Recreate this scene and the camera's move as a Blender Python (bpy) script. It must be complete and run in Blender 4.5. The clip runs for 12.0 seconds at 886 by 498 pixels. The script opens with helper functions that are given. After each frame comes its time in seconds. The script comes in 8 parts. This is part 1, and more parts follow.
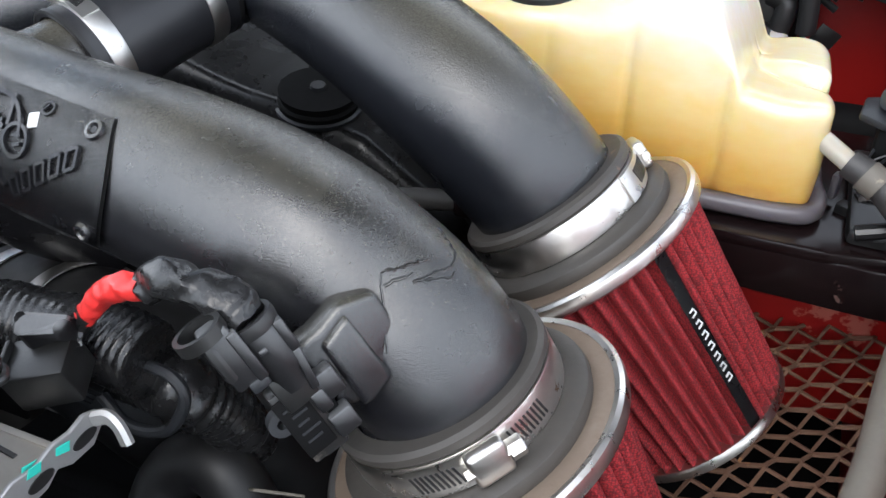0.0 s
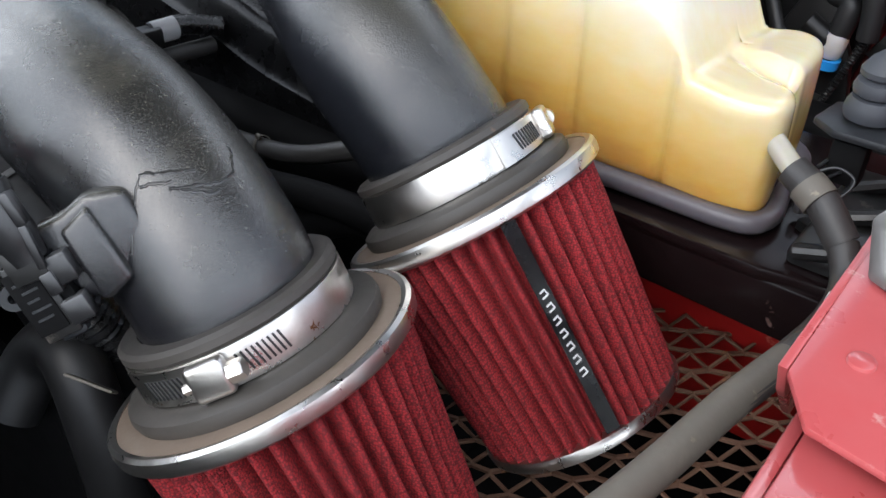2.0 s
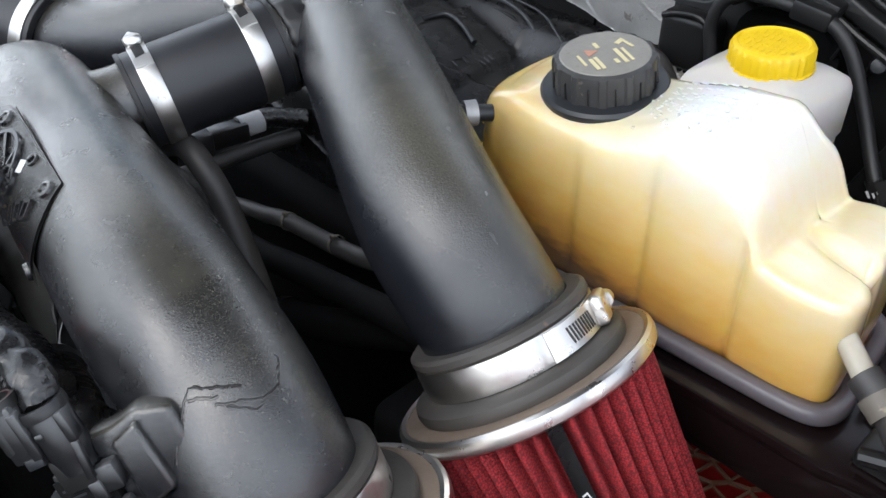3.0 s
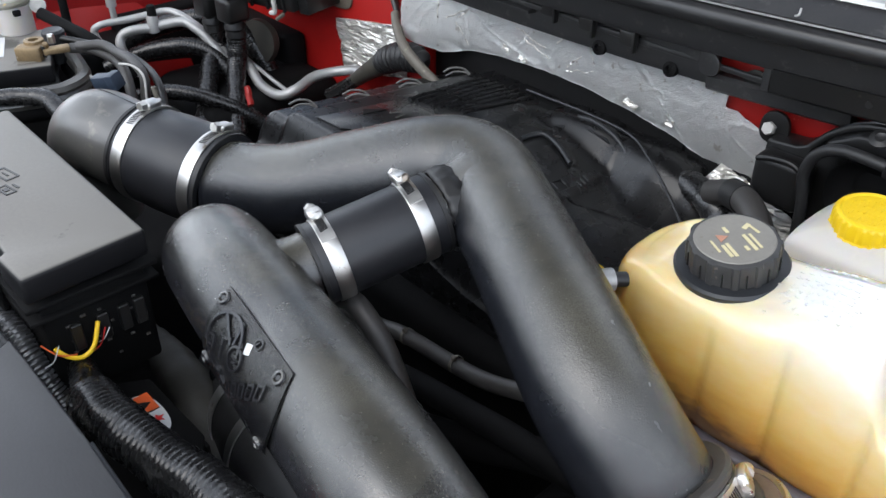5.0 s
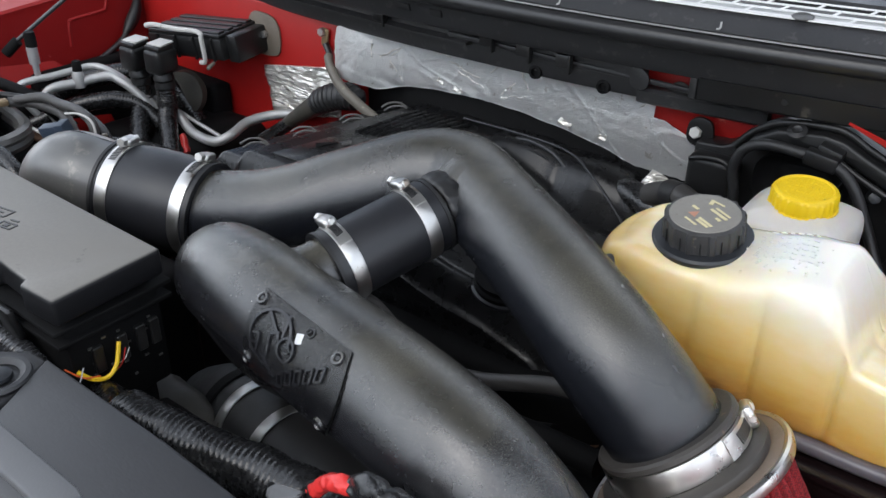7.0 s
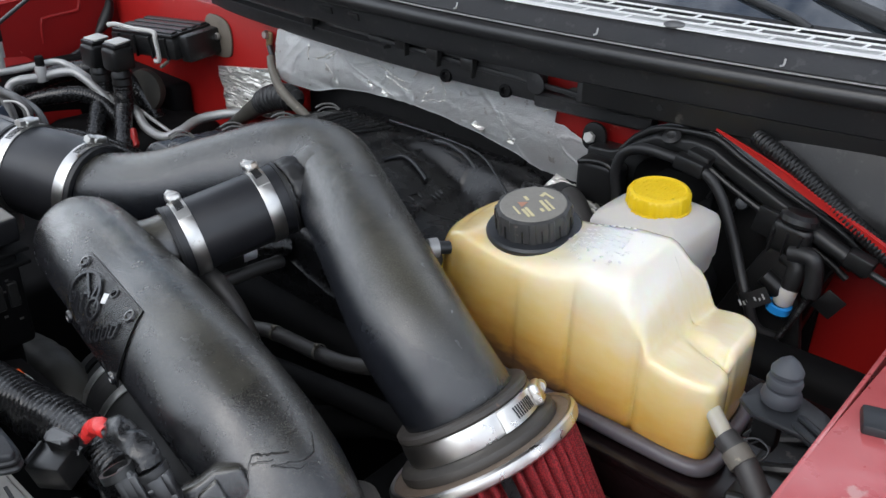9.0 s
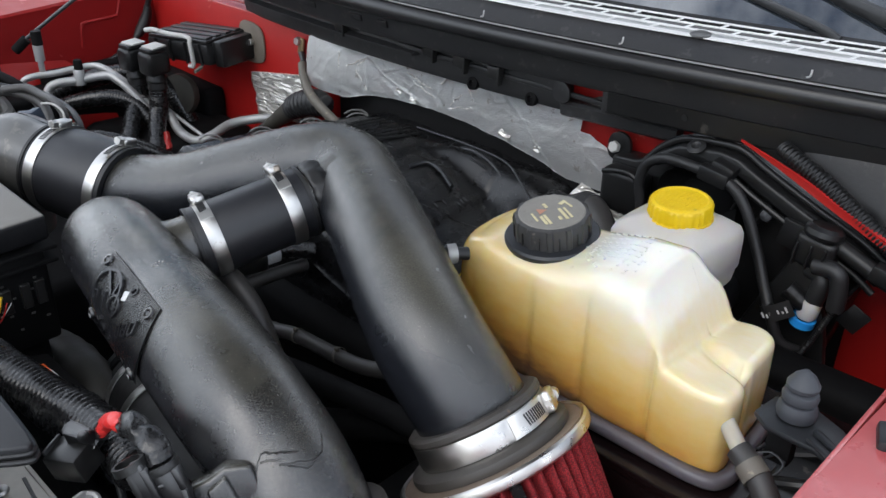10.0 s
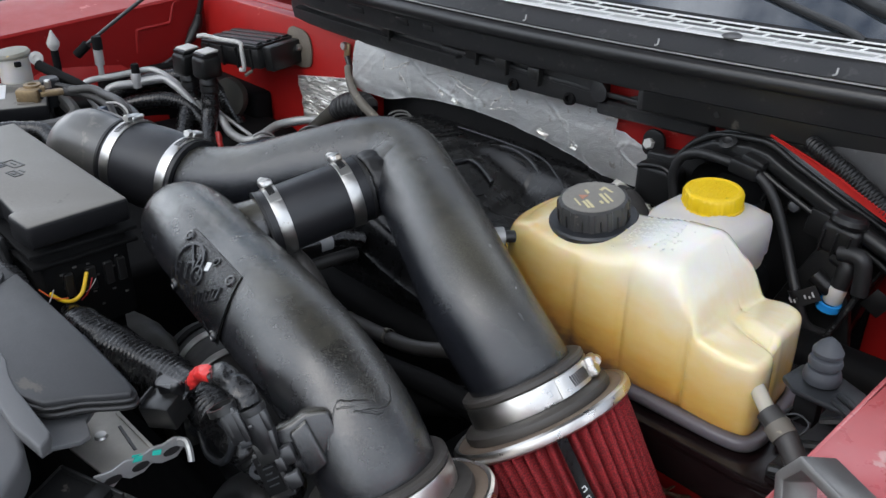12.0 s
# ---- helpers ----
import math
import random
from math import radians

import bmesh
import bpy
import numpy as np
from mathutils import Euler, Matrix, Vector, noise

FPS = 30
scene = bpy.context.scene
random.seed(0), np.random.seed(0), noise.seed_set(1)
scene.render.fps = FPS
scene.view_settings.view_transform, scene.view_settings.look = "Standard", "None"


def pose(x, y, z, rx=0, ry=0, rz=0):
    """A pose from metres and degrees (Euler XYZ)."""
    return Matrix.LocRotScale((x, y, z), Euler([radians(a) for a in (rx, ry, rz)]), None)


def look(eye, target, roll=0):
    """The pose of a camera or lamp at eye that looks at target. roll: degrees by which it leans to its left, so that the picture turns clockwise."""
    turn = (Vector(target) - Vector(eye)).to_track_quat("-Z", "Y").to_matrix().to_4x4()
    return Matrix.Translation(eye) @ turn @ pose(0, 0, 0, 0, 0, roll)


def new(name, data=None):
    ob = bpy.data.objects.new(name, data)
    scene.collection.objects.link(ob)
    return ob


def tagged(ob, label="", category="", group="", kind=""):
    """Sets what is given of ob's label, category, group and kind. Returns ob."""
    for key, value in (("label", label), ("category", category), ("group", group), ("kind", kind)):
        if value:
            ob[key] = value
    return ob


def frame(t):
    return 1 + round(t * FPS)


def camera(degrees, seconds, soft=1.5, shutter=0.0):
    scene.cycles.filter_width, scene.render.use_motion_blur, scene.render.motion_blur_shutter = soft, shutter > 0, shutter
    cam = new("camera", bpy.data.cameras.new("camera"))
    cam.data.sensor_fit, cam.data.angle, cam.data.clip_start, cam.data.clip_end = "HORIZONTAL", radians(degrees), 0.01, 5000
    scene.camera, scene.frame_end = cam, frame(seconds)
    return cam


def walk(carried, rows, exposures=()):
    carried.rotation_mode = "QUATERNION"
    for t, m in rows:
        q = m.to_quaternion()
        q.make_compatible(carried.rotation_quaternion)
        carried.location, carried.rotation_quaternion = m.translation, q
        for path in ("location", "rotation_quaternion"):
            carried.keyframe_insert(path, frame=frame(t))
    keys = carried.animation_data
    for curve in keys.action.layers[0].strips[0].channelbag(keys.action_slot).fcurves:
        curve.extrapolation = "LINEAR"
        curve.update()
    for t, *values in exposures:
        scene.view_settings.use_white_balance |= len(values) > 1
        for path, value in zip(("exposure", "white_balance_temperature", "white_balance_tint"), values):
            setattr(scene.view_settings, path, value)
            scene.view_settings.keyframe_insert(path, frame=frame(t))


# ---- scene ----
cam = camera(54.8, 12.0)
METRES, EYE, TILT, LEAN, TURN = 1.2, 1.45, -35.0, 0.0, 23.0
ROWS = [
    (0.0, 0.0, 0.0, 0.0, 0.0, 0.0, -0.0),
    (0.5, 0.042, -0.0226, 0.008, 0.5, -0.1, -0.83),
    (1.0, 0.0922, -0.0551, 0.0062, 2.71, -0.09, -2.84),
    (1.5, 0.1314, -0.009, -0.0144, 5.87, -0.22, -5.91),
    (2.0, 0.1704, 0.0295, -0.0089, 12.84, -1.57, -9.73),
    (2.5, 0.1832, 0.0468, 0.0477, 17.79, -2.78, -12.45),
    (4.5, 0.1289, 0.004, 0.1657, 20.34, -2.4, -13.47),
    (5.0, 0.0914, -0.0702, 0.1583, 20.58, -1.34, -13.9),
    (5.5, 0.0211, -0.107, 0.1396, 19.09, 0.77, -13.44),
    (6.0, 0.002, -0.1377, 0.1223, 16.27, 2.77, -11.35),
    (6.5, -0.001, -0.1441, 0.1036, 13.21, 3.8, -9.86),
    (7.0, 0.0261, -0.1458, 0.0904, 12.53, 4.21, -9.08),
    (7.5, 0.1005, -0.1491, 0.0893, 12.24, 4.58, -9.3),
    (9.5, 0.2058, -0.1305, 0.0855, 16.25, 5.29, -12.53),
    (10.0, 0.2129, -0.1319, 0.0867, 17.24, 5.32, -13.02),
    (10.5, 0.2049, -0.1348, 0.0848, 17.99, 5.41, -13.26),
    (11.0, 0.203, -0.1374, 0.0816, 18.42, 5.51, -13.5),
    (11.5, 0.2106, -0.1504, 0.0722, 18.85, 5.64, -13.66),
    (12.0, 0.216, -0.1901, 0.0492, 18.84, 5.79, -13.67),
]
walk(cam, [(t, pose(0, 0, EYE, TILT, LEAN, TURN) @ pose(METRES * x, METRES * y, METRES * z, 90 + pitch, roll, yaw)) for t, x, y, z, yaw, pitch, roll in ROWS],
     [(0.0, 0.50), (1.0, 0.33), (2.5, 0.27), (4.5, 0.24), (5.5, 0.26), (6.5, 0.05), (7.5, -0.07), (9.5, -0.10), (12.0, -0.17)])

# ---- world and sun ----
world = bpy.data.worlds.new("sky")
scene.world = world
world.use_nodes = True
wn = world.node_tree.nodes
sky = wn.new("ShaderNodeTexSky")
sky.sky_type, sky.sun_disc = "NISHITA", False
SUN_UP, SUN_TURN = radians(48), radians(175)
sky.sun_elevation, sky.sun_rotation = SUN_UP, SUN_TURN
sky.air_density, sky.dust_density, sky.ozone_density = 1.0, 1.2, 1.5
wl = world.node_tree.links
wco = wn.new("ShaderNodeTexCoord")
clouds = wn.new("ShaderNodeTexNoise")
clouds.inputs["Scale"].default_value, clouds.inputs["Detail"].default_value, clouds.inputs["Roughness"].default_value = 2.6, 8.0, 0.6
wl.new(wco.outputs["Generated"], clouds.inputs["Vector"])
cover = wn.new("ShaderNodeMapRange")
cover.inputs["From Min"].default_value, cover.inputs["From Max"].default_value = 0.41, 0.66
wl.new(clouds.outputs["Fac"], cover.inputs["Value"])
blend = wn.new("ShaderNodeMix")
blend.data_type = "RGBA"
wl.new(cover.outputs["Result"], blend.inputs["Factor"])
wl.new(sky.outputs["Color"], blend.inputs["A"])
blend.inputs["B"].default_value = (29.0, 31.0, 34.0, 1)
wl.new(blend.outputs["Result"], wn["Background"].inputs["Color"])
wn["Background"].inputs["Strength"].default_value = 0.13
sun = new("sun", bpy.data.lights.new("sun", "SUN"))
sun.data.energy, sun.data.angle, sun.data.color = 1.0, radians(35), (1.0, 0.97, 0.93)
sun_way = Vector((math.sin(SUN_TURN) * math.cos(SUN_UP), math.cos(SUN_TURN) * math.cos(SUN_UP), math.sin(SUN_UP)))
sun.matrix_world = look(sun_way * 30, (0, 0, 0))


# ---- materials ----
def material(name, base, other=None, rough=0.5, metal=0.0, patch=9.0, grain=260.0, bump=0.15, depth=0.001,
             spread=0.5, coat=0.0, subsurface=0.0, transmission=0.0, rough_spread=0.12, stretch=(1, 1, 1), spots=None, ior=1.5, folds=None, weave=None, crinkle=None, sides=None, up_range=(0.35, 0.95)):
    """Two colours mixed by large patches and fine grain, a fine relief, uneven gloss. spots: colour, amount, size.
    sides: colour of the faces turned away from the sky.
    """
    m = bpy.data.materials.new(name)
    m.use_nodes = True
    nt = m.node_tree
    n, l = nt.nodes, nt.links
    b = n["Principled BSDF"]
    co = n.new("ShaderNodeTexCoord")
    mp = n.new("ShaderNodeMapping")
    mp.inputs["Scale"].default_value = stretch
    l.new(co.outputs["Object"], mp.inputs["Vector"])

    def noise_at(scale, detail=4.0, roughness=0.6):
        t = n.new("ShaderNodeTexNoise")
        t.inputs["Scale"].default_value, t.inputs["Detail"].default_value = scale, detail
        t.inputs["Roughness"].default_value = roughness
        l.new(mp.outputs["Vector"], t.inputs["Vector"])
        return t.outputs["Fac"]

    def ramp(fac, lo, hi):
        r = n.new("ShaderNodeMapRange")
        r.inputs["From Min"].default_value, r.inputs["From Max"].default_value = lo, hi
        l.new(fac, r.inputs["Value"])
        return r.outputs["Result"]

    def mix(fac, a, c):
        x = n.new("ShaderNodeMix")
        x.data_type = "RGBA"
        l.new(fac, x.inputs["Factor"])
        for sock, v in ((x.inputs["A"], a), (x.inputs["B"], c)):
            if isinstance(v, tuple):
                sock.default_value = (*v, 1)
            else:
                l.new(v, sock)
        return x.outputs["Result"]

    other = other or tuple(v * 0.7 for v in base)
    big = ramp(noise_at(patch), 0.5 - spread / 2, 0.5 + spread / 2)
    small = ramp(noise_at(grain, 2.0), 0.3, 0.7)
    col = mix(big, base, other)
    col = mix(small, col, tuple(0.5 * (x + y) for x, y in zip(base, other)))
    if spots:
        sp = ramp(noise_at(spots[2], 6.0, 0.65), 0.62 - spots[1], 0.66 - spots[1] * 0.6)
        col = mix(sp, col, spots[0])
    if weave:
        cell = n.new("ShaderNodeTexVoronoi")
        cell.inputs["Scale"].default_value = weave[1]
        cell.inputs["Randomness"].default_value = 0.6
        l.new(mp.outputs["Vector"], cell.inputs["Vector"])
        col = mix(ramp(cell.outputs["Distance"], 0.30, 0.62), col, weave[0])
    # Upward faces paler: sky light put into the colour along with dust
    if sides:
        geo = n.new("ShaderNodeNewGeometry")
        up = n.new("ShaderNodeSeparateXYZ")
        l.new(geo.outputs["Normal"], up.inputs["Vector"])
        col = mix(ramp(up.outputs["Z"], *up_range), sides, col)
    l.new(col, b.inputs["Base Color"])
    r = n.new("ShaderNodeMapRange")
    r.inputs["To Min"].default_value, r.inputs["To Max"].default_value = max(0.03, rough - rough_spread), min(1.0, rough + rough_spread)
    l.new(noise_at(patch * 4), r.inputs["Value"])
    l.new(r.outputs["Result"], b.inputs["Roughness"])
    b.inputs["Metallic"].default_value = metal
    b.inputs["Coat Weight"].default_value = coat
    b.inputs["Coat Roughness"].default_value = 0.08
    b.inputs["Subsurface Weight"].default_value = subsurface
    b.inputs["Subsurface Radius"].default_value = (0.03, 0.018, 0.006)
    b.inputs["Transmission Weight"].default_value = transmission
    b.inputs["IOR"].default_value = ior
    if bump:
        height = noise_at(grain, 3.0)
        if folds:
            ad = n.new("ShaderNodeMath")
            ad.operation = "MULTIPLY_ADD"
            ad.inputs[1].default_value = folds[1]
            l.new(noise_at(folds[0], 5.0, 0.7), ad.inputs[0])
            l.new(height, ad.inputs[2])
            height = ad.outputs["Value"]
        if crinkle:
            facet = n.new("ShaderNodeTexVoronoi")
            facet.inputs["Scale"].default_value = crinkle[0]
            warp = n.new("ShaderNodeMix")
            warp.data_type = "VECTOR"
            warp.inputs["Factor"].default_value = 0.06
            wv = n.new("ShaderNodeTexNoise")
            wv.inputs["Scale"].default_value = 25
            l.new(mp.outputs["Vector"], wv.inputs["Vector"])
            l.new(mp.outputs["Vector"], warp.inputs[4])
            l.new(wv.outputs["Color"], warp.inputs[5])
            l.new(warp.outputs[1], facet.inputs["Vector"])
            ad = n.new("ShaderNodeMath")
            ad.operation = "MULTIPLY_ADD"
            ad.inputs[1].default_value = crinkle[1]
            l.new(facet.outputs["Distance"], ad.inputs[0])
            l.new(height, ad.inputs[2])
            height = ad.outputs["Value"]
        bp = n.new("ShaderNodeBump")
        bp.inputs["Strength"].default_value, bp.inputs["Distance"].default_value = bump, depth
        l.new(height, bp.inputs["Height"])
        l.new(bp.outputs["Normal"], b.inputs["Normal"])
    return m


# Paler tops and specks: dust, sky light and lit grain put into colour
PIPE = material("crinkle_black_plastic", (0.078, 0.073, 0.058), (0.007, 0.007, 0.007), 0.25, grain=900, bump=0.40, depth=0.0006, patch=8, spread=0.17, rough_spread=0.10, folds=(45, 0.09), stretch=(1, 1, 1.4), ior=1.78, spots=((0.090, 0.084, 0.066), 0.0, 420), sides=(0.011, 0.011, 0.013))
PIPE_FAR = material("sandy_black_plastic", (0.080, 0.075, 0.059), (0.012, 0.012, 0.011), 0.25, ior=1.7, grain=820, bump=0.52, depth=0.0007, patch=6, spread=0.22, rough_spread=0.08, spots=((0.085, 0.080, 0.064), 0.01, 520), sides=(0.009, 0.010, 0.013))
RUBBER = material("black_rubber", (0.007, 0.007, 0.008), (0.014, 0.014, 0.014), 0.5, grain=300, bump=0.1, patch=14)
SILICONE = material("black_silicone", (0.010, 0.011, 0.014), (0.018, 0.018, 0.020), 0.42, grain=500, bump=0.08, patch=18)
RUBBER_DUSTY = material("dusty_rubber", (0.034, 0.032, 0.030), (0.062, 0.054, 0.046), 0.5, grain=200, bump=0.15, patch=22, spots=((0.14, 0.09, 0.06), -0.03, 24))
HOSE = material("grey_black_hose", (0.028, 0.027, 0.027), (0.05, 0.047, 0.044), 0.5, grain=350, bump=0.12, patch=12)
HOSE_WORN = material("worn_hose", (0.15, 0.135, 0.11), (0.095, 0.086, 0.072), 0.6, grain=220, bump=0.12, patch=16, spots=((0.22, 0.19, 0.14), -0.02, 28))
PLASTIC = material("black_plastic", (0.007, 0.007, 0.008), (0.015, 0.015, 0.014), 0.34, grain=300, bump=0.1, patch=7, spots=((0.09, 0.08, 0.07), -0.03, 20))
PLASTIC_SATIN = material("satin_black_plastic", (0.006, 0.006, 0.0065), (0.011, 0.011, 0.011), 0.38, ior=1.42, grain=300, bump=0.1, patch=10, spots=((0.035, 0.032, 0.028), -0.04, 26))
OLIVE = material("dusty_olive_plastic", (0.050, 0.046, 0.036), (0.030, 0.028, 0.024), 0.55, grain=260, bump=0.12, patch=20)
TAN_PLATE = material("dusty_tan_plate", (0.15, 0.125, 0.095), (0.09, 0.075, 0.06), 0.6, grain=200, bump=0.12, patch=18)
PALE_GREY = material("pale_grey_plastic", (0.46, 0.45, 0.43), (0.34, 0.33, 0.31), 0.5, grain=260, bump=0.1, patch=30)
# Near-black plastic; parts deep in the bay have their shade put into it
PLASTIC_DARK = material("shade_black_plastic", (0.003, 0.003, 0.0035), (0.006, 0.006, 0.006), 0.75, ior=1.22, grain=200, bump=0.1, patch=8)
PLASTIC_DUSTY = material("dusty_grey_black_plastic", (0.055, 0.054, 0.053), (0.085, 0.082, 0.075), 0.33, ior=1.7, grain=260, bump=0.12, patch=5, spots=((0.13, 0.12, 0.105), -0.02, 9))
PANEL = material("worn_panel_plastic", (0.022, 0.023, 0.026), (0.036, 0.036, 0.037), 0.48, ior=1.45, grain=420, bump=0.16, patch=9, spots=((0.066, 0.060, 0.050), -0.03, 15), stretch=(0.5, 1, 1))
PANEL_LIGHT = material("pale_panel_plastic", (0.085, 0.087, 0.092), (0.115, 0.115, 0.116), 0.5, ior=1.5, grain=420, bump=0.14, patch=5, spots=((0.13, 0.128, 0.12), -0.02, 12))
DULL_STEEL = material("dull_grey_steel", (0.50, 0.475, 0.43), (0.38, 0.355, 0.32), 0.5, 0.7, grain=260, bump=0.12, patch=24)
# Dust on the lid top, with the sky's sheen put into its pale colour
LID_DUST_SHEEN = material("dust_sheen_black_plastic", (0.160, 0.152, 0.140), (0.205, 0.195, 0.176), 0.46, ior=1.28, grain=260, bump=0.10, patch=6, spots=((0.085, 0.081, 0.072), 0.01, 9), sides=(0.007, 0.007, 0.008), up_range=(0.6, 0.95))
PLASTIC_GREY = material("dark_grey_plastic", (0.018, 0.020, 0.023), (0.012, 0.013, 0.015), 0.42, grain=260, bump=0.1, patch=15)
# Sky sheen on upward facets put into the paler colour, with some dust
SENSOR = material("lit_top_sensor_plastic", (0.11, 0.112, 0.115), (0.075, 0.077, 0.080), 0.40, grain=320, bump=0.14, patch=50, ior=1.45, spots=((0.05, 0.05, 0.05), 0.02, 90), sides=(0.010, 0.010, 0.011), up_range=(0.25, 0.60))
CONDUIT = material("glossy_conduit_plastic", (0.035, 0.036, 0.040), (0.055, 0.055, 0.057), 0.24, grain=300, bump=0.08, patch=20, ior=1.75)
TAPE = material("loom_tape", (0.008, 0.008, 0.009), (0.018, 0.018, 0.018), 0.28, grain=110, bump=0.28, depth=0.003, patch=30)
COVER = material("engine_cover_plastic", (0.005, 0.005, 0.006), (0.009, 0.009, 0.009), 0.28, grain=300, bump=0.1, patch=9, ior=1.42)
LOOM_WRAP = material("loom_wrap", (0.006, 0.006, 0.007), (0.014, 0.014, 0.014), 0.27, grain=260, bump=0.15, depth=0.001, patch=40)
STEEL = material("brushed_steel", (0.68, 0.67, 0.65), (0.50, 0.49, 0.47), 0.36, 1.0, grain=600, bump=0.10, patch=26, spots=((0.36, 0.31, 0.26), -0.02, 50))
CHROME_WORN = material("worn_zinc", (0.74, 0.72, 0.69), (0.56, 0.53, 0.49), 0.3, 1.0, grain=300, bump=0.15, patch=18, spots=((0.27, 0.14, 0.06), -0.07, 40))
RUSTY_PLATE = material("rust_stained_plate", (0.31, 0.25, 0.20), (0.20, 0.14, 0.10), 0.55, 0.5, grain=200, bump=0.2, patch=16, spots=((0.42, 0.38, 0.33), -0.03, 14))
RUST = material("rusty_steel", (0.22, 0.115, 0.070), (0.12, 0.066, 0.044), 0.85, 0.1, grain=300, bump=0.6, patch=30, spots=((0.33, 0.16, 0.07), 0.0, 60))
ALUMINIUM = material("dull_aluminium", (0.46, 0.46, 0.46), (0.32, 0.32, 0.31), 0.5, 0.6, grain=300, bump=0.15, patch=14)
BRASS = material("brass", (0.36, 0.26, 0.14), (0.15, 0.11, 0.07), 0.5, 0.7, grain=200, bump=0.3, patch=60, spots=((0.45, 0.40, 0.30), -0.02, 50))
FILTER = material("red_filter_cotton", (0.46, 0.023, 0.030), (0.38, 0.020, 0.026), 0.75, grain=900, bump=0.9, depth=0.0018, patch=20, weave=((0.15, 0.007, 0.010), 640))
STRIP = material("black_strip", (0.008, 0.008, 0.009), (0.014, 0.014, 0.016), 0.25, grain=200, bump=0.03)
WHITE_INK = material("white_ink", (0.62, 0.62, 0.62), (0.52, 0.52, 0.52), 0.5, bump=0)
RED_PAINT = material("red_car_paint", (0.34, 0.010, 0.008), (0.26, 0.008, 0.007), 0.42, grain=140, bump=0.03, patch=4, coat=0.12, ior=1.38, spots=((0.45, 0.12, 0.09), -0.05, 11))
# Dusty red, with the sky's reflection put into the paler pink tone
RED_DUST_SHEEN = material("dust_sheen_red_paint", (0.40, 0.045, 0.048), (0.47, 0.11, 0.11), 0.30, grain=120, bump=0.06, patch=12, coat=0.8, spots=((0.5, 0.24, 0.22), -0.015, 22))
RED_FENDER = material("red_fender_paint", (0.27, 0.010, 0.010), (0.22, 0.012, 0.012), 0.42, grain=120, bump=0.03, patch=6, coat=0.08, ior=1.3, spots=((0.42, 0.10, 0.09), -0.05, 14))
RED_PLASTIC = material("red_tape", (0.62, 0.035, 0.03), (0.5, 0.02, 0.02), 0.35, grain=120, bump=0.3, depth=0.002, patch=40)
YELLOW_CAP = material("yellow_cap", (0.72, 0.5, 0.005), (0.65, 0.43, 0.004), 0.42, grain=200, bump=0.08, patch=15, spots=((0.5, 0.36, 0.02), -0.05, 60))
YELLOW_WIRE = material("yellow_wire", (0.85, 0.58, 0.01), (0.8, 0.5, 0.01), 0.4, bump=0)
YELLOW_INK = material("yellow_ink", (0.56, 0.50, 0.30), (0.50, 0.44, 0.26), 0.6, bump=0)
PALE_ORANGE = material("faded_orange_ink", (0.42, 0.20, 0.13), (0.36, 0.17, 0.11), 0.5, bump=0)
ORANGE_INK = material("orange_ink", (0.7, 0.12, 0.03), (0.65, 0.1, 0.02), 0.5, bump=0)
BLUE_CLIP = material("blue_clip", (0.02, 0.3, 0.75), (0.02, 0.25, 0.65), 0.4, bump=0.05)
GREEN_PAINT = material("teal_mark", (0.03, 0.55, 0.45), (0.03, 0.5, 0.4), 0.5, bump=0)
NATURAL = material("milky_plastic", (0.54, 0.52, 0.49), (0.46, 0.44, 0.41), 0.4, grain=300, bump=0.05, patch=10, subsurface=0.35, spots=((0.5, 0.4, 0.3), -0.06, 25))
CLEAR_TUBE = material("clear_tube", (0.46, 0.43, 0.36), (0.4, 0.37, 0.3), 0.2, subsurface=0.3, bump=0)
FLANGE = material("smoky_flange", (0.13, 0.12, 0.13), (0.08, 0.07, 0.08), 0.35, grain=200, bump=0.08, patch=14, subsurface=0.1)
FOIL = material("foil_blanket", (0.80, 0.81, 0.80), (0.64, 0.65, 0.64), 0.42, 0.45, grain=460, bump=0.7, depth=0.0020, patch=24, folds=(90, 0.7), spots=((0.50, 0.48, 0.45), -0.02, 60))
FOIL_SHINY = material("shiny_foil", (0.84, 0.83, 0.79), (0.66, 0.63, 0.57), 0.30, 0.6, grain=60, bump=0.8, depth=0.006, patch=16, crinkle=(60, 1.5), stretch=(0.5, 1, 2))
GRILLE = material("sun_bleached_grille", (0.82, 0.81, 0.79), (0.72, 0.71, 0.69), 0.6, grain=250, bump=0.15, patch=6)
GRILLE_FLOOR = material("grey_mesh_floor", (0.60, 0.60, 0.58), (0.48, 0.48, 0.47), 0.6, grain=250, bump=0.2, patch=20)
SEAL = material("weather_seal", (0.012, 0.012, 0.013), (0.02, 0.02, 0.02), 0.35, grain=200, bump=0.08, patch=10)
COWL = material("cowl_plastic", (0.014, 0.015, 0.017), (0.032, 0.031, 0.031), 0.40, ior=1.55, grain=220, bump=0.16, patch=14, spots=((0.045, 0.044, 0.043), 0.03, 60))
GLASS = material("dark_glass", (0.02, 0.025, 0.03), (0.02, 0.025, 0.03), 0.03, bump=0, rough_spread=0.0, ior=2.2)
MAROON = material("dark_maroon_tray", (0.006, 0.003, 0.0035), (0.010, 0.006, 0.006), 0.22, ior=1.38, grain=200, bump=0.05, patch=10, spots=((0.12, 0.07, 0.06), -0.06, 22))
ASPHALT = material("asphalt", (0.055, 0.053, 0.05), (0.035, 0.034, 0.033), 0.9, grain=120, bump=0.5, depth=0.004, patch=1.5)


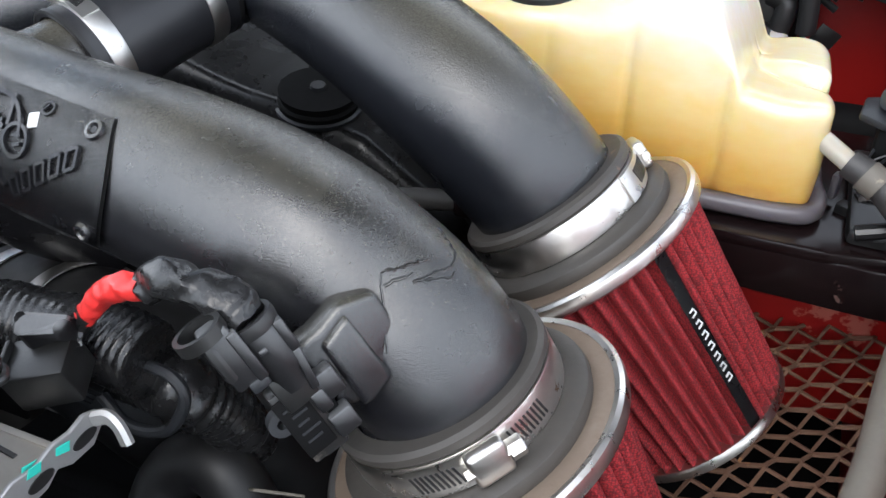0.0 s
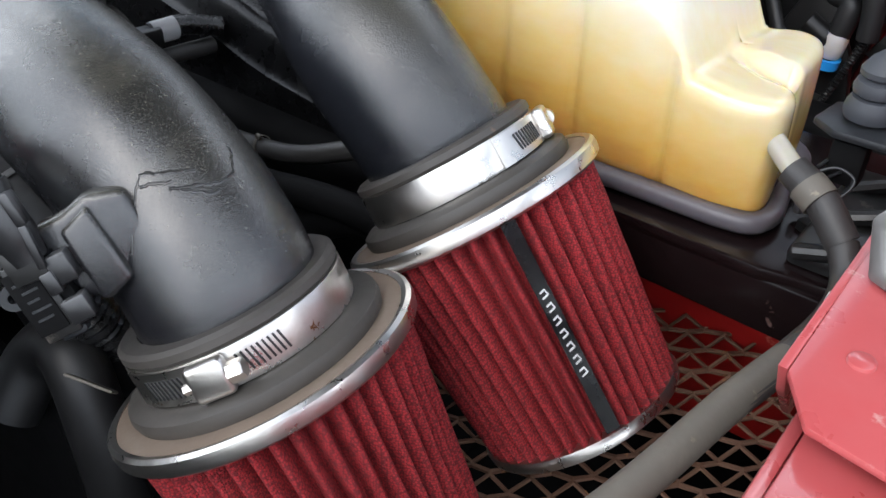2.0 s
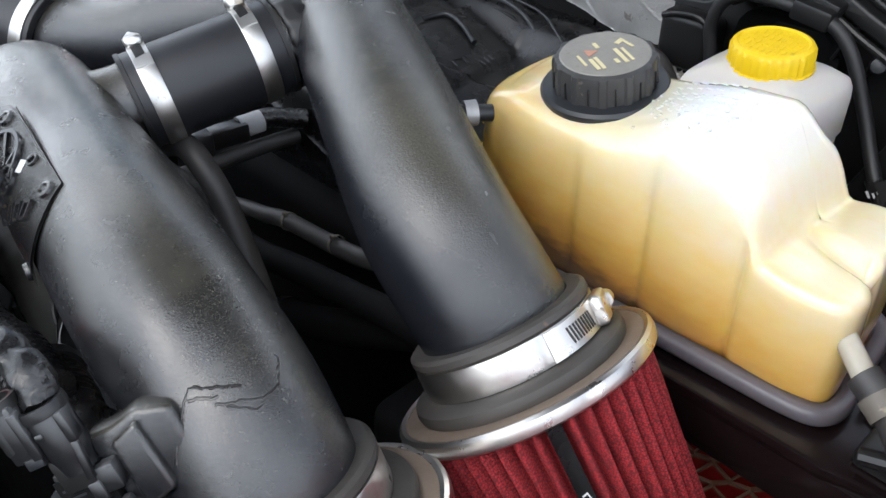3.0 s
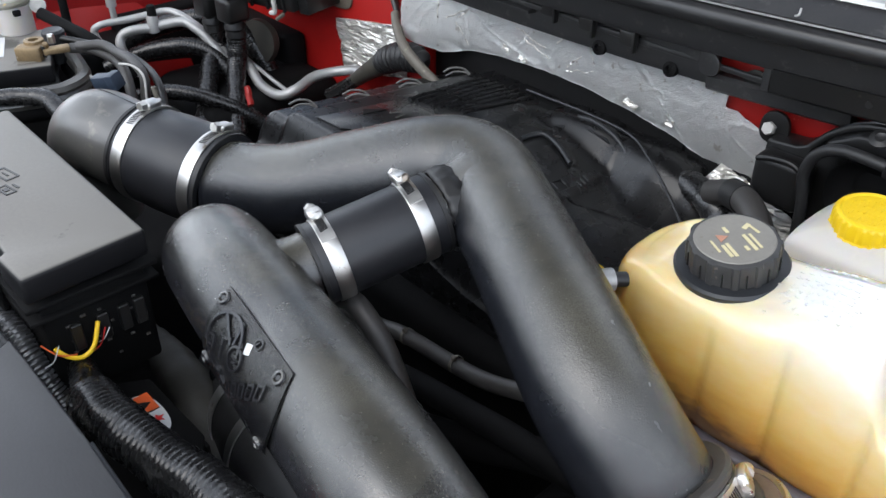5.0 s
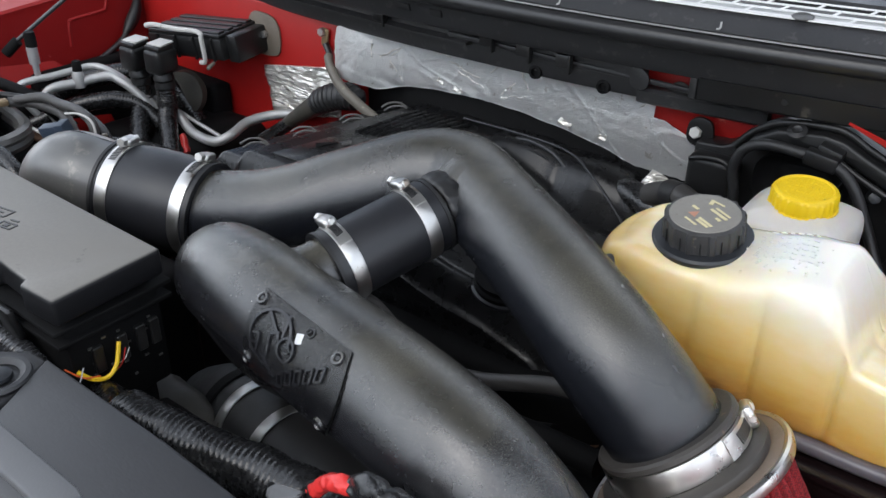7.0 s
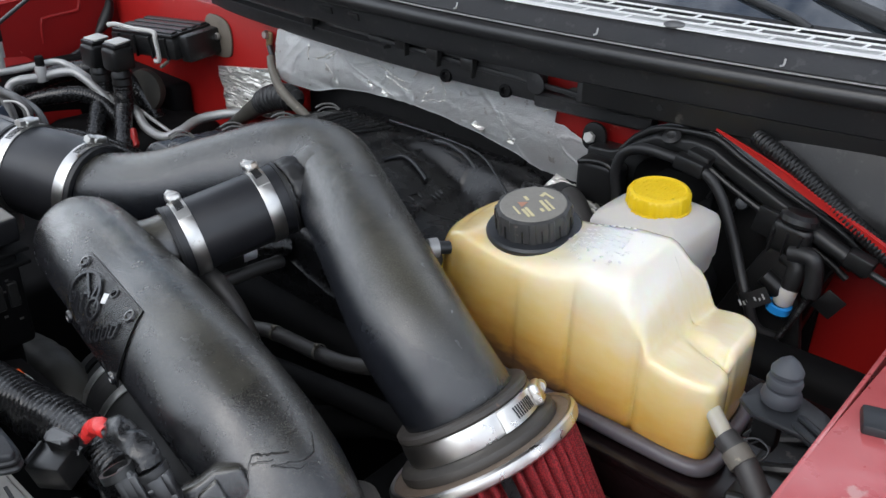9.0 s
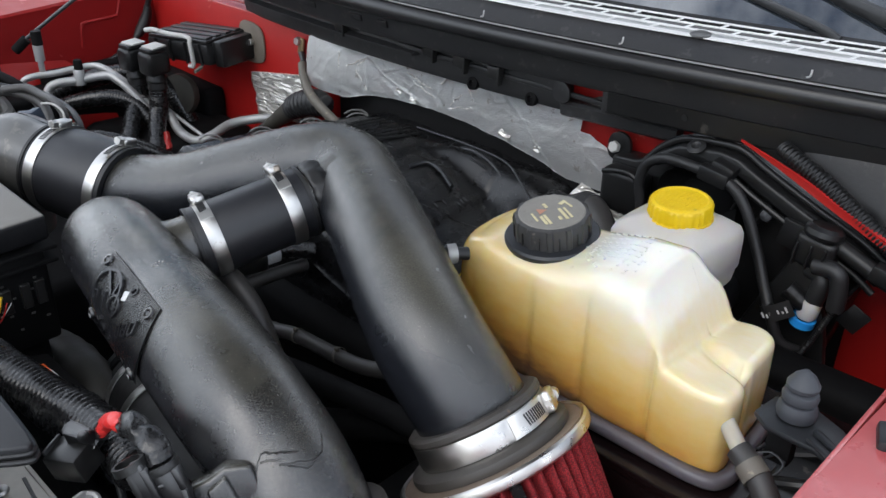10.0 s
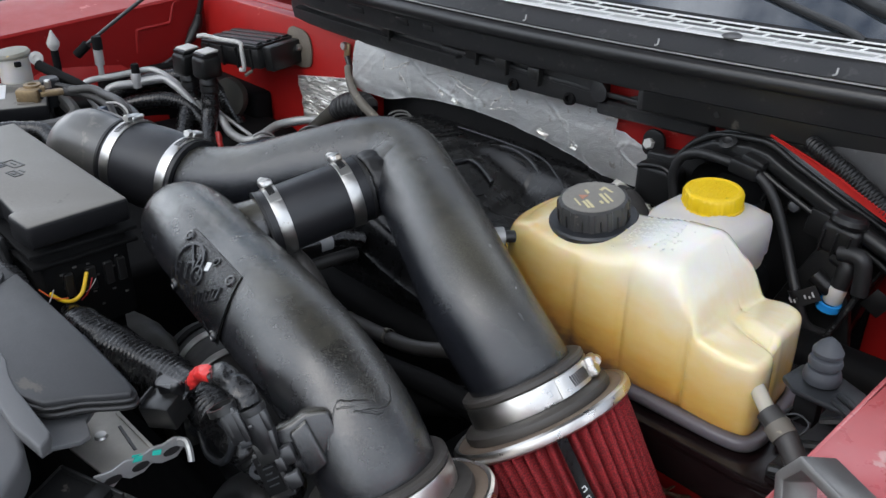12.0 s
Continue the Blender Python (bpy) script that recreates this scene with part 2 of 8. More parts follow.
def tank_material():
    """Cream plastic, stained amber by the coolant on its walls and brown at the bottom; the glare of its top put into
    the colour.
    """
    m = material("amber_tank_plastic", (0.66, 0.60, 0.44), (0.60, 0.53, 0.36), 0.17, grain=90, bump=0.10, patch=9, subsurface=0.75, coat=0.7)
    n, l = m.node_tree.nodes, m.node_tree.links
    b = n["Principled BSDF"]
    b.inputs["Subsurface Scale"].default_value = 0.30
    top = b.inputs["Base Color"].links[0].from_socket
    geo = n.new("ShaderNodeNewGeometry")
    xyz = n.new("ShaderNodeSeparateXYZ")
    l.new(geo.outputs["Position"], xyz.inputs["Vector"])
    wob = n.new("ShaderNodeTexNoise")
    wob.inputs["Scale"].default_value = 14
    add = n.new("ShaderNodeMath")
    add.operation = "MULTIPLY_ADD"
    add.inputs[1].default_value = 0.03
    l.new(wob.outputs["Fac"], add.inputs[0])
    lean = n.new("ShaderNodeMath")
    lean.operation = "MULTIPLY_ADD"
    lean.inputs[1].default_value = 0.25
    l.new(xyz.outputs["X"], lean.inputs[0])
    l.new(xyz.outputs["Z"], lean.inputs[2])
    l.new(lean.outputs["Value"], add.inputs[2])
    r = n.new("ShaderNodeValToRGB")
    r.color_ramp.elements[0].position, r.color_ramp.elements[0].color = 0.08, (0.15, 0.062, 0.018, 1)
    r.color_ramp.elements[1].position, r.color_ramp.elements[1].color = 1.0, (0.70, 0.68, 0.62, 1)
    for at, tone in ((0.17, (0.50, 0.23, 0.028)), (0.32, (0.63, 0.37, 0.065)), (0.55, (0.68, 0.50, 0.19)), (0.78, (0.70, 0.61, 0.40))):
        r.color_ramp.elements.new(at).color = (*tone, 1)
    mr = n.new("ShaderNodeMapRange")
    mr.inputs["From Min"].default_value, mr.inputs["From Max"].default_value = 1.080, 1.242
    l.new(add.outputs["Value"], mr.inputs["Value"])
    l.new(mr.outputs["Result"], r.inputs["Fac"])
    x = n.new("ShaderNodeMix")
    x.data_type = "RGBA"
    x.inputs["Factor"].default_value = 0.92
    l.new(top, x.inputs["A"])
    l.new(r.outputs["Color"], x.inputs["B"])
    l.new(x.outputs["Result"], b.inputs["Base Color"])
    return m


TANK = tank_material()
# Dusty cap face, with the sheen of its top put into the pale colour
CAP_TOP = material("dust_sheen_cap_top", (0.21, 0.198, 0.172), (0.14, 0.131, 0.115), 0.42, grain=300, bump=0.15, patch=45, spots=((0.15, 0.135, 0.11), 0.0, 70))
CAP = material("dusty_cap", (0.022, 0.023, 0.025), (0.045, 0.043, 0.040), 0.5, grain=240, bump=0.12, patch=30, spots=((0.11, 0.10, 0.08), -0.01, 40))


# ---- building helpers ----
def thing(name, at, label, category, group="", kind=""):
    return tagged(place_empty(name, at), label, category, group, kind)


def place_empty(name, at):
    e = new(name)
    e.empty_display_size = 0.02
    e.matrix_world = Matrix.Translation(at)
    return e


def world_of(ob):
    m = ob.matrix_basis.copy()
    while ob.parent:
        m = ob.parent.matrix_basis @ ob.matrix_parent_inverse @ m
        ob = ob.parent
    return m


def part(name, bm, mat, parent=None, label="", smooth=True, angle=0.6):
    """One mesh object out of bm, given in world metres, under a thing or a part."""
    me = bpy.data.meshes.new(name)
    bmesh.ops.recalc_face_normals(bm, faces=bm.faces)
    if smooth:
        for f in bm.faces:
            f.smooth = True
        for e in bm.edges:
            if len(e.link_faces) == 2 and e.calc_face_angle(0) > angle:
                e.smooth = False
    bm.to_mesh(me)
    bm.free()
    me.materials.append(mat)
    ob = new(name, me)
    if parent:
        ob.parent = parent
        ob.matrix_parent_inverse = world_of(parent).inverted()
    if label:
        tagged(ob, label)
    return ob


def smooth_step(a, b, x):
    t = min(1.0, max(0.0, (x - a) / (b - a)))
    return t * t * (3 - 2 * t)


def curve(points, per=8):
    """Catmull-Rom through the points; extra columns (radius) glide along."""
    p = np.array(points, float)
    pad = np.vstack([2 * p[0] - p[1], p, 2 * p[-1] - p[-2]])
    out = []
    for i in range(len(p) - 1):
        a, b, c, d = pad[i:i + 4]
        for k in range(per):
            u = k / per
            out.append(0.5 * (2 * b + (c - a) * u + (2 * a - 5 * b + 4 * c - d) * u * u + (3 * b - a - 3 * c + d) * u ** 3))
    out.append(p[-1])
    return np.array(out)


def frames(path):
    """Tangent and two turning-free normals along a path."""
    t = np.gradient(path, axis=0)
    t /= np.linalg.norm(t, axis=1)[:, None]
    up = np.array([0, 0, 1.0]) if abs(t[0][2]) < 0.9 else np.array([0, 1.0, 0])
    ns = []
    n = up - t[0] * (up @ t[0])
    for v in t:
        n = n - v * (n @ v)
        n = n / np.linalg.norm(n)
        ns.append(n)
    ns = np.array(ns)
    return t, ns, np.cross(t, ns)


def sweep(points, radius=None, seg=20, per=8, shape=None, caps=True, bm=None):
    """A round tube along points (x, y, z[, radius]). shape(s, angle): factor on the radius, s in metres."""
    p = np.array(points, float)
    if p.shape[1] == 3:
        p = np.hstack([p, np.full((len(p), 1), radius)])
    c = curve(p, per)
    path, rad = c[:, :3], c[:, 3]
    t, n, b = frames(path)
    s = np.concatenate([[0], np.cumsum(np.linalg.norm(np.diff(path, axis=0), axis=1))])
    bm = bm or bmesh.new()
    rings = []
    for i in range(len(path)):
        ring = []
        for k in range(seg):
            a = 2 * math.pi * k / seg
            r = rad[i] * (shape(s[i], a) if shape else 1)
            ring.append(bm.verts.new(path[i] + r * (math.cos(a) * n[i] + math.sin(a) * b[i])))
        rings.append(ring)
    for r0, r1 in zip(rings, rings[1:]):
        for k in range(seg):
            bm.faces.new((r0[k], r0[(k + 1) % seg], r1[(k + 1) % seg], r1[k]))
    if caps:
        bm.faces.new(rings[0])
        bm.faces.new(rings[-1])
    return bm


def conduit_ribs(s, a):
    """Ribbed split conduit under uneven tape."""
    return 1 + 0.045 * abs(math.sin(s * 560)) + 0.06 * noise.noise(Vector((s * 40, math.cos(a), math.sin(a))))


def axis_matrix(at, way, up=(0, 0, 1)):
    """Local z along way, local x as near to up as may be."""
    z = Vector(way).normalized()
    x = Vector(up) - z * z.dot(Vector(up))
    if x.length < 1e-4:
        x = Vector((1, 0, 0)) - z * z.x
    x.normalize()
    y = z.cross(x)
    return Matrix((x, y, z)).transposed().to_4x4() if not at else Matrix.Translation(at) @ Matrix((x, y, z)).transposed().to_4x4()


def lathe(profile, m, seg=48, shape=None, bm=None, closed=False):
    """Rings of (radius, height) about local z. shape(angle, i): factor on the radius."""
    bm = bm or bmesh.new()
    rings = []
    for i, (r, h) in enumerate(profile):
        if r < 1e-6:
            rings.append([bm.verts.new(m @ Vector((0, 0, h)))])
        else:
            rings.append([bm.verts.new(m @ Vector((r * f * math.cos(a), r * f * math.sin(a), h)))
                          for k in range(seg) for a in (2 * math.pi * k / seg,) for f in ((shape(a, i) if shape else 1),)])
    pairs = list(zip(rings, rings[1:]))
    if closed:
        pairs.append((rings[-1], rings[0]))
    for r0, r1 in pairs:
        for k in range(seg):
            j = (k + 1) % seg
            vs = [r0[k], r0[j], r1[j], r1[k]] if len(r0) > 1 and len(r1) > 1 else ([r0[0], r1[j], r1[k]] if len(r0) == 1 else [r0[k], r0[j], r1[0]])
            bm.faces.new(vs)
    return bm


def box(sx, sy, sz, m, bevel=0.002, seg=2, bm=None):
    """A bevelled box centred on m."""
    b2 = bmesh.new()
    bmesh.ops.create_cube(b2, size=1, matrix=Matrix.Diagonal((sx, sy, sz, 1)))
    if bevel:
        bmesh.ops.bevel(b2, geom=b2.edges[:], offset=bevel, segments=seg, profile=0.5, affect="EDGES")
    bmesh.ops.transform(b2, matrix=m, verts=b2.verts[:])
    if bm is None:
        return b2
    tmp = bpy.data.meshes.new("tmp")
    b2.to_mesh(tmp)
    b2.free()
    bm.from_mesh(tmp)
    bpy.data.meshes.remove(tmp)
    return bm


def box_at(x0, x1, y0, y1, z0, z1, bevel=0.003, seg=2, bm=None):
    return box(x1 - x0, y1 - y0, z1 - z0, pose((x0 + x1) / 2, (y0 + y1) / 2, (z0 + z1) / 2), bevel, seg, bm)


def prism(outline, depth, m, bevel=0.002, seg=2):
    """An outline in local x, y pushed out by depth along local z."""
    bm = bmesh.new()
    f = bm.faces.new([bm.verts.new((x, y, 0)) for x, y in outline])
    up = bmesh.ops.extrude_face_region(bm, geom=[f])
    bmesh.ops.translate(bm, verts=[g for g in up["geom"] if isinstance(g, bmesh.types.BMVert)], vec=(0, 0, depth))
    if bevel:
        bmesh.ops.recalc_face_normals(bm, faces=bm.faces)
        bmesh.ops.bevel(bm, geom=bm.edges[:], offset=bevel, segments=seg, profile=0.5, affect="EDGES")
    bmesh.ops.transform(bm, matrix=m, verts=bm.verts[:])
    return bm


def extrude_x(profile, x0, x1, steps=1, bow=None):
    """A closed profile of (y, z) run along x. bow(x): shift in y."""
    bm = bmesh.new()
    rings = []
    for i in range(steps + 1):
        x = x0 + (x1 - x0) * i / steps
        dy = bow(x) if bow else 0
        rings.append([bm.verts.new((x, y + dy, z)) for y, z in profile])
    k = len(profile)
    for a, b in zip(rings, rings[1:]):
        for j in range(k):
            bm.faces.new((a[j], a[(j + 1) % k], b[(j + 1) % k], b[j]))
    bm.faces.new(rings[0])
    bm.faces.new(rings[-1])
    return bm


def rounded(outline, rounds=3):
    """Corner cutting: a smooth closed outline."""
    p = np.array(outline, float)
    for _ in range(rounds):
        q = np.roll(p, -1, axis=0)
        p = np.stack([0.75 * p + 0.25 * q, 0.25 * p + 0.75 * q], 1).reshape(-1, p.shape[1])
    return p


def hex_head(at, way, r, h, mat, parent, name="screw"):
    m = axis_matrix(at, way)
    bm = lathe([(0, 0), (r, 0), (r, h * 0.8), (r * 0.85, h), (0, h)], m, seg=6)
    return part(name, bm, mat, parent, smooth=False)


def rough_up(bm, amount, scale, seed=0.0):
    for v in bm.verts:
        v.co += noise.noise_vector(v.co * scale + Vector((seed, seed, seed))) * amount
    return bm


def clamp(at, way, r, width, toward, label, mat=None, screw_mat=None, tail=True, slot_head=False):
    """A worm-drive hose clamp round way; its screw stands off on the side toward."""
    mat = mat or STEEL
    th = thing("hose_clamp", at, label, "hose clamp", "hose clamps")
    m = axis_matrix(at, way, toward)
    w = width / 2
    part("band", lathe([(r, -w), (r + 0.0012, -w), (r + 0.0016, -w * 0.8), (r + 0.0016, w * 0.8), (r + 0.0012, w), (r, w)], m, 64, closed=True), mat, th)
    for k in range(18):
        a = (14 + 2.6 * k) if k < 9 else -(14 + 2.6 * (k - 9))
        part("slot", box(0.0008, 0.0012, width * 0.55, m @ pose(0, 0, 0, 0, 0, a) @ pose(r + (0.0030 if tail and a > 0 else 0.0017), 0, 0, 12, 0, 0), 0), SEAL, th)
    if tail:
        part("band_tail", lathe_arc(r + 0.0017, 0.0012, width * 0.95, m, 0, 50), mat, th)
    hx = r + 0.0055
    part("screw_housing", box(0.0085, 0.021, width * 0.98, m @ pose(hx, 0, 0), 0.0030, 3), mat, th)
    sm = m @ pose(hx + 0.001, 0.0, 0, 90, 0, 0)
    part("screw", lathe([(0, -0.0135), (0.0028, -0.0135), (0.0028, 0.0), (0.0030, 0.0105), (0.0056, 0.0105), (0.0056, 0.0175), (0.0048, 0.0185), (0, 0.0185)], sm, 6 if not slot_head else 18), screw_mat or mat, th, smooth=slot_head)
    if slot_head:
        part("screw_slot", box(0.010, 0.0012, 0.0012, sm @ pose(0, 0, 0.0186, 0, 0, 35), 0), SEAL, th)
    return th


def lathe_arc(r, thick, width, m, a0, a1, steps=14):
    bm = bmesh.new()
    rings = []
    for i in range(steps + 1):
        a = radians(a0 + (a1 - a0) * i / steps)
        rings.append([bm.verts.new(m @ Vector((q * math.cos(a), q * math.sin(a), h))) for q, h in ((r, -width / 2), (r + thick, -width / 2), (r + thick, width / 2), (r, width / 2))])
    for p, q in zip(rings, rings[1:]):
        for k in range(4):
            bm.faces.new((p[k], p[(k + 1) % 4], q[(k + 1) % 4], q[k]))
    bm.faces.new(rings[0])
    bm.faces.new(rings[-1])
    return bm


def sweep_line(points, w, h):
    """A thin four-sided strand along straight pieces."""
    bm = bmesh.new()
    rings = []
    for i, q in enumerate(points):
        a, b = Vector(points[max(0, i - 1)]), Vector(points[min(len(points) - 1, i + 1)])
        t = (b - a).normalized()
        side = t.cross(Vector((0, 0, 1))).normalized()
        rings.append([bm.verts.new(Vector(q) + side * (w * s) + Vector((0, 0, h * u))) for s, u in ((-1, -1), (1, -1), (1, 1), (-1, 1))])
    for a, b in zip(rings, rings[1:]):
        for k in range(4):
            bm.faces.new((a[k], a[(k + 1) % 4], b[(k + 1) % 4], b[k]))
    bm.faces.new(rings[0])
    bm.faces.new(rings[-1])
    return bm


# ---- the setting: ground and the truck's body round the engine bay ----
def structure(name, bm, mat, label, smooth=True):
    return tagged(part(name, bm, mat, None, "", smooth), label, "", "", "structure")


structure("ground", box_at(-400, 400, -400, 400, -0.3, 0.0, 0), ASPHALT, "grey asphalt ground under the truck")

CENTRE = -0.75


def bow(x):
    return 0.075 * ((x - CENTRE) / 0.72) ** 2 - 0.02


fire = structure("wall_firewall", box_at(-1.62, 0.36, 1.045, 1.075, 0.55, 1.24, 0.004), RED_PAINT, "red painted steel firewall behind the engine")
part("firewall_step", box_at(-1.62, -0.985, 1.008, 1.044, 0.56, 1.238, 0.004), RED_PAINT, fire, "red pressed step of the firewall")
part("firewall_ledge", prism([(-0.47, 1.180), (-0.395, 1.180), (-0.30, 1.165), (-0.19, 1.170), (-0.19, 1.262), (-0.47, 1.262)], 0.006, Matrix(((1, 0, 0, 0), (0, 0, 1, 1.0355), (0, 1, 0, 0), (0, 0, 0, 1))), 0.0015), RED_PAINT, fire, "bright red ledge under the cowl")
structure("wall_fender_far", box_at(-1.66, -1.636, -0.1, 1.045, 0.5, 1.17, 0.006), RED_PAINT, "red inner fender wall of the engine bay")
structure("wall_fender_near", box_at(0.30, 0.33, 0.42, 1.045, 0.5, 1.16, 0.006), RED_PAINT, "red inner fender wall beside the coolant tank")
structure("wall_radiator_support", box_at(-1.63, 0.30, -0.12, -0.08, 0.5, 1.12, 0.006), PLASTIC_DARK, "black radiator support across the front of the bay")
# Plain black floor added to close the dark depth of the bay
structure("floor_bay", box_at(-1.63, 0.30, -0.08, 1.045, 0.5, 0.54, 0.0), PLASTIC_DARK, "plain black floor closing the engine bay")

# far fender: a rolled ledge with the outer skin
ledge = thing("fender", (-1.7, 0.5, 1.15), "red fender ledge with rolled edge, dusty paint", "fender")
prof = [(-1.632, 0.90), (-1.632, 1.10), (-1.634, 1.180), (-1.630, 1.193), (-1.633, 1.1985), (-1.645, 1.2005), (-1.70, 1.207), (-1.80, 1.225), (-1.95, 1.20), (-2.0, 1.05), (-2.0, 0.6), (-1.66, 0.6)]
bm = bmesh.new()
rings = [[bm.verts.new((x, y, z + (0.078 * (y - 0.54) if z > 1.15 else 0))) for x, z in prof] for y in np.linspace(-0.5, 1.5, 9)]
for a, b in zip(rings, rings[1:]):
    for j in range(len(prof)):
        bm.faces.new((a[j], a[(j + 1) % len(prof)], b[(j + 1) % len(prof)], b[j]))
bm.faces.new(rings[0]), bm.faces.new(rings[-1])
part("fender_skin", bm, RED_FENDER, ledge)
part("wheel_arch", rough_up(lathe([(0.0, -0.1), (0.30, -0.1), (0.34, 0.0), (0.34, 0.12), (0.0, 0.14)], axis_matrix((-1.67, 0.68, 0.92), (1, 0, 0.35)) @ Matrix.Diagonal((0.55, 0.55, 0.8, 1)), 40), 0.006, 9), RED_PAINT, ledge)

# Black sheets added over the lower wall, standing for shadow and dark clutter
part("inner_dark_sheet", rough_up(box_at(-1.625, -1.535, -0.05, 0.74, 0.56, 1.060, 0.015, 4), 0.008, 8), PLASTIC_DARK, ledge, "black sheet added low on the inner fender")
part("inner_dark_sheet", rough_up(box_at(-1.625, -1.588, 0.72, 1.005, 0.56, 1.088, 0.015, 4), 0.008, 8), PLASTIC_DARK, ledge, "black sheet added low on the inner fender")
part("pressed_rib", sweep([(-1.634, 0.955, 1.222), (-1.634, 0.938, 1.215), (-1.634, 0.926, 1.180), (-1.634, 0.915, 1.172), (-1.634, 0.850, 1.168), (-1.634, 0.838, 1.160), (-1.634, 0.833, 1.115)], 0.0042, 10, 8), RED_FENDER, ledge, "pressed step in the wall")
part("corner_dark_sheet", rough_up(box_at(-1.60, -1.34, 0.955, 1.006, 0.56, 1.060, 0.015, 4), 0.006, 9), PLASTIC_DARK, ledge, "black sheet added in the far corner")

# ---- cowl, seal, grille and windshield ----
cowl = thing("trim_cowl", (CENTRE, 0.95, 1.2), "black plastic cowl panel with clips, dusty", "", "", "structure")
yb = 0.93
upper = [(yb + 0.080, 1.292), (yb + 0.040, 1.288), (yb + 0.028, 1.2885), (yb + 0.022, 1.295), (yb + 0.012, 1.335), (yb + 0.03, 1.345), (yb + 0.075, 1.33), (yb + 0.085, 1.30)]
part("cowl_face", extrude_x(upper, -1.30, 0.33, 48, bow), COWL, cowl)
lower = [(yb + 0.090, 1.233), (yb + 0.070, 1.234), (yb + 0.066, 1.240), (yb + 0.060, 1.268), (yb + 0.064, 1.290), (yb + 0.090, 1.290)]
part("cowl_lower", extrude_x(lower, -1.24, -0.428, 30, bow), COWL, cowl, "recessed lower half of the panel")
under = [(yb + 0.082, 1.227), (yb + 0.070, 1.227), (yb + 0.065, 1.231), (yb + 0.063, 1.246), (yb + 0.068, 1.250), (yb + 0.082, 1.250)]
part("cowl_bridge", extrude_x(under, -0.430, -0.255, 12, bow), COWL, cowl)
plate = [(yb + 0.060, 1.262), (yb + 0.026, 1.262), (yb + 0.0235, 1.265), (yb + 0.0215, 1.2915), (yb + 0.060, 1.2915)]
part("cowl_plate", extrude_x(plate, -0.333, 0.33, 24, bow), PLASTIC_SATIN, cowl, "flat lower panel with a small hole")
part("cowl_ledge", sweep([(x, yb + 0.054 + bow(x) + 0.02 * smooth, 1.274 - 0.024 * smooth) for x in np.linspace(-0.74, -0.25, 12) for smooth in (((x + 0.74) / 0.49) ** 1.5,)], 0.0038, 10, 4, shape=lambda s, a: 0.6 + 0.5 * abs(math.cos(a))), COWL, cowl, "dusty moulded ledge")
part("cowl_ledge", extrude_x([(yb + 0.066, 1.262), (yb + 0.046, 1.264), (yb + 0.045, 1.268), (yb + 0.066, 1.272)], -1.2, -0.70, 20, bow), COWL, cowl, "dusty moulded ledge")
for x, w in ((-1.06, 0.05), (-0.93, 0.045), (-0.80, 0.030), (-0.735, 0.022)):
    part("slot_hole", box(w, 0.004, 0.011, pose(x, yb + 0.0165 + bow(x), 1.313, 14, 0, 0), 0.001), SEAL, cowl, "dark slot in the panel")
part("weather_seal", sweep([(x, yb + 0.006 + bow(x), 1.340) for x in np.linspace(-1.32, 0.33, 14)], 0.0125, 12, 4), SEAL, cowl, "glossy black rubber seal")
part("bright_lip", sweep([(x, yb + 0.004 + bow(x), 1.3545) for x in np.linspace(-1.32, 0.33, 14)], 0.0014, 6, 4), ALUMINIUM, cowl, "thin bright edge of the seal")
strip = [(yb + 0.006, 1.352), (yb + 0.002, 1.358), (yb + 0.03, 1.378), (yb + 0.036, 1.372)]
part("cowl_strip", extrude_x(strip, -1.32, 0.33, 40, bow), COWL, cowl)
for x in (-1.02, -0.78, -0.524, -0.312, -0.09, 0.10):
    part("clip", sweep([(x - 0.003, yb + 0.004 + bow(x), 1.360), (x + 0.001, yb + 0.004 + bow(x), 1.362), (x + 0.001, yb + 0.006 + bow(x), 1.369)], 0.0013, 6, 3), ALUMINIUM, cowl, "small bright clip")
for x, z in ((-0.88, 1.280), (-0.664, 1.280), (-0.535, 1.272), (-0.60, 1.276)):
    part("bracket", box(0.022, 0.016, 0.020, pose(x, yb + 0.050 + bow(x), z), 0.003), PLASTIC, cowl)
    part("bracket_rib", box(0.004, 0.010, 0.028, pose(x + 0.012, yb + 0.046 + bow(x), z - 0.003), 0.001), PLASTIC, cowl)
for x in (-0.588, -0.479):
    part("plug", lathe([(0, 0), (0.010, 0), (0.010, 0.007), (0.0055, 0.009), (0.0045, 0.003), (0, 0.003)], axis_matrix((x, yb + 0.068 + bow(x), 1.240), (0, -1, 0.2)), 18), PLASTIC_DARK, cowl)
part("gap_back", box(0.110, 0.004, 0.075, pose(-0.395, yb + 0.090 + bow(-0.38), 1.266, -6, 0, 3), 0.001), RED_PAINT, cowl, "red body seen through a gap")
part("gap_post", box(0.010, 0.030, 0.032, pose(-0.346, yb + 0.052 + bow(-0.346), 1.274, 0, 0, 4), 0.0015), COWL, cowl)
part("gap_tongue", prism(rounded([(-0.016, -0.020), (0.010, -0.020), (0.014, -0.002), (0.004, 0.010), (-0.016, 0.012)], 2), 0.004, Matrix(((1, 0, 0, -0.424), (0, 0, 1, yb + 0.056 + bow(-0.42)), (0, 1, 0, 1.269), (0, 0, 0, 1))), 0.001), COWL, cowl, "rounded plastic tongue")
part("gap_tongue", lathe([(0, 0), (0.015, 0), (0.015, 0.004), (0, 0.004)], axis_matrix((-0.376, yb + 0.078 + bow(-0.37), 1.248), (0.0, -1, 0.3)), 20), OLIVE, cowl, "dusty tongue in the gap")
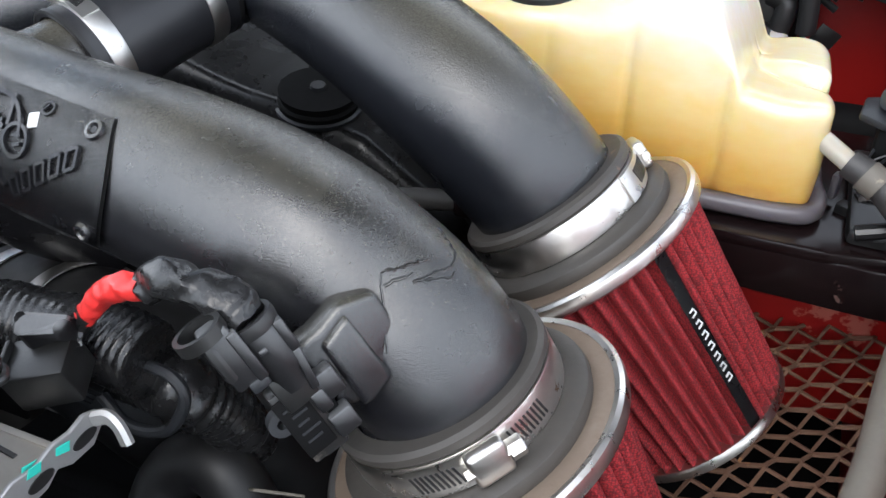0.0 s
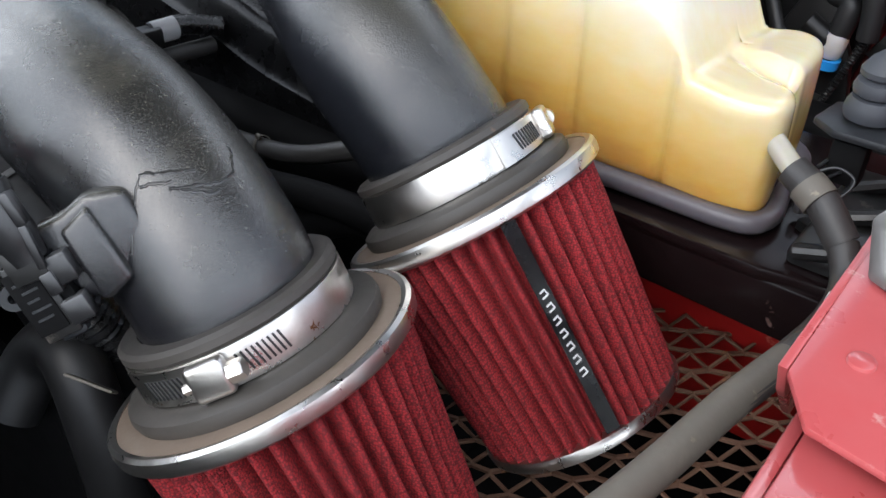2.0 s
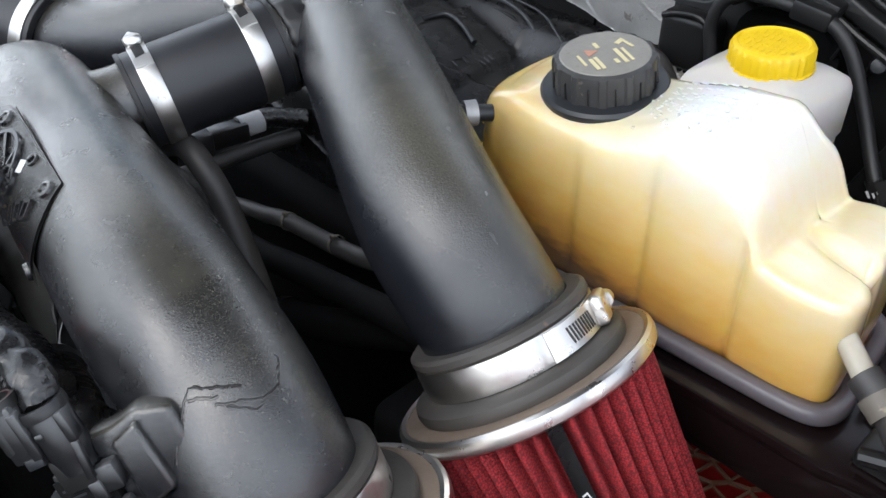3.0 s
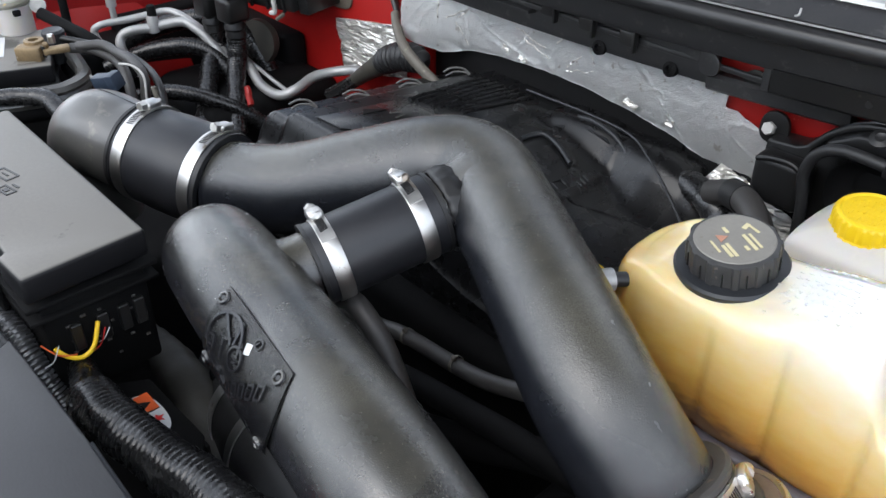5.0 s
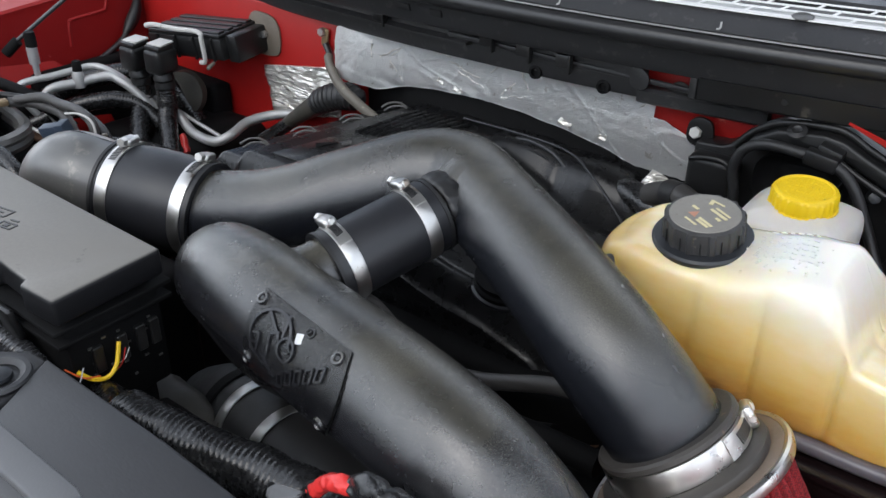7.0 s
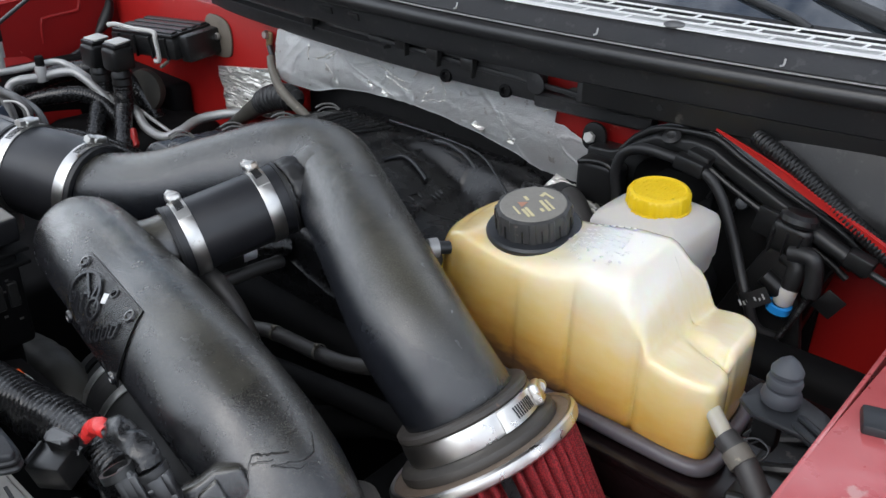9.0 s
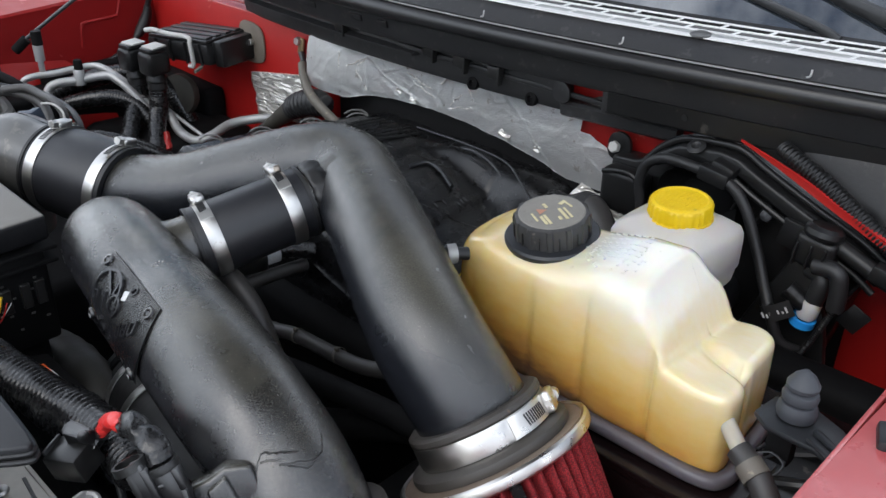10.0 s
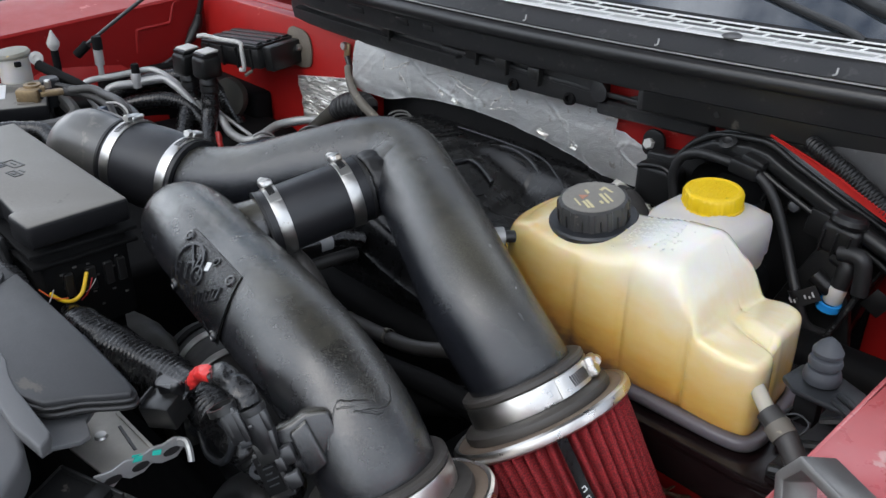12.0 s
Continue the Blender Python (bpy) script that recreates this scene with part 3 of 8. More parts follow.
part("hole", lathe([(0, 0), (0.0042, 0), (0.0042, 0.001), (0, 0.001)], axis_matrix((-0.227, yb + 0.0215 + bow(-0.227), 1.280), (0, -1, -0.05)), 16), SEAL, cowl)
grille = thing("cowl_grille", (CENTRE, 1.0, 1.36), "sun-bleached grey cowl grille with rows of slots below the windshield", "grille")
gz = lambda y: 1.379 + (y - 0.965) * 0.10
for k, y in enumerate((0.967, 0.986, 1.005, 1.024)):
    bm = extrude_x([(y - (0.011 if k == 0 else 0.003), gz(y) - 0.0012), (y - (0.011 if k == 0 else 0.003), gz(y)), (y + 0.003, gz(y)), (y + 0.003, gz(y) - 0.0012)], -1.35, 0.33, 40, bow)
    part("slat", bm, GRILLE, grille)
for i in range(58):
    x = -1.34 + i * 0.029
    for j in range(3):
        y = 0.967 + 0.019 * j
        if (i + j) % 2 == 0:
            part("rib", box(0.0035, 0.014, 0.0012, pose(x + 0.006 * j, y + 0.0095 + bow(x), gz(y + 0.0095) - 0.0008, 5, 0, -14), 0), GRILLE, grille)
part("screen", extrude_x([(0.96, 1.358), (1.035, 1.366), (1.035, 1.370), (0.96, 1.362)], -1.35, 0.33, 40, bow), GRILLE_FLOOR, grille, "dark mesh floor under the slots")
part("oval_plug", lathe([(0, 0), (0.012, 0), (0.013, 0.002), (0.009, 0.004), (0, 0.004)], pose(-0.231, 0.985, 1.379, 5, 0, 0), 24), PLASTIC_DUSTY, grille, "dark oval plug")

wind = thing("windshield", (CENTRE, 1.15, 1.38), "dark windshield glass reflecting the sky", "windshield")
wp = [(1.036, 1.385), (1.70, 1.93), (1.704, 1.926), (1.040, 1.380)]
part("glass", extrude_x(wp, -1.45, 0.30, 40, bow), GLASS, wind)
part("lower_edge", extrude_x([(1.031, 1.383), (1.036, 1.3875), (1.040, 1.384), (1.034, 1.376)], -1.45, 0.30, 40, bow), SEAL, wind, "black lower edge")
for line, r in (([(-0.60, 1.130, 1.505), (-0.25, 1.088, 1.420), (-0.13, 1.074, 1.394), (-0.10, 1.070, 1.384)], 0.0055), ([(-0.45, 1.155, 1.535), (-0.156, 1.117, 1.434), (-0.09, 1.106, 1.415), (0.05, 1.088, 1.384)], 0.010)):
    wi = thing("wiper", line[-1], "black wiper arm lying across the glass", "wiper", "wipers")
    part("arm", sweep(line, r, 10, 8, shape=lambda s, a: 0.7 + 0.3 * abs(math.cos(a))), SEAL, wi)
    part("blade", sweep([(x, y + 0.012, z - 0.012) for x, y, z in line[:3]], 0.004, 8, 6), RUBBER, wi)

# ---- foil insulation on the firewall ----
foil = thing("foil_insulation", (-0.7, 1.02, 1.1), "crinkled silver foil heat blanket on the red firewall", "insulation")
bm = bmesh.new()
nx, nz = 240, 48


def foil_edges(x):
    """Upper and lower edge of the blanket at x."""
    top = 1.243 if x < -0.417 else 1.199 - 0.38 * max(0.0, x + 0.398)
    low = float(np.interp(x, (-1.0, -0.93, -0.85, -0.74, -0.65, -0.556, -0.48, -0.432, -0.38, -0.33), (1.146, 1.134, 1.148, 1.158, 1.154, 1.144, 1.130, 1.112, 1.086, 1.070)))
    return top, low


def foil_y(x, z):
    w = (1.243 - z) / 0.13
    return 1.042 - 0.045 * smooth_step(-0.86, -0.99, x) - 0.018 * math.sin(math.pi * min(1, max(0.0, 0.12 + w * 0.76))) - 0.004 * w


grid = []
for i in range(nx + 1):
    u = i / nx
    x = -1.005 + u * 0.675
    top, low = foil_edges(x)
    top -= 0.010 * max(0.0, 1 - (x + 1.005) / 0.02)
    col = []
    for j in range(nz + 1):
        v = j / nz
        z = top + (low - top) * v
        y = foil_y(x, z)
        y -= 0.0020 * max(0, 1 - 20 * abs(noise.noise(Vector((x * 7 + z * 13, z * 9 - x * 4, 2.5)))))
        y -= 0.0014 * max(0, 1 - 20 * abs(noise.noise(Vector((x * 16 - z * 18, z * 12 + x * 5, 9.5)))))
        y += 0.0016 * noise.noise(Vector((x * 9, z * 14, 1.0))) + 0.0008 * noise.noise(Vector((x * 70, z * 90, 7.0)))
        if v > 0.6 and x < -0.70:
            y -= 0.010 * (v - 0.6) * max(0, 0.4 + noise.noise(Vector((x * 34 + z * 50, 3.0, z * 40))))
        col.append(bm.verts.new((x + 0.003 * noise.noise(Vector((x * 20, z * 30, 3.0))), y, z + 0.003 * noise.noise(Vector((x * 18, 2, 0))))))
    grid.append(col)
for a, b in zip(grid, grid[1:]):
    for j in range(nz):
        bm.faces.new((a[j], a[j + 1], b[j + 1], b[j]))
bmesh.ops.solidify(bm, geom=bm.faces[:], thickness=0.010)
part("blanket", bm, FOIL, foil, angle=3)
random.seed(5)
for k in range(12):
    x0, z0, tilt, ln = random.choice((-0.97 + 0.25 * random.random(), -0.75 + 0.35 * random.random())), 1.165 + 0.06 * random.random(), random.choice((0.15, -0.3, 0.5, 1.4, -1.2)) + 0.3 * random.random(), 0.02 + 0.05 * random.random()
    line = []
    for i in range(6):
        x, z = x0 + ln * (i / 5 - 0.5) * math.cos(tilt), z0 + ln * (i / 5 - 0.5) * math.sin(tilt) + 0.003 * random.random()
        line.append((x, foil_y(x, z) - 0.0010, z))
    part("wrinkle", rough_up(sweep(line, 0.0011, 6, 5), 0.002, 90), FOIL_SHINY, foil, "bright sharp crease")
for x0, z0, w in ((-0.556, 1.156, 0.022), (-0.762, 1.163, 0.020), (-0.80, 1.172, 0.012), (-0.49, 1.150, 0.010)):
    bm = bmesh.new()
    bmesh.ops.create_grid(bm, x_segments=8, y_segments=5, size=0.5, matrix=pose(x0, foil_y(x0, z0) - 0.003, z0, 70, 12, 0) @ Matrix.Diagonal((w, 0.009, 1, 1)))
    rough_up(bm, 0.003, 160)
    bmesh.ops.solidify(bm, geom=bm.faces[:], thickness=0.0006)
    part("torn_flap", bm, FOIL_SHINY, foil, "bright torn flap", angle=3)
tail = thing("foil_insulation", (-0.35, 1.03, 1.06), "shiny crumpled foil tail hanging below the heat blanket", "insulation")
bm = bmesh.new()
bmesh.ops.create_grid(bm, x_segments=40, y_segments=24, size=0.5, matrix=pose(-0.335, 1.022, 1.075, 62, 26, 0) @ Matrix.Diagonal((0.17, 0.075, 1, 1)))
for v in bm.verts:
    v.co.y += 0.008 * noise.noise(Vector((v.co.x * 40, 3, v.co.z * 46))) + 0.006 * abs(noise.noise(Vector((v.co.x * 70 + v.co.z * 40, 8, v.co.z * 60))))
bmesh.ops.solidify(bm, geom=bm.faces[:], thickness=0.002)
part("sheet", bm, FOIL_SHINY, tail, angle=3)
left = thing("foil_insulation", (-1.12, 1.03, 1.0), "loose wrinkled foil sheet hanging beside the heat blanket", "insulation")
bm = bmesh.new()
bmesh.ops.create_grid(bm, x_segments=40, y_segments=36, size=0.5, matrix=pose(-1.120, 0.996, 1.088, 90, -10, 0) @ Matrix.Diagonal((0.190, 0.095, 1, 1)))
for v in bm.verts:
    v.co.y += 0.005 * noise.noise(Vector((v.co.x * 20, 3, (v.co.z - 0.25 * v.co.x) * 70))) + 0.004 * abs(noise.noise(Vector((v.co.x * 50, 8, v.co.z * 120 - v.co.x * 20))))
bmesh.ops.solidify(bm, geom=bm.faces[:], thickness=0.004)
part("sheet", bm, FOIL_SHINY, left, angle=3)

# Black panels added to fill the dark gap between foil and engine cover
structure("wall_firewall_fill", rough_up(box_at(-0.98, -0.47, 1.031, 1.043, 0.6, 1.160, 0.004, 2), 0.002, 10), PLASTIC_DARK, "black panel added low on the firewall, filling the dark gap")

structure("wall_firewall_fill_low", rough_up(box_at(-0.468, 0.0, 1.031, 1.043, 0.6, 1.125, 0.004, 2), 0.002, 10), PLASTIC_DARK, "black panel added low on the firewall, filling the dark gap")

# ---- near fender rail, dusty red ----
rail = thing("fender_rail", (0.22, 0.4, 1.15), "dusty red steel fender rail with bolts and holes", "fender rail")
part("rail_top", prism([(0.135, 0.362), (0.150, 0.338), (0.42, 0.30), (0.42, 0.76), (0.140, 0.76), (0.133, 0.56)], 0.004, pose(0, 0, 1.199), 0.0015), RED_DUST_SHEEN, rail)
part("rail_flange", prism([(0.362, 0.0), (0.76, 0.0), (0.76, -0.07), (0.40, -0.055), (0.372, -0.02)], 0.004, Matrix(((0, 0, 1, 0.131), (1, 0, 0, 0), (0, 1, 0, 1.203), (0, 0, 0, 1))), 0.001), RED_DUST_SHEEN, rail)
part("lower_plate", prism([(0.146, 0.10), (0.42, 0.10), (0.42, 0.40), (0.150, 0.40)], 0.006, pose(0, 0, 1.186), 0.002), RED_DUST_SHEEN, rail)
part("lower_flange", box_at(0.143, 0.149, 0.10, 0.36, 1.08, 1.19, 0.002), RED_DUST_SHEEN, rail)
for (x, y, r) in ((0.190, 0.372, 0.006), (0.232, 0.46, 0.008)):
    part("hole", lathe([(0, 0), (r, 0), (r, 0.0012), (0, 0.0012)], pose(x, y, 1.2032), 20), SEAL, rail)
part("red_stud", lathe([(0, 0), (0.0055, 0), (0.0052, 0.0015), (0.004, 0.002), (0, 0.002)], pose(0.155, 0.383, 1.203), 20), RED_DUST_SHEEN, rail)
part("dimple", lathe([(0.010, 0.0), (0.012, 0.0015), (0.014, 0.0)], pose(0.197, 0.345, 1.2032), 28), RED_DUST_SHEEN, rail)
m = pose(0.174, 0.284, 1.192)
part("bolt_seat", lathe([(0.0, 0.0), (0.010, 0.0), (0.011, 0.003), (0.020, 0.004), (0.022, 0.002), (0.024, 0.0025), (0.025, 0.0)], m, 36), RED_DUST_SHEEN, rail)
part("bolt_head", lathe([(0, 0.002), (0.0085, 0.002), (0.0085, 0.006), (0.007, 0.008), (0, 0.008)], m, 24), RED_PAINT, rail)
part("pressed_rib", box(0.06, 0.005, 0.003, pose(0.20, 0.398, 1.203, 0, 0, -16), 0.0015), RED_DUST_SHEEN, rail)
part("hole", lathe([(0, 0), (0.0038, 0), (0.0038, 0.0008), (0, 0.0008)], pose(0.1688, 0.386, 1.2033), 20), SEAL, rail)
part("pressed_rib", box(0.05, 0.006, 0.004, pose(0.20, 0.415, 1.203, 0, 0, -20), 0.002), RED_DUST_SHEEN, rail)
for (x, y, z) in ((0.131, 0.447, 1.178), (0.143, 0.300, 1.150)):
    hex_head((x, y, z), (-1, 0, 0.1), 0.006, 0.005, CHROME_WORN, rail, "side_bolt")

# hood-stop loop on the rail
loop = thing("hood_stop", (0.17, 0.47, 1.2), "grey metal hexagonal hood stop loop on the rail", "hood stop")
outer = [(-0.034, 0.0), (-0.022, 0.024), (0.022, 0.024), (0.036, 0.0), (0.024, -0.022), (-0.022, -0.022)]
inner = [(x * 0.74, z * 0.66) for x, z in outer]
bm = bmesh.new()
lm = pose(0.170, 0.443, 1.222, 74, 0, -28)
vo = [[bm.verts.new(lm @ Vector((x, z, d))) for x, z in ring] for d in (-0.016, 0.016) for ring in (outer, inner)]
for k in range(6):
    j = (k + 1) % 6
    bm.faces.new((vo[0][k], vo[0][j], vo[2][j], vo[2][k]))
    bm.faces.new((vo[1][k], vo[1][j], vo[3][j], vo[3][k]))
    bm.faces.new((vo[0][k], vo[0][j], vo[1][j], vo[1][k]))
    bm.faces.new((vo[2][k], vo[2][j], vo[3][j], vo[3][k]))
bmesh.ops.recalc_face_normals(bm, faces=bm.faces)
bmesh.ops.bevel(bm, geom=bm.edges[:], offset=0.0012, segments=2, profile=0.5, affect="EDGES")
part("loop", bm, material("grey_cast", (0.18, 0.175, 0.17), (0.25, 0.24, 0.23), 0.36, 0.75, bump=0.15), loop)
part("foot", box(0.012, 0.022, 0.02, pose(0.186, 0.45, 1.205), 0.002), PLASTIC_DARK, loop)

# far end of the near side: fender flange, inner panel, wiring
fl = thing("fender_flange", (0.0, 0.9, 1.2), "thin bright red fender flange behind the brake reservoir", "fender flange")
part("flange", sweep([(-0.150, 0.972, 1.272), (-0.089, 0.969, 1.2525), (-0.014, 0.964, 1.225), (0.08, 0.957, 1.190), (0.17, 0.95, 1.155)], 0.0034, 10, 6, shape=lambda s, a: (0.35 + abs(math.cos(a))) * (0.4 + min(1.0, s * 9))), RED_PAINT, fl)
panel = thing("inner_panel", (0.22, 0.85, 1.0), "red inner body panel behind the coolant tank", "body panel")
part("panel_sheet", prism([(0.55, 0.62), (1.04, 0.62), (1.04, 1.24), (0.80, 1.22), (0.55, 1.14)], 0.006, Matrix(((0, 0, 1, 0.17), (1, 0, 0, 0), (0, 1, 0, 0), (0, 0, 0, 1))), 0.002), RED_PAINT, panel)
part("front_sheet", box(0.34, 0.006, 0.20, pose(-0.01, 0.685, 0.925, 6, 0, 3), 0.003), RED_PAINT, panel, "dark red sheet below the tray")


HOOD_Y, HOOD_Z, HOOD_LIFT = 0.97, 1.79, 40

# open hood over the bay, its front edge lifted
hood = thing("open_hood", (-0.45, 1.02, 1.55), "open red truck hood with a black lining above the engine bay", "hood")
HOOD = pose(-0.50, HOOD_Y, HOOD_Z, -HOOD_LIFT, 0, 0)
part("hood_skin", prism([(-0.80, 0.0), (0.80, 0.0), (0.78, -0.62), (0.66, -1.10), (-0.66, -1.10), (-0.78, -0.62)], 0.012, HOOD @ pose(0, 0, 0.03), 0.004), RED_PAINT, hood, "red painted outer skin")
part("hood_lining", prism([(-0.76, -0.03), (0.76, -0.03), (0.74, -0.60), (0.62, -1.06), (-0.62, -1.06), (-0.74, -0.60)], 0.028, HOOD, 0.008), COWL, hood, "black fibre lining")
part("hinge_arm", sweep([(0.26, 0.975, 1.815), (0.30, 1.02, 1.70), (0.335, 1.05, 1.45), (0.345, 1.06, 1.225)], 0.014, 14, 6), RED_PAINT, hood, "red steel hinge arm")
part("gas_strut", sweep([(0.40, 0.62, 1.203), (0.34, 0.66, 1.46), (0.28, 0.70, 1.73), (0.22, 0.735, 2.00)], 0.010, 14, 4), PLASTIC, hood, "black gas strut")


# ---- intake pipes ----
A_NODES = [(-0.80, 0.431, 1.189, 0.050), (-0.715, 0.462, 1.178, 0.049), (-0.62, 0.497, 1.194, 0.049), (-0.545, 0.545, 1.222, 0.050),
           (-0.482, 0.586, 1.245, 0.051), (-0.436, 0.600, 1.247, 0.053), (-0.375, 0.575, 1.243, 0.050), (-0.272, 0.522, 1.229, 0.050),
           (-0.193, 0.487, 1.204, 0.051), (-0.150, 0.484, 1.170, 0.051), (-0.126, 0.489, 1.140, 0.051), (-0.108, 0.490, 1.115, 0.050)]
B_NODES = [(-0.47, 0.450, 1.06, 0.048), (-0.520, 0.410, 1.105, 0.052), (-0.551, 0.388, 1.162, 0.051), (-0.556, 0.374, 1.194, 0.051), (-0.490, 0.359, 1.205, 0.052), (-0.403, 0.345, 1.201, 0.053),
           (-0.313, 0.329, 1.203, 0.0535), (-0.221, 0.313, 1.199, 0.0515), (-0.172, 0.312, 1.173, 0.051), (-0.139, 0.309, 1.146, 0.051), (-0.128, 0.310, 1.120, 0.0505), (-0.116, 0.312, 1.096, 0.0500)]
pipe_a = thing("intake_pipe", (-0.44, 0.60, 1.2), "matte black sandy-textured intake pipe bent over the engine", "intake pipe", "intake pipes")
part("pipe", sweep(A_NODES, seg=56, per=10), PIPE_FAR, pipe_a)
pipe_b = thing("intake_pipe", (-0.35, 0.34, 1.15), "matte black crinkled intake pipe with riveted badge plate, cracked skin", "intake pipe", "intake pipes")


def dents(s, a):
    d = (a + math.pi) % (2 * math.pi) - math.pi
    dip = 0.055 * math.exp(-((s - 0.54) / 0.035) ** 2 - ((d - 1.65) / 0.42) ** 2) + 0.045 * math.exp(-((s - 0.535) / 0.03) ** 2 - ((d - 2.6) / 0.35) ** 2)
    dip += 0.02 * math.exp(-((s - 0.625) / 0.012) ** 2 - ((d - 2.6) / 0.5) ** 2)
    return 1.0 - dip + 0.008 * math.sin(s * 38 + 1.0) * math.cos(a * 2 + s * 12)


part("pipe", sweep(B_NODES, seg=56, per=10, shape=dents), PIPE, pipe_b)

# crossover between the pipes
C0, C1 = Vector((-0.478, 0.352, 1.200)), Vector((-0.405, 0.590, 1.252))
CW = (C1 - C0).normalized()
stub = lambda a, b, r, extra=0.0: sweep([tuple(C0 + CW * a) + (r + extra,), tuple(C0 + CW * (a * 0.6 + b * 0.4)) + (r,), tuple(C0 + CW * b) + (r,)], seg=40, per=5)
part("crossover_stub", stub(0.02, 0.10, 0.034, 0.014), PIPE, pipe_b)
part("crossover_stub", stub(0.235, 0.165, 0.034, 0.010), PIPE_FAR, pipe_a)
weld = lathe([(0.034, -0.006), (0.0372, -0.006), (0.0385, -0.001), (0.0388, 0.006), (0.0385, 0.014), (0.034, 0.014)], axis_matrix(C0 + CW * 0.204, CW), 72, closed=True)
part("weld_bead", rough_up(weld, 0.0026, 170), RUBBER, pipe_a, "rough welded seam", angle=3)
coup = thing("coupler_hose", tuple(C0 + CW * 0.13), "black silicone coupler between the two intake pipes", "coupler")
part("sleeve", lathe([(0.0345, -0.062), (0.038, -0.062), (0.0385, -0.058), (0.0385, 0.058), (0.038, 0.062), (0.0345, 0.062)], axis_matrix(C0 + CW * 0.132, CW), 56, closed=True), SILICONE, coup)
for h in (-0.0605, 0.0605):
    part("end_lip", lathe([(0.0378, -0.0022), (0.0395, -0.0018), (0.0395, 0.0018), (0.0378, 0.0022)], axis_matrix(C0 + CW * (0.132 + h), CW), 56, closed=True), RUBBER, coup, "thick moulded end lip")
up_left = (-0.32, 0.0, 0.95)
clamp(tuple(C0 + CW * 0.088), CW, 0.0385, 0.0145, up_left, "bright steel worm-drive clamp on the black crossover coupler")
clamp(tuple(C0 + CW * 0.172), CW, 0.0385, 0.0145, up_left, "bright steel worm-drive clamp on the black crossover coupler")

# throttle side coupler
LW = Vector((-0.085, -0.031, 0.009)).normalized()
L2 = Vector((-0.715, 0.462, 1.180))
lc = thing("coupler_hose", tuple(L2), "black rubber coupler at the throttle end of the intake pipe", "coupler")
part("sleeve", lathe([(0.0505, -0.015), (0.0555, -0.015), (0.0565, -0.010), (0.0565, 0.002), (0.0585, 0.03), (0.0585, 0.06), (0.0565, 0.085), (0.0565, 0.108), (0.0555, 0.112), (0.0505, 0.112)], axis_matrix(L2, LW), 60, closed=True), SILICONE, lc)
for h in (-0.013, 0.110):
    part("end_lip", lathe([(0.0560, -0.0025), (0.0578, -0.002), (0.0578, 0.002), (0.0560, 0.0025)], axis_matrix(L2 + LW * h, LW), 56, closed=True), RUBBER, lc, "thick moulded end lip")
clamp(tuple(L2 + LW * 0.0), LW, 0.0568, 0.015, (0.1, 0.35, 0.93), "steel worm-drive clamp on the throttle end coupler", tail=True)
clamp(tuple(L2 + LW * 0.095), LW, 0.0568, 0.015, (-0.1, 0.1, 0.95), "steel worm-drive clamp on the throttle end coupler")
el = thing("throttle_elbow", (-0.9, 0.40, 1.15), "black plastic throttle elbow with a mould seam", "elbow")
EL = [tuple(L2 + LW * 0.085) + (0.052,), tuple(L2 + LW * 0.13) + (0.053,), tuple(L2 + LW * 0.175) + (0.053,), (-0.905, 0.398, 1.165, 0.052), (-0.915, 0.395, 1.08, 0.05)]
part("elbow", sweep(EL, seg=44, per=8), PLASTIC_DUSTY, el)
EC = curve(EL[:4], 8)
part("mould_seam", sweep([(p[0] + 0.010 * LW.y, p[1] + 0.010, p[2] + p[3] * 0.985) for p in EC[4:-1:3]], 0.0009, 6, 3), SEAL, el, "thin dark mould seam")

# pipe under the badge pipe, with two clamps
low = thing("intake_duct", (-0.48, 0.34, 1.0), "black rubber duct under the badged intake pipe", "duct")
part("duct", sweep([(-0.72, 0.45, 0.88, 0.060), (-0.64, 0.425, 0.936, 0.060), (-0.560, 0.398, 0.970, 0.060), (-0.467, 0.370, 0.996, 0.060), (-0.40, 0.352, 1.008, 0.060), (-0.335, 0.345, 0.990, 0.058), (-0.29, 0.36, 0.95, 0.044), (-0.28, 0.38, 0.86, 0.044)], seg=32, per=8), RUBBER, low)
DW = Vector((0.095, -0.028, 0.028)).normalized()
part("end_collar", lathe([(0.058, -0.010), (0.064, -0.009), (0.064, 0.009), (0.058, 0.010)], axis_matrix((-0.600, 0.411, 0.955), DW), 40, closed=True), PLASTIC_DARK, low, "raised rubber collar")
for x, y, z in ((-0.552, 0.3955, 0.973), (-0.469, 0.371, 0.996)):
    clamp((x, y, z), DW, 0.0610, 0.020, (0, 0.7, -0.7), "wide bright steel clamp on the lower rubber duct", tail=False)

# badge plate on the near pipe
BT = (Vector(B_NODES[6][:3]) - Vector(B_NODES[4][:3])).normalized()
BUP = (Vector((0, 0, 1)) - BT * BT.z).normalized()
BF = BT.cross(BUP) * (1 if BT.cross(BUP).y < 0 else -1)
BO = Vector(B_NODES[5][:3])


def on_pipe(u, deg, r=0.0525):
    """A place on the near pipe: u metres along it, deg degrees from its top towards the radiator."""
    a = radians(deg)
    return BO + BT * u + r * (BUP * math.cos(a) + BF * math.sin(a))




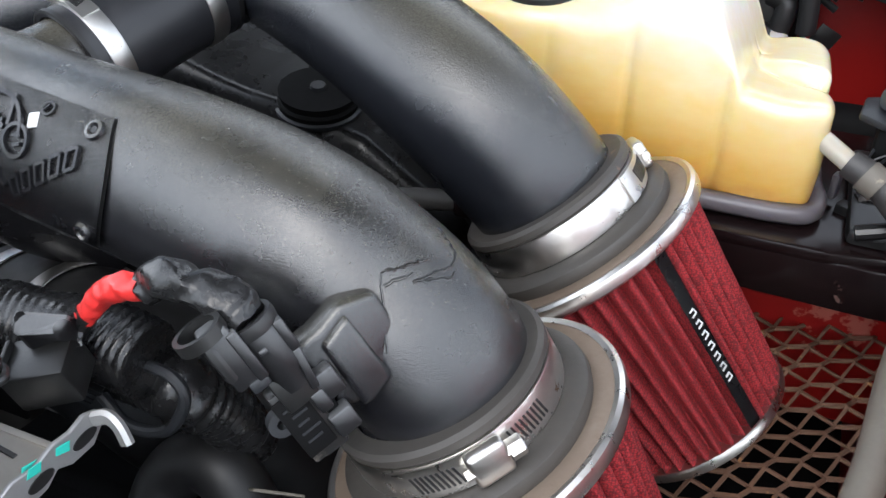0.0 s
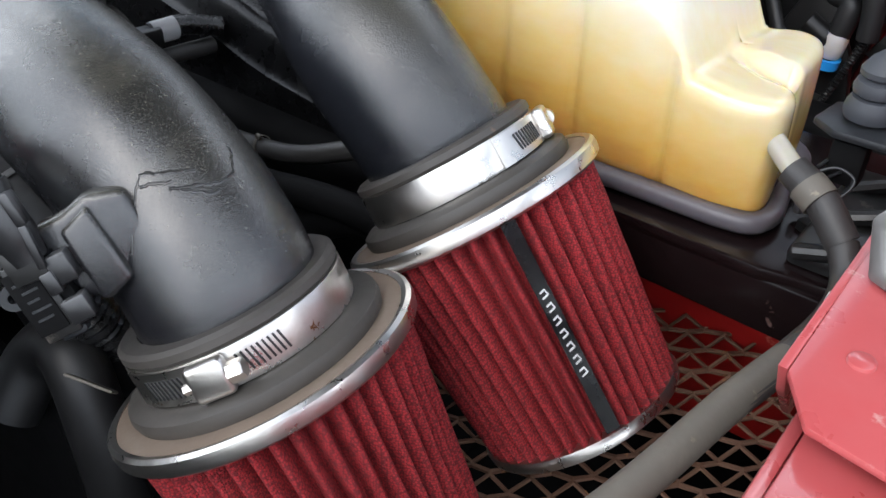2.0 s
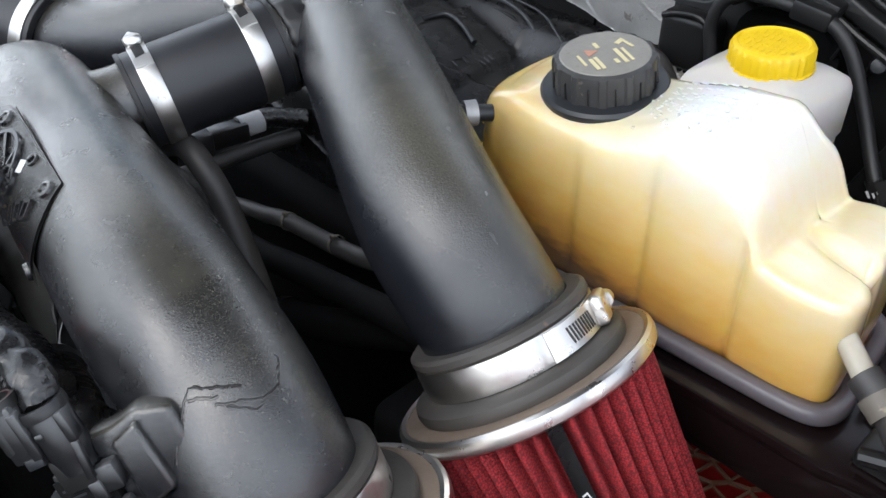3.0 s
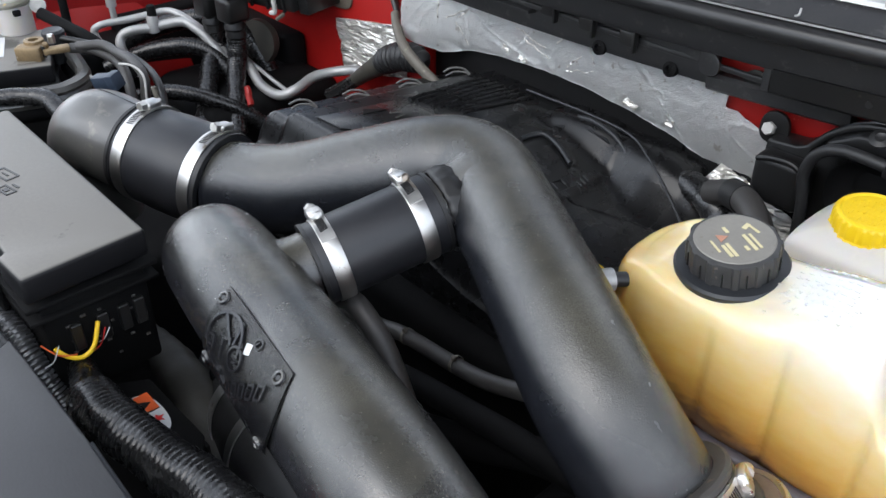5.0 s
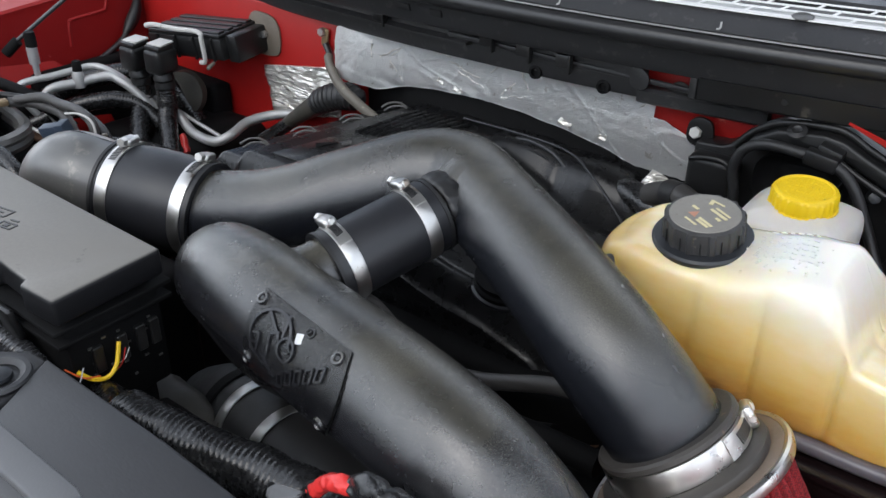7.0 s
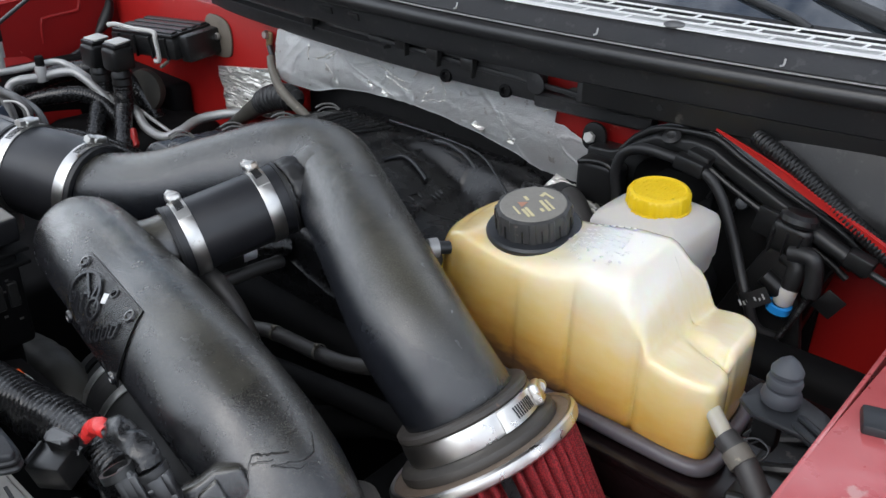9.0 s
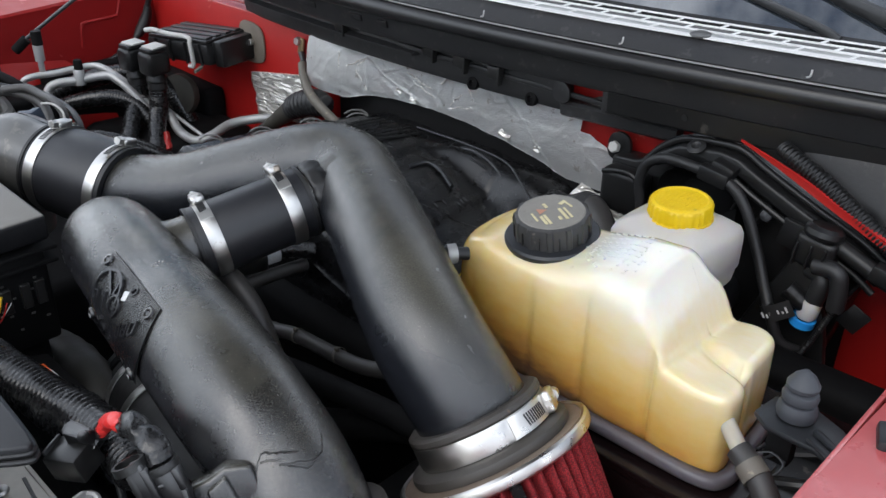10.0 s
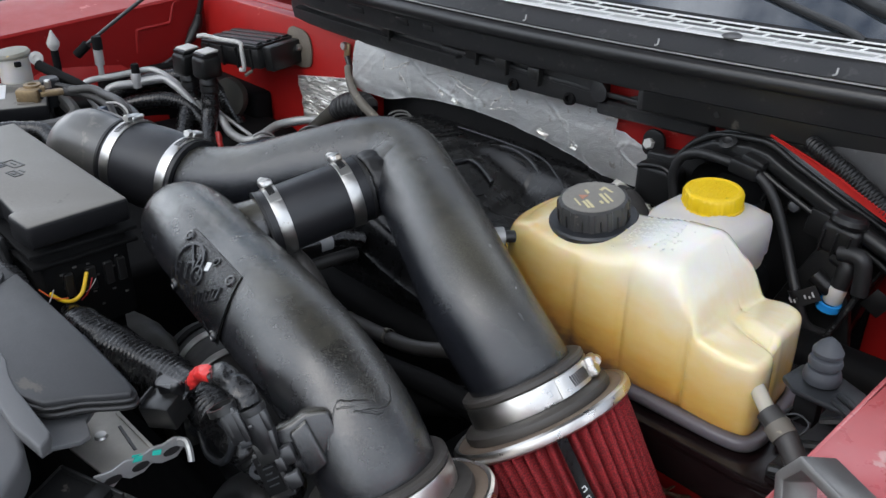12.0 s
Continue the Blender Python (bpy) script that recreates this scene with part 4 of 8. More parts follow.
def plate_mesh(r0, r1, grow=0.0):
    bm = bmesh.new()
    rows = []
    for j in range(13):
        v = j / 12
        deg = 27 - grow * 20 + (74 + grow * 40) * v
        right = 0.095 + 0.012 * math.sin(math.pi * v) + 0.002 * v + grow * 0.05
        left = -0.024 + 0.006 * v - grow * 0.05
        rows.append([bm.verts.new(on_pipe(left + (right - left) * i / 16, deg, r1)) for i in range(17)])
    for a, b in zip(rows, rows[1:]):
        for i in range(16):
            bm.faces.new((a[i], a[i + 1], b[i + 1], b[i]))
    bmesh.ops.solidify(bm, geom=bm.faces[:], thickness=r1 - r0)
    return bm


part("badge_recess", plate_mesh(0.051, 0.0570, 0.025), SEAL, pipe_b, "dark groove round the plate")
part("badge_plate", plate_mesh(0.051, 0.0582), PIPE, pipe_b, "riveted badge plate")


def ribbon(line, width, lift, mat, parent, name, base=0.0578, per=3):
    """A raised stroke laid on the badge plate; line of (metres along, degrees)."""
    bm = bmesh.new()
    pts = curve(line, per) if len(line) > 2 else np.array(line, float)
    k = 0.0545 * math.pi / 180
    rows = []
    for i, (u, d) in enumerate(pts):
        q0, q1 = pts[max(0, i - 1)], pts[min(len(pts) - 1, i + 1)]
        du, dv = q1[0] - q0[0], (q1[1] - q0[1]) * k
        ln = math.hypot(du, dv) or 1
        ou, ov = -dv / ln * width / 2, du / ln * width / 2 / k
        rows.append([bm.verts.new(on_pipe(u + ou * s, d + ov * s, base + h)) for s, h in ((-1, 0), (-0.7, lift), (0.7, lift), (1, 0))])
    for a, b in zip(rows, rows[1:]):
        for j in range(3):
            bm.faces.new((a[j], a[j + 1], b[j + 1], b[j]))
    bm.faces.new(rows[0]), bm.faces.new(rows[-1])
    return part(name, bm, mat, parent)


kk = math.degrees(1 / 0.0566)
ring_at = lambda u, d, ru, rd, a0=0.0, a1=6.2832, n=22: [(u + ru * math.cos(a), d + rd * math.sin(a) * kk) for a in np.linspace(a0, a1, n)]
ribbon(ring_at(0.014, 57, 0.0255, 0.0215, 1.1, 6.2), 0.0032, 0.0030, STRIP, pipe_b, "badge_ring", per=2)
ribbon(ring_at(0.037, 57, 0.0095, 0.0085), 0.0028, 0.0028, STRIP, pipe_b, "badge_ring", per=2)
ribbon(ring_at(0.050, 35, 0.0042, 0.0036, n=12), 0.0018, 0.0016, SEAL, pipe_b, "badge_ring", per=2)
for line, w in ((((0.000, 40), (0.025, 53)), 0.0034), (((0.023, 34), (0.028, 51)), 0.0034), (((-0.007, 62), (0.001, 60), (0.003, 72)), 0.0028), (((0.001, 67), (-0.006, 70), (-0.005, 75), (0.003, 73)), 0.0028),
                (((0.013, 54), (0.017, 69)), 0.0032), (((0.013, 54), (0.023, 49)), 0.0028), (((0.034, 55), (0.041, 54)), 0.0022), (((0.036, 60), (0.042, 58)), 0.0022),
                (((0.018, 76), (0.030, 84)), 0.0040), (((0.049, 37), (0.051, 33)), 0.0014)):
    ribbon(line, w, 0.0028, STRIP, pipe_b, "badge_stroke")
BARS = (((0.1, 0, 0.1, 1), (0.1, 1, 0.9, 1), (0.9, 1, 0.9, 0), (0.9, 0, 0.1, 0)),) * 5
for k, strokes in enumerate(BARS):
    for (x0, y0, x1, y1) in strokes:
        ends = [(0.036 + 0.0108 * k + 0.0082 * x - 0.0015 * y, 89 - 6.6 * k - 4.6 * x - 10.5 * y) for x, y in ((x0, y0), (x1, y1))]
        ribbon(ends, 0.0026, 0.0028, STRIP, pipe_b, "badge_bar")
ribbon(((0.0415, 40), (0.0445, 48)), 0.0075, 0.0006, WHITE_INK, pipe_b, "white_paint_chip", base=0.0583)
for u, d in ((-0.018, 36), (0.089, 37), (0.091, 93), (-0.013, 89)):
    q = on_pipe(u, d, 0.0578)
    rv = part("rivet", lathe([(0, 0.0018), (0.0020, 0.0018), (0.0024, 0.0008), (0.0036, 0.003), (0.0054, 0.0026), (0.0060, 0.0)], axis_matrix(q, q - (BO + BT * u)), 20), PIPE, pipe_b)
    part("rivet_hole", lathe([(0, 0.0021), (0.0019, 0.0021), (0.0019, 0.0015)], axis_matrix(q, q - (BO + BT * u)), 12), SEAL, rv)

# cracked skin at the bend
BC = curve(B_NODES, 10)
BNn, BBb = frames(BC[:, :3])[1:]
BS = np.concatenate([[0], np.cumsum(np.linalg.norm(np.diff(BC[:, :3], axis=0), axis=1))])


def on_bend(i, deg, lift=0.0):
    """Place on the near pipe at sample i, deg from the path's own upper side."""
    i0 = int(i)
    f = i - i0
    ax = BC[i0] * (1 - f) + BC[min(i0 + 1, len(BC) - 1)] * f
    a = radians(deg)
    return Vector(ax[:3] + (ax[3] * dents(BS[i0], a) + lift) * (math.cos(a) * BNn[i0] + math.sin(a) * BBb[i0]))


CRACKS = (((85, 158), (83.5, 151), (82, 143), (80, 135), (78.6, 130), (79, 126), (80.2, 119), (81, 112), (81.4, 107), (82, 103)),
          ((80.2, 133), (80.6, 127), (81.4, 121), (81.6, 116)), ((82, 121), (82.8, 112), (83, 105), (83.4, 101), (83.6, 95), (83.4, 89), (83, 84), (82, 80), (81, 76), (80.4, 76)),
          ((82.6, 117), (83.6, 109), (84.2, 102), (84.1, 96)))


def crack(line, r=0.0007):
    """A dark split with two raised lips of skin."""
    pts = [(p[0] + (q[0] - p[0]) * f + 0.16 * noise.noise(Vector((p[0] + f * 3, p[1], 2))), p[1] + (q[1] - p[1]) * f + 1.5 * noise.noise(Vector((p[0], p[1] + f * 3, 7)))) for p, q in zip(line, line[1:]) for f in (0.0, 0.25, 0.5, 0.75)]
    thing_part = part("crack", sweep([tuple(on_bend(i, d, 0.0001)) for i, d in pts], r * 0.75, 6, 2), SEAL, pipe_b, "dark split in the skin")
    part("crack_lip", sweep([tuple(on_bend(i + 0.16, d + 0.4, -0.0002)) for i, d in pts], r * 1.15, 6, 2), PIPE, thing_part, "raised lip of skin")
    return thing_part


for line in CRACKS:
    crack(line, 0.0006)


# ---- air filters ----
def air_filter(at, way, spin, label, slot_toward, slotted):
    """A conical pleated filter; its rim's middle at the given place, its axis along way, down to the cap."""
    th = thing("air_filter", at, label, "air filter", "air filters")
    m = axis_matrix(at, way, spin)
    part("rubber_neck", lathe([(0.0508, -0.048), (0.0600, -0.048), (0.0628, -0.046), (0.0630, -0.042), (0.0612, -0.040), (0.0612, -0.019), (0.0640, -0.0185), (0.0700, -0.0175), (0.0740, -0.015), (0.0748, -0.011), (0.0738, -0.007), (0.071, -0.005), (0.066, -0.004), (0.0508, -0.004)], m, 72, closed=True), RUBBER_DUSTY, th, "dusty rubber neck")
    part("rim_plate", lathe([(0.060, -0.0060), (0.078, -0.0072), (0.086, -0.0062), (0.086, -0.0015), (0.060, -0.0015)], m, 72, closed=True), RUSTY_PLATE, th, "rust-stained top plate")
    part("chrome_rim", lathe([(0.0855, -0.0068), (0.0885, -0.0075), (0.0908, -0.0058), (0.0914, -0.002), (0.0908, 0.0022), (0.0885, 0.004), (0.0855, 0.003)], m, 96, closed=True), CHROME_WORN, th, "worn silver rim")
    n, sub, rows = 44, 10, 18
    bm = bmesh.new()
    rings = []
    length = 0.160
    for j in range(rows + 1):
        v = j / rows
        ring = []
        for i in range(n * sub):
            a = 2 * math.pi * i / (n * sub)
            ph = (i % sub) / sub
            fold = 0.5 + 0.5 * math.cos(2 * math.pi * ph)
            fold = fold ** 0.5
            r = (0.0845 - 0.0135 * v) - 0.015 * (1 - fold) + 0.0006 * noise.noise(Vector((a * 9, v * 7, 0)))
            wob = 0.012 * noise.noise(Vector((i // sub * 1.7, v * 2.2, 3)))
            ring.append(bm.verts.new(m @ Vector((r * math.cos(a + wob), r * math.sin(a + wob), length * v))))
        rings.append(ring)
    k = n * sub
    for r0, r1 in zip(rings, rings[1:]):
        for i in range(k):
            bm.faces.new((r0[i], r0[(i + 1) % k], r1[(i + 1) % k], r1[i]))
    part("pleated_element", bm, FILTER, th, "dark red pleated cotton", angle=3)
    part("inner_core", lathe([(0.070, 0.0), (0.060, length)], m, 48), FILTER, th)
    part("end_cap", lathe([(0, length - 0.003), (0.0705, length - 0.003), (0.0720, length), (0.0718, length + 0.003), (0.069, length + 0.005), (0, length + 0.005)], m, 72), RUBBER, th, "black rubber end cap")
    # black strip with seven light marks
    sa = 0.0
    bm = bmesh.new()
    rows2 = []
    for j in range(13):
        v = 0.02 + 0.94 * j / 12
        r = 0.0862 - 0.0135 * v
        rows2.append([bm.verts.new(m @ Vector((r * math.cos(sa + q / r), r * math.sin(sa + q / r), length * v))) for q in (-0.0048, -0.0024, 0.0024, 0.0048)])
    for p, q in zip(rows2, rows2[1:]):
        for i in range(3):
            bm.faces.new((p[i], p[i + 1], q[i + 1], q[i]))
    bmesh.ops.solidify(bm, geom=bm.faces[:], thickness=0.0012)
    part("end_rim", lathe([(0.052, 0.1575), (0.0722, 0.1555), (0.0732, 0.1585), (0.0722, 0.1635), (0.052, 0.1640)], m, 72, closed=True), CHROME_WORN, th, "thin dull metal end rim")
    stp = part("strip", bm, STRIP, th, "glossy black strip")
    for j in range(7):
        v0 = 0.31 + 0.058 * j
        r = 0.0867 - 0.0135 * v0
        for (dv, q, sv, sq) in ((0.008, 0.0004, 0.0011, 0.0040), (0.032, 0.0004, 0.0011, 0.0040), (0.020, -0.0016, 0.0030, 0.0009)):
            part("mark", box(0.0006, sq, sv, m @ pose(0, 0, 0, 0, 0, math.degrees(sa + q / r)) @ pose(r, 0, length * (v0 + dv), 14, 4.8, 0), 0), WHITE_INK, stp)
    return th


F1, F1W = Vector((-0.105, 0.490, 1.112)), Vector((0.60, 0.03, -0.80)).normalized()
F2, F2W = Vector((-0.114, 0.313, 1.092)), Vector((0.461, 0.075, -0.884)).normalized()
air_filter(tuple(F1), F1W, (0.069, -0.056, 0.044), "dark red pleated air filter with silver rim and black strip", None, True)
air_filter(tuple(F2), F2W, (-1, 0.3, 0), "dark red pleated cone air filter with rust-stained silver rim", None, False)
clamp(tuple(F1 - F1W * 0.0295), F1W, 0.0614, 0.0205, (0.70, 0.55, 0.5), "wide steel hose clamp with slotted screw on the filter neck", CHROME_WORN, slot_head=True)
clamp(tuple(F2 - F2W * 0.0295), F2W, 0.0614, 0.0205, (0.68, -0.72, 0.1), "wide steel worm-drive clamp with hex screw on the filter neck", CHROME_WORN)

# ---- coolant tank ----
tank = thing("coolant_tank", (-0.11, 0.69, 1.10), "translucent yellowed plastic coolant tank stained amber below", "coolant tank")
OUT = rounded([(-0.289, 0.640), (-0.266, 0.612), (-0.20, 0.606), (-0.13, 0.608), (-0.02, 0.610), (0.022, 0.611), (0.042, 0.616), (0.045, 0.636), (0.041, 0.654), (0.038, 0.668), (0.037, 0.69), (0.034, 0.722), (0.022, 0.736), (0.0, 0.740), (-0.035, 0.738), (-0.06, 0.726), (-0.11, 0.722), (-0.20, 0.724), (-0.264, 0.718), (-0.290, 0.69)], 3)
# finer outline
seg_pts = []
for p, q in zip(OUT, np.roll(OUT, -1, axis=0)):
    steps = max(1, int(np.linalg.norm(q - p) / 0.003))
    for s in range(steps):
        seg_pts.append(p + (q - p) * s / steps)
OUT = np.array(seg_pts)


def tank_top(x, y):
    main = 1.2365 + 0.147 * (y - 0.666) + 0.021 * smooth_step(-0.18, -0.085, x)
    main -= 0.016 * smooth_step(-0.232, -0.292, x)
    main += 0.007 * math.exp(-((x + 0.243) / 0.030) ** 2 - ((y - 0.712) / 0.018) ** 2)
    split = 0.656 + 0.30 * (0.036 - x)
    lobes = smooth_step(-0.030, 0.012, x)
    lower = 1.187 + lobes * (0.010 * smooth_step(split - 0.004, split + 0.007, y) - 0.004 - 0.0065 * math.exp(-((y - split) / 0.0045) ** 2))
    edge = -0.022 + 0.05 * (y - 0.66)
    s = min(1.0, max(0.0, (x - edge + 0.038) / 0.038)) ** 1.35
    z = main * (1 - s) + lower * s
    z -= 0.006 * math.exp(-((x + 0.135) / 0.022) ** 2) * smooth_step(0.66, 0.61, y)
    return z
NORM = np.roll(OUT, -1, axis=0) - np.roll(OUT, 1, axis=0)
NORM = np.stack([-NORM[:, 1], NORM[:, 0]], 1)
NORM /= np.linalg.norm(NORM, axis=1)[:, None]
MID = OUT.mean(0)
if ((MID - OUT) * NORM).sum() < 0:
    NORM = -NORM
groove = np.zeros(len(OUT))
for i, (x, y) in enumerate(OUT):
    if y < 0.66:
        for xr, d in ((-0.170, 0.0030), (-0.107, 0.0032), (-0.033, 0.0045)):
            groove[i] += d * math.exp(-((x - xr) / 0.0034) ** 2)
        groove[i] -= 0.003 * abs(math.sin((x + 0.032) * math.pi / 0.073))
    if x > 0.015 and y > 0.63:
        groove[i] += 0.009 * math.exp(-((y - 0.657) / 0.0055) ** 2)
bm = bmesh.new()
rings = []
def edge_round(x):
    return 0.019 + 0.013 * smooth_step(-0.19, -0.11, x) - 0.023 * smooth_step(-0.070, -0.024, x)


for j in range(11):
    v = j / 10
    ring = []
    for (x, y), n, g in zip(OUT, NORM, groove):
        R = edge_round(x)
        zt = tank_top(x + n[0] * R, y + n[1] * R) - R
        inset = g * (0.35 + 0.65 * math.sin(math.pi * (0.25 + 0.6 * v))) + 0.004 * (1 - v) ** 3 + 0.003 * v
        ring.append(bm.verts.new((x + n[0] * inset, y + n[1] * inset, 1.098 + (zt - 1.098) * v)))
    rings.append(ring)
for j in range(1, 8):
    a = math.pi / 2 * j / 7
    ring = []
    for (x, y), n, g in zip(OUT, NORM, groove):
        R = edge_round(x)
        zt = tank_top(x + n[0] * R, y + n[1] * R)
        ins = 0.003 + g * 0.5 * (1 - j / 7) + R * (1 - math.cos(a))
        ring.append(bm.verts.new((x + n[0] * ins, y + n[1] * ins, zt - R + R * math.sin(a))))
    rings.append(ring)
last = [(v.co.x, v.co.y) for v in rings[-1]]
for j in range(1, 25):
    f = 1 - j / 24
    ring = []
    for (x, y) in last:
        cx, cy = min(max(x, -0.23), 0.006), 0.690
        px, py = cx + (x - cx) * f, cy + (y - cy) * f
        ring.append(bm.verts.new((px, py, tank_top(px, py) if j < 24 else 0.5 * (tank_top(px, py - 0.008) + tank_top(px, py + 0.008)))))
    rings.append(ring)
k = len(OUT)
for r0, r1 in zip(rings, rings[1:]):
    for i in range(k):
        bm.faces.new((r0[i], r0[(i + 1) % k], r1[(i + 1) % k], r1[i]))
bm.faces.new(rings[0])
for _ in range(2):
    bmesh.ops.smooth_vert(bm, verts=[v for r in rings[11:-1] for v in r], factor=0.5, use_axis_x=True, use_axis_y=True, use_axis_z=True)
part("tank_body", bm, TANK, tank, angle=3)
bm = bmesh.new()
rings = []
for off, z in ((0.002, 1.104), (-0.007, 1.104), (-0.0095, 1.101), (-0.0095, 1.094), (-0.006, 1.090), (0.006, 1.090)):
    rings.append([bm.verts.new((x + n[0] * off, y + n[1] * off, z)) for (x, y), n in zip(OUT, NORM)])
for r0, r1 in zip(rings, rings[1:] + rings[:1]):
    for i in range(k):
        bm.faces.new((r0[i], r0[(i + 1) % k], r1[(i + 1) % k], r1[i]))
part("seam_flange", bm, FLANGE, tank, "smoky seam flange round the bottom", angle=3)
CN = Vector((-0.022, -0.146, 0.989)).normalized()
CM = axis_matrix((-0.191, 0.666, 1.236), CN, (0, 1, 0))
cap = part("cap_flange", lathe([(0, -0.004), (0.0470, -0.004), (0.0485, -0.001), (0.0485, 0.003), (0.0465, 0.0055), (0.038, 0.0060), (0, 0.0060)], CM, 64), PLASTIC_GREY, tank, "dark grey cap skirt")
part("cap", lathe([(0, 0.004), (0.0375, 0.004), (0.0375, 0.024), (0.0365, 0.0275), (0.034, 0.0290), (0, 0.0293)], CM, 160, shape=lambda a, i: 1 + (0.045 if (math.degrees(a) % 30) < 9 else 0.0) * (1 if i < 4 else 0.3)), CAP, tank, "dark grey ribbed screw cap")
for k2 in range(12):
    a = 30 * k2 + 19
    part("grip", box(0.002, 0.0012, 0.014, CM @ pose(0, 0, 0, 0, 0, a) @ pose(0.038, 0, 0.013), 0.0005, 1), PLASTIC, cap)
for (x, y, w, h, t, mt) in ((0.010, 0.008, 0.022, 0.0030, 0, YELLOW_INK), (0.010, 0.013, 0.020, 0.0022, 0, YELLOW_INK), (0.013, -0.010, 0.018, 0.0028, 0, YELLOW_INK), (0.013, -0.014, 0.016, 0.0028, 0, YELLOW_INK), (-0.012, -0.002, 0.008, 0.0030, 0, YELLOW_INK),
                            (-0.010, 0.016, 0.004, 0.008, 30, YELLOW_INK), (-0.004, 0.020, 0.012, 0.0022, 12, YELLOW_INK), (0.016, 0.002, 0.006, 0.003, 0, YELLOW_INK), (0.004, -0.020, 0.016, 0.0020, 0, YELLOW_INK)):
    part("printed_bar", box(w, h, 0.0005, CM @ pose(0, 0, 0, 0, 0, -118) @ pose(x, y, 0.0302, 0, 0, t), 0), mt, cap)
part("printed_triangle", prism([(-0.005, -0.004), (0.005, -0.004), (0, 0.005)], 0.0005, CM @ pose(0, 0, 0, 0, 0, -118) @ pose(-0.004, -0.009, 0.0300), 0), PALE_ORANGE, cap)
part("cap_face", lathe([(0, 0.0299), (0.0325, 0.0297), (0.0335, 0.0290), (0, 0.0288)], CM, 64), CAP_TOP, cap, "dusty worn cap face, sheen put into its colour")
for r in range(6):
    for c in range(7):
        x, y = -0.139 + 0.0075 * c + 0.0015 * r, 0.692 - 0.0085 * r
        part("moulded_bar", box(0.0055 if (r + c) % 3 else 0.0035, 0.0024, 0.0008, pose(x, y, tank_top(x, y) + 0.0001, 8, -5.7, -8), 0.0003, 1), TANK, tank)
for q in range(60):
    x, y = -0.16 + 0.085 * random.random(), 0.628 + 0.05 * random.random()
    part("bubble_mark", lathe([(0, 0.0007), (0.0006 + 0.0008 * random.random(), 0.0004), (0.0016, -0.0006)], pose(x, y, tank_top(x, y)), 8), TANK, tank)
part("outlet_stub", sweep([(0.030, 0.632, 1.158), (0.048, 0.618, 1.152), (0.066, 0.604, 1.146)], 0.0075, 18, 5), CLEAR_TUBE, tank, "pale outlet stub")
part("side_stub", sweep([(-0.262, 0.620, 1.206), (-0.276, 0.598, 1.208), (-0.284, 0.586, 1.207)], 0.007, 16, 5), PLASTIC_GREY, tank)
part("spring_clip", lathe([(0.0085, -0.005), (0.0105, -0.005), (0.0105, 0.005), (0.0085, 0.005)], axis_matrix((-0.272, 0.604, 1.2075), (-0.5, -0.85, 0)), 20, closed=True), ALUMINIUM, tank, "steel spring clip")
part("clip_ear", sweep([(-0.268, 0.600, 1.197), (-0.262, 0.594, 1.190), (-0.255, 0.592, 1.192)], 0.002, 6, 4), ALUMINIUM, tank)
for x, y in ((-0.215, 0.592), (-0.165, 0.592), (0.058, 0.655)):
    part("lug", box(0.010, 0.006, 0.022, pose(x, y + 0.004, 1.103, 0, 0, 0 if x < 0 else 70), 0.002), FLANGE, tank)

# tank hose
hose = thing("coolant_hose", (0.10, 0.5, 1.08), "grey-black worn rubber hose from the coolant tank", "hose")
HOSE_PATH = [(0.058, 0.609, 1.149), (0.081, 0.600, 1.140), (0.103, 0.590, 1.122), (0.1145, 0.574, 1.107), (0.1165, 0.545, 1.098), (0.110, 0.495, 1.098), (0.100, 0.440, 1.100), (0.088, 0.360, 1.100), (0.071, 0.290, 1.095), (0.048, 0.21, 1.085), (0.013, 0.12, 1.06)]
part("hose", sweep(HOSE_PATH[:3], 0.0108, 22, 6), HOSE, hose, "clean upper end")
part("hose_bend", sweep(HOSE_PATH[2:7], 0.0096, 22, 8), HOSE, hose, "clean dark bend")
part("hose_run", sweep(HOSE_PATH[5:], 0.0097, 22, 8), HOSE_WORN, hose, "dusty worn run of hose")
cw = Vector((0.85, -0.35, -0.38)).normalized()
part("clip_band", lathe([(0.0109, -0.007), (0.0122, -0.007), (0.0122, 0.007), (0.0109, 0.007)], axis_matrix((0.076, 0.601, 1.142), cw), 28, closed=True), HOSE_WORN, hose, "dull grey spring clamp")
part("clip_handle", sweep([(0.078, 0.616, 1.148), (0.086, 0.628, 1.150), (0.092, 0.622, 1.146), (0.090, 0.612, 1.142)], 0.0012, 6, 5), PLASTIC_GREY, hose)
part("clip_handle", sweep([(0.070, 0.617, 1.152), (0.076, 0.632, 1.156), (0.080, 0.628, 1.154)], 0.0012, 6, 5), PLASTIC_GREY, hose)

# tray under the tank
tray = thing("battery_tray", (-0.05, 0.7, 1.03), "glossy dark maroon plastic tray under the coolant tank", "tray")
part("tray_top", prism([(-0.24, 0.585), (0.060, 0.585), (0.150, 0.600), (0.155, 0.80), (-0.24, 0.80)], 0.012, pose(0, 0, 1.074), 0.004), MAROON, tray)
part("tray_front", prism([(-0.24, 1.078), (0.06, 1.078), (0.15, 1.078), (0.15, 1.036), (0.10, 1.034), (-0.24, 1.042)], 0.010, Matrix(((1, 0, 0, 0), (0, 0, 1, 0.586), (0, 1, 0, 0), (0, 0, 0, 1))), 0.003), MAROON, tray)
for k2 in range(5):
    part("rib", box(0.012, 0.05, 0.010, pose(0.085 + 0.016 * k2, 0.64 + 0.02 * k2, 1.089, 0, 0, 60), 0.002), PLASTIC, tray)
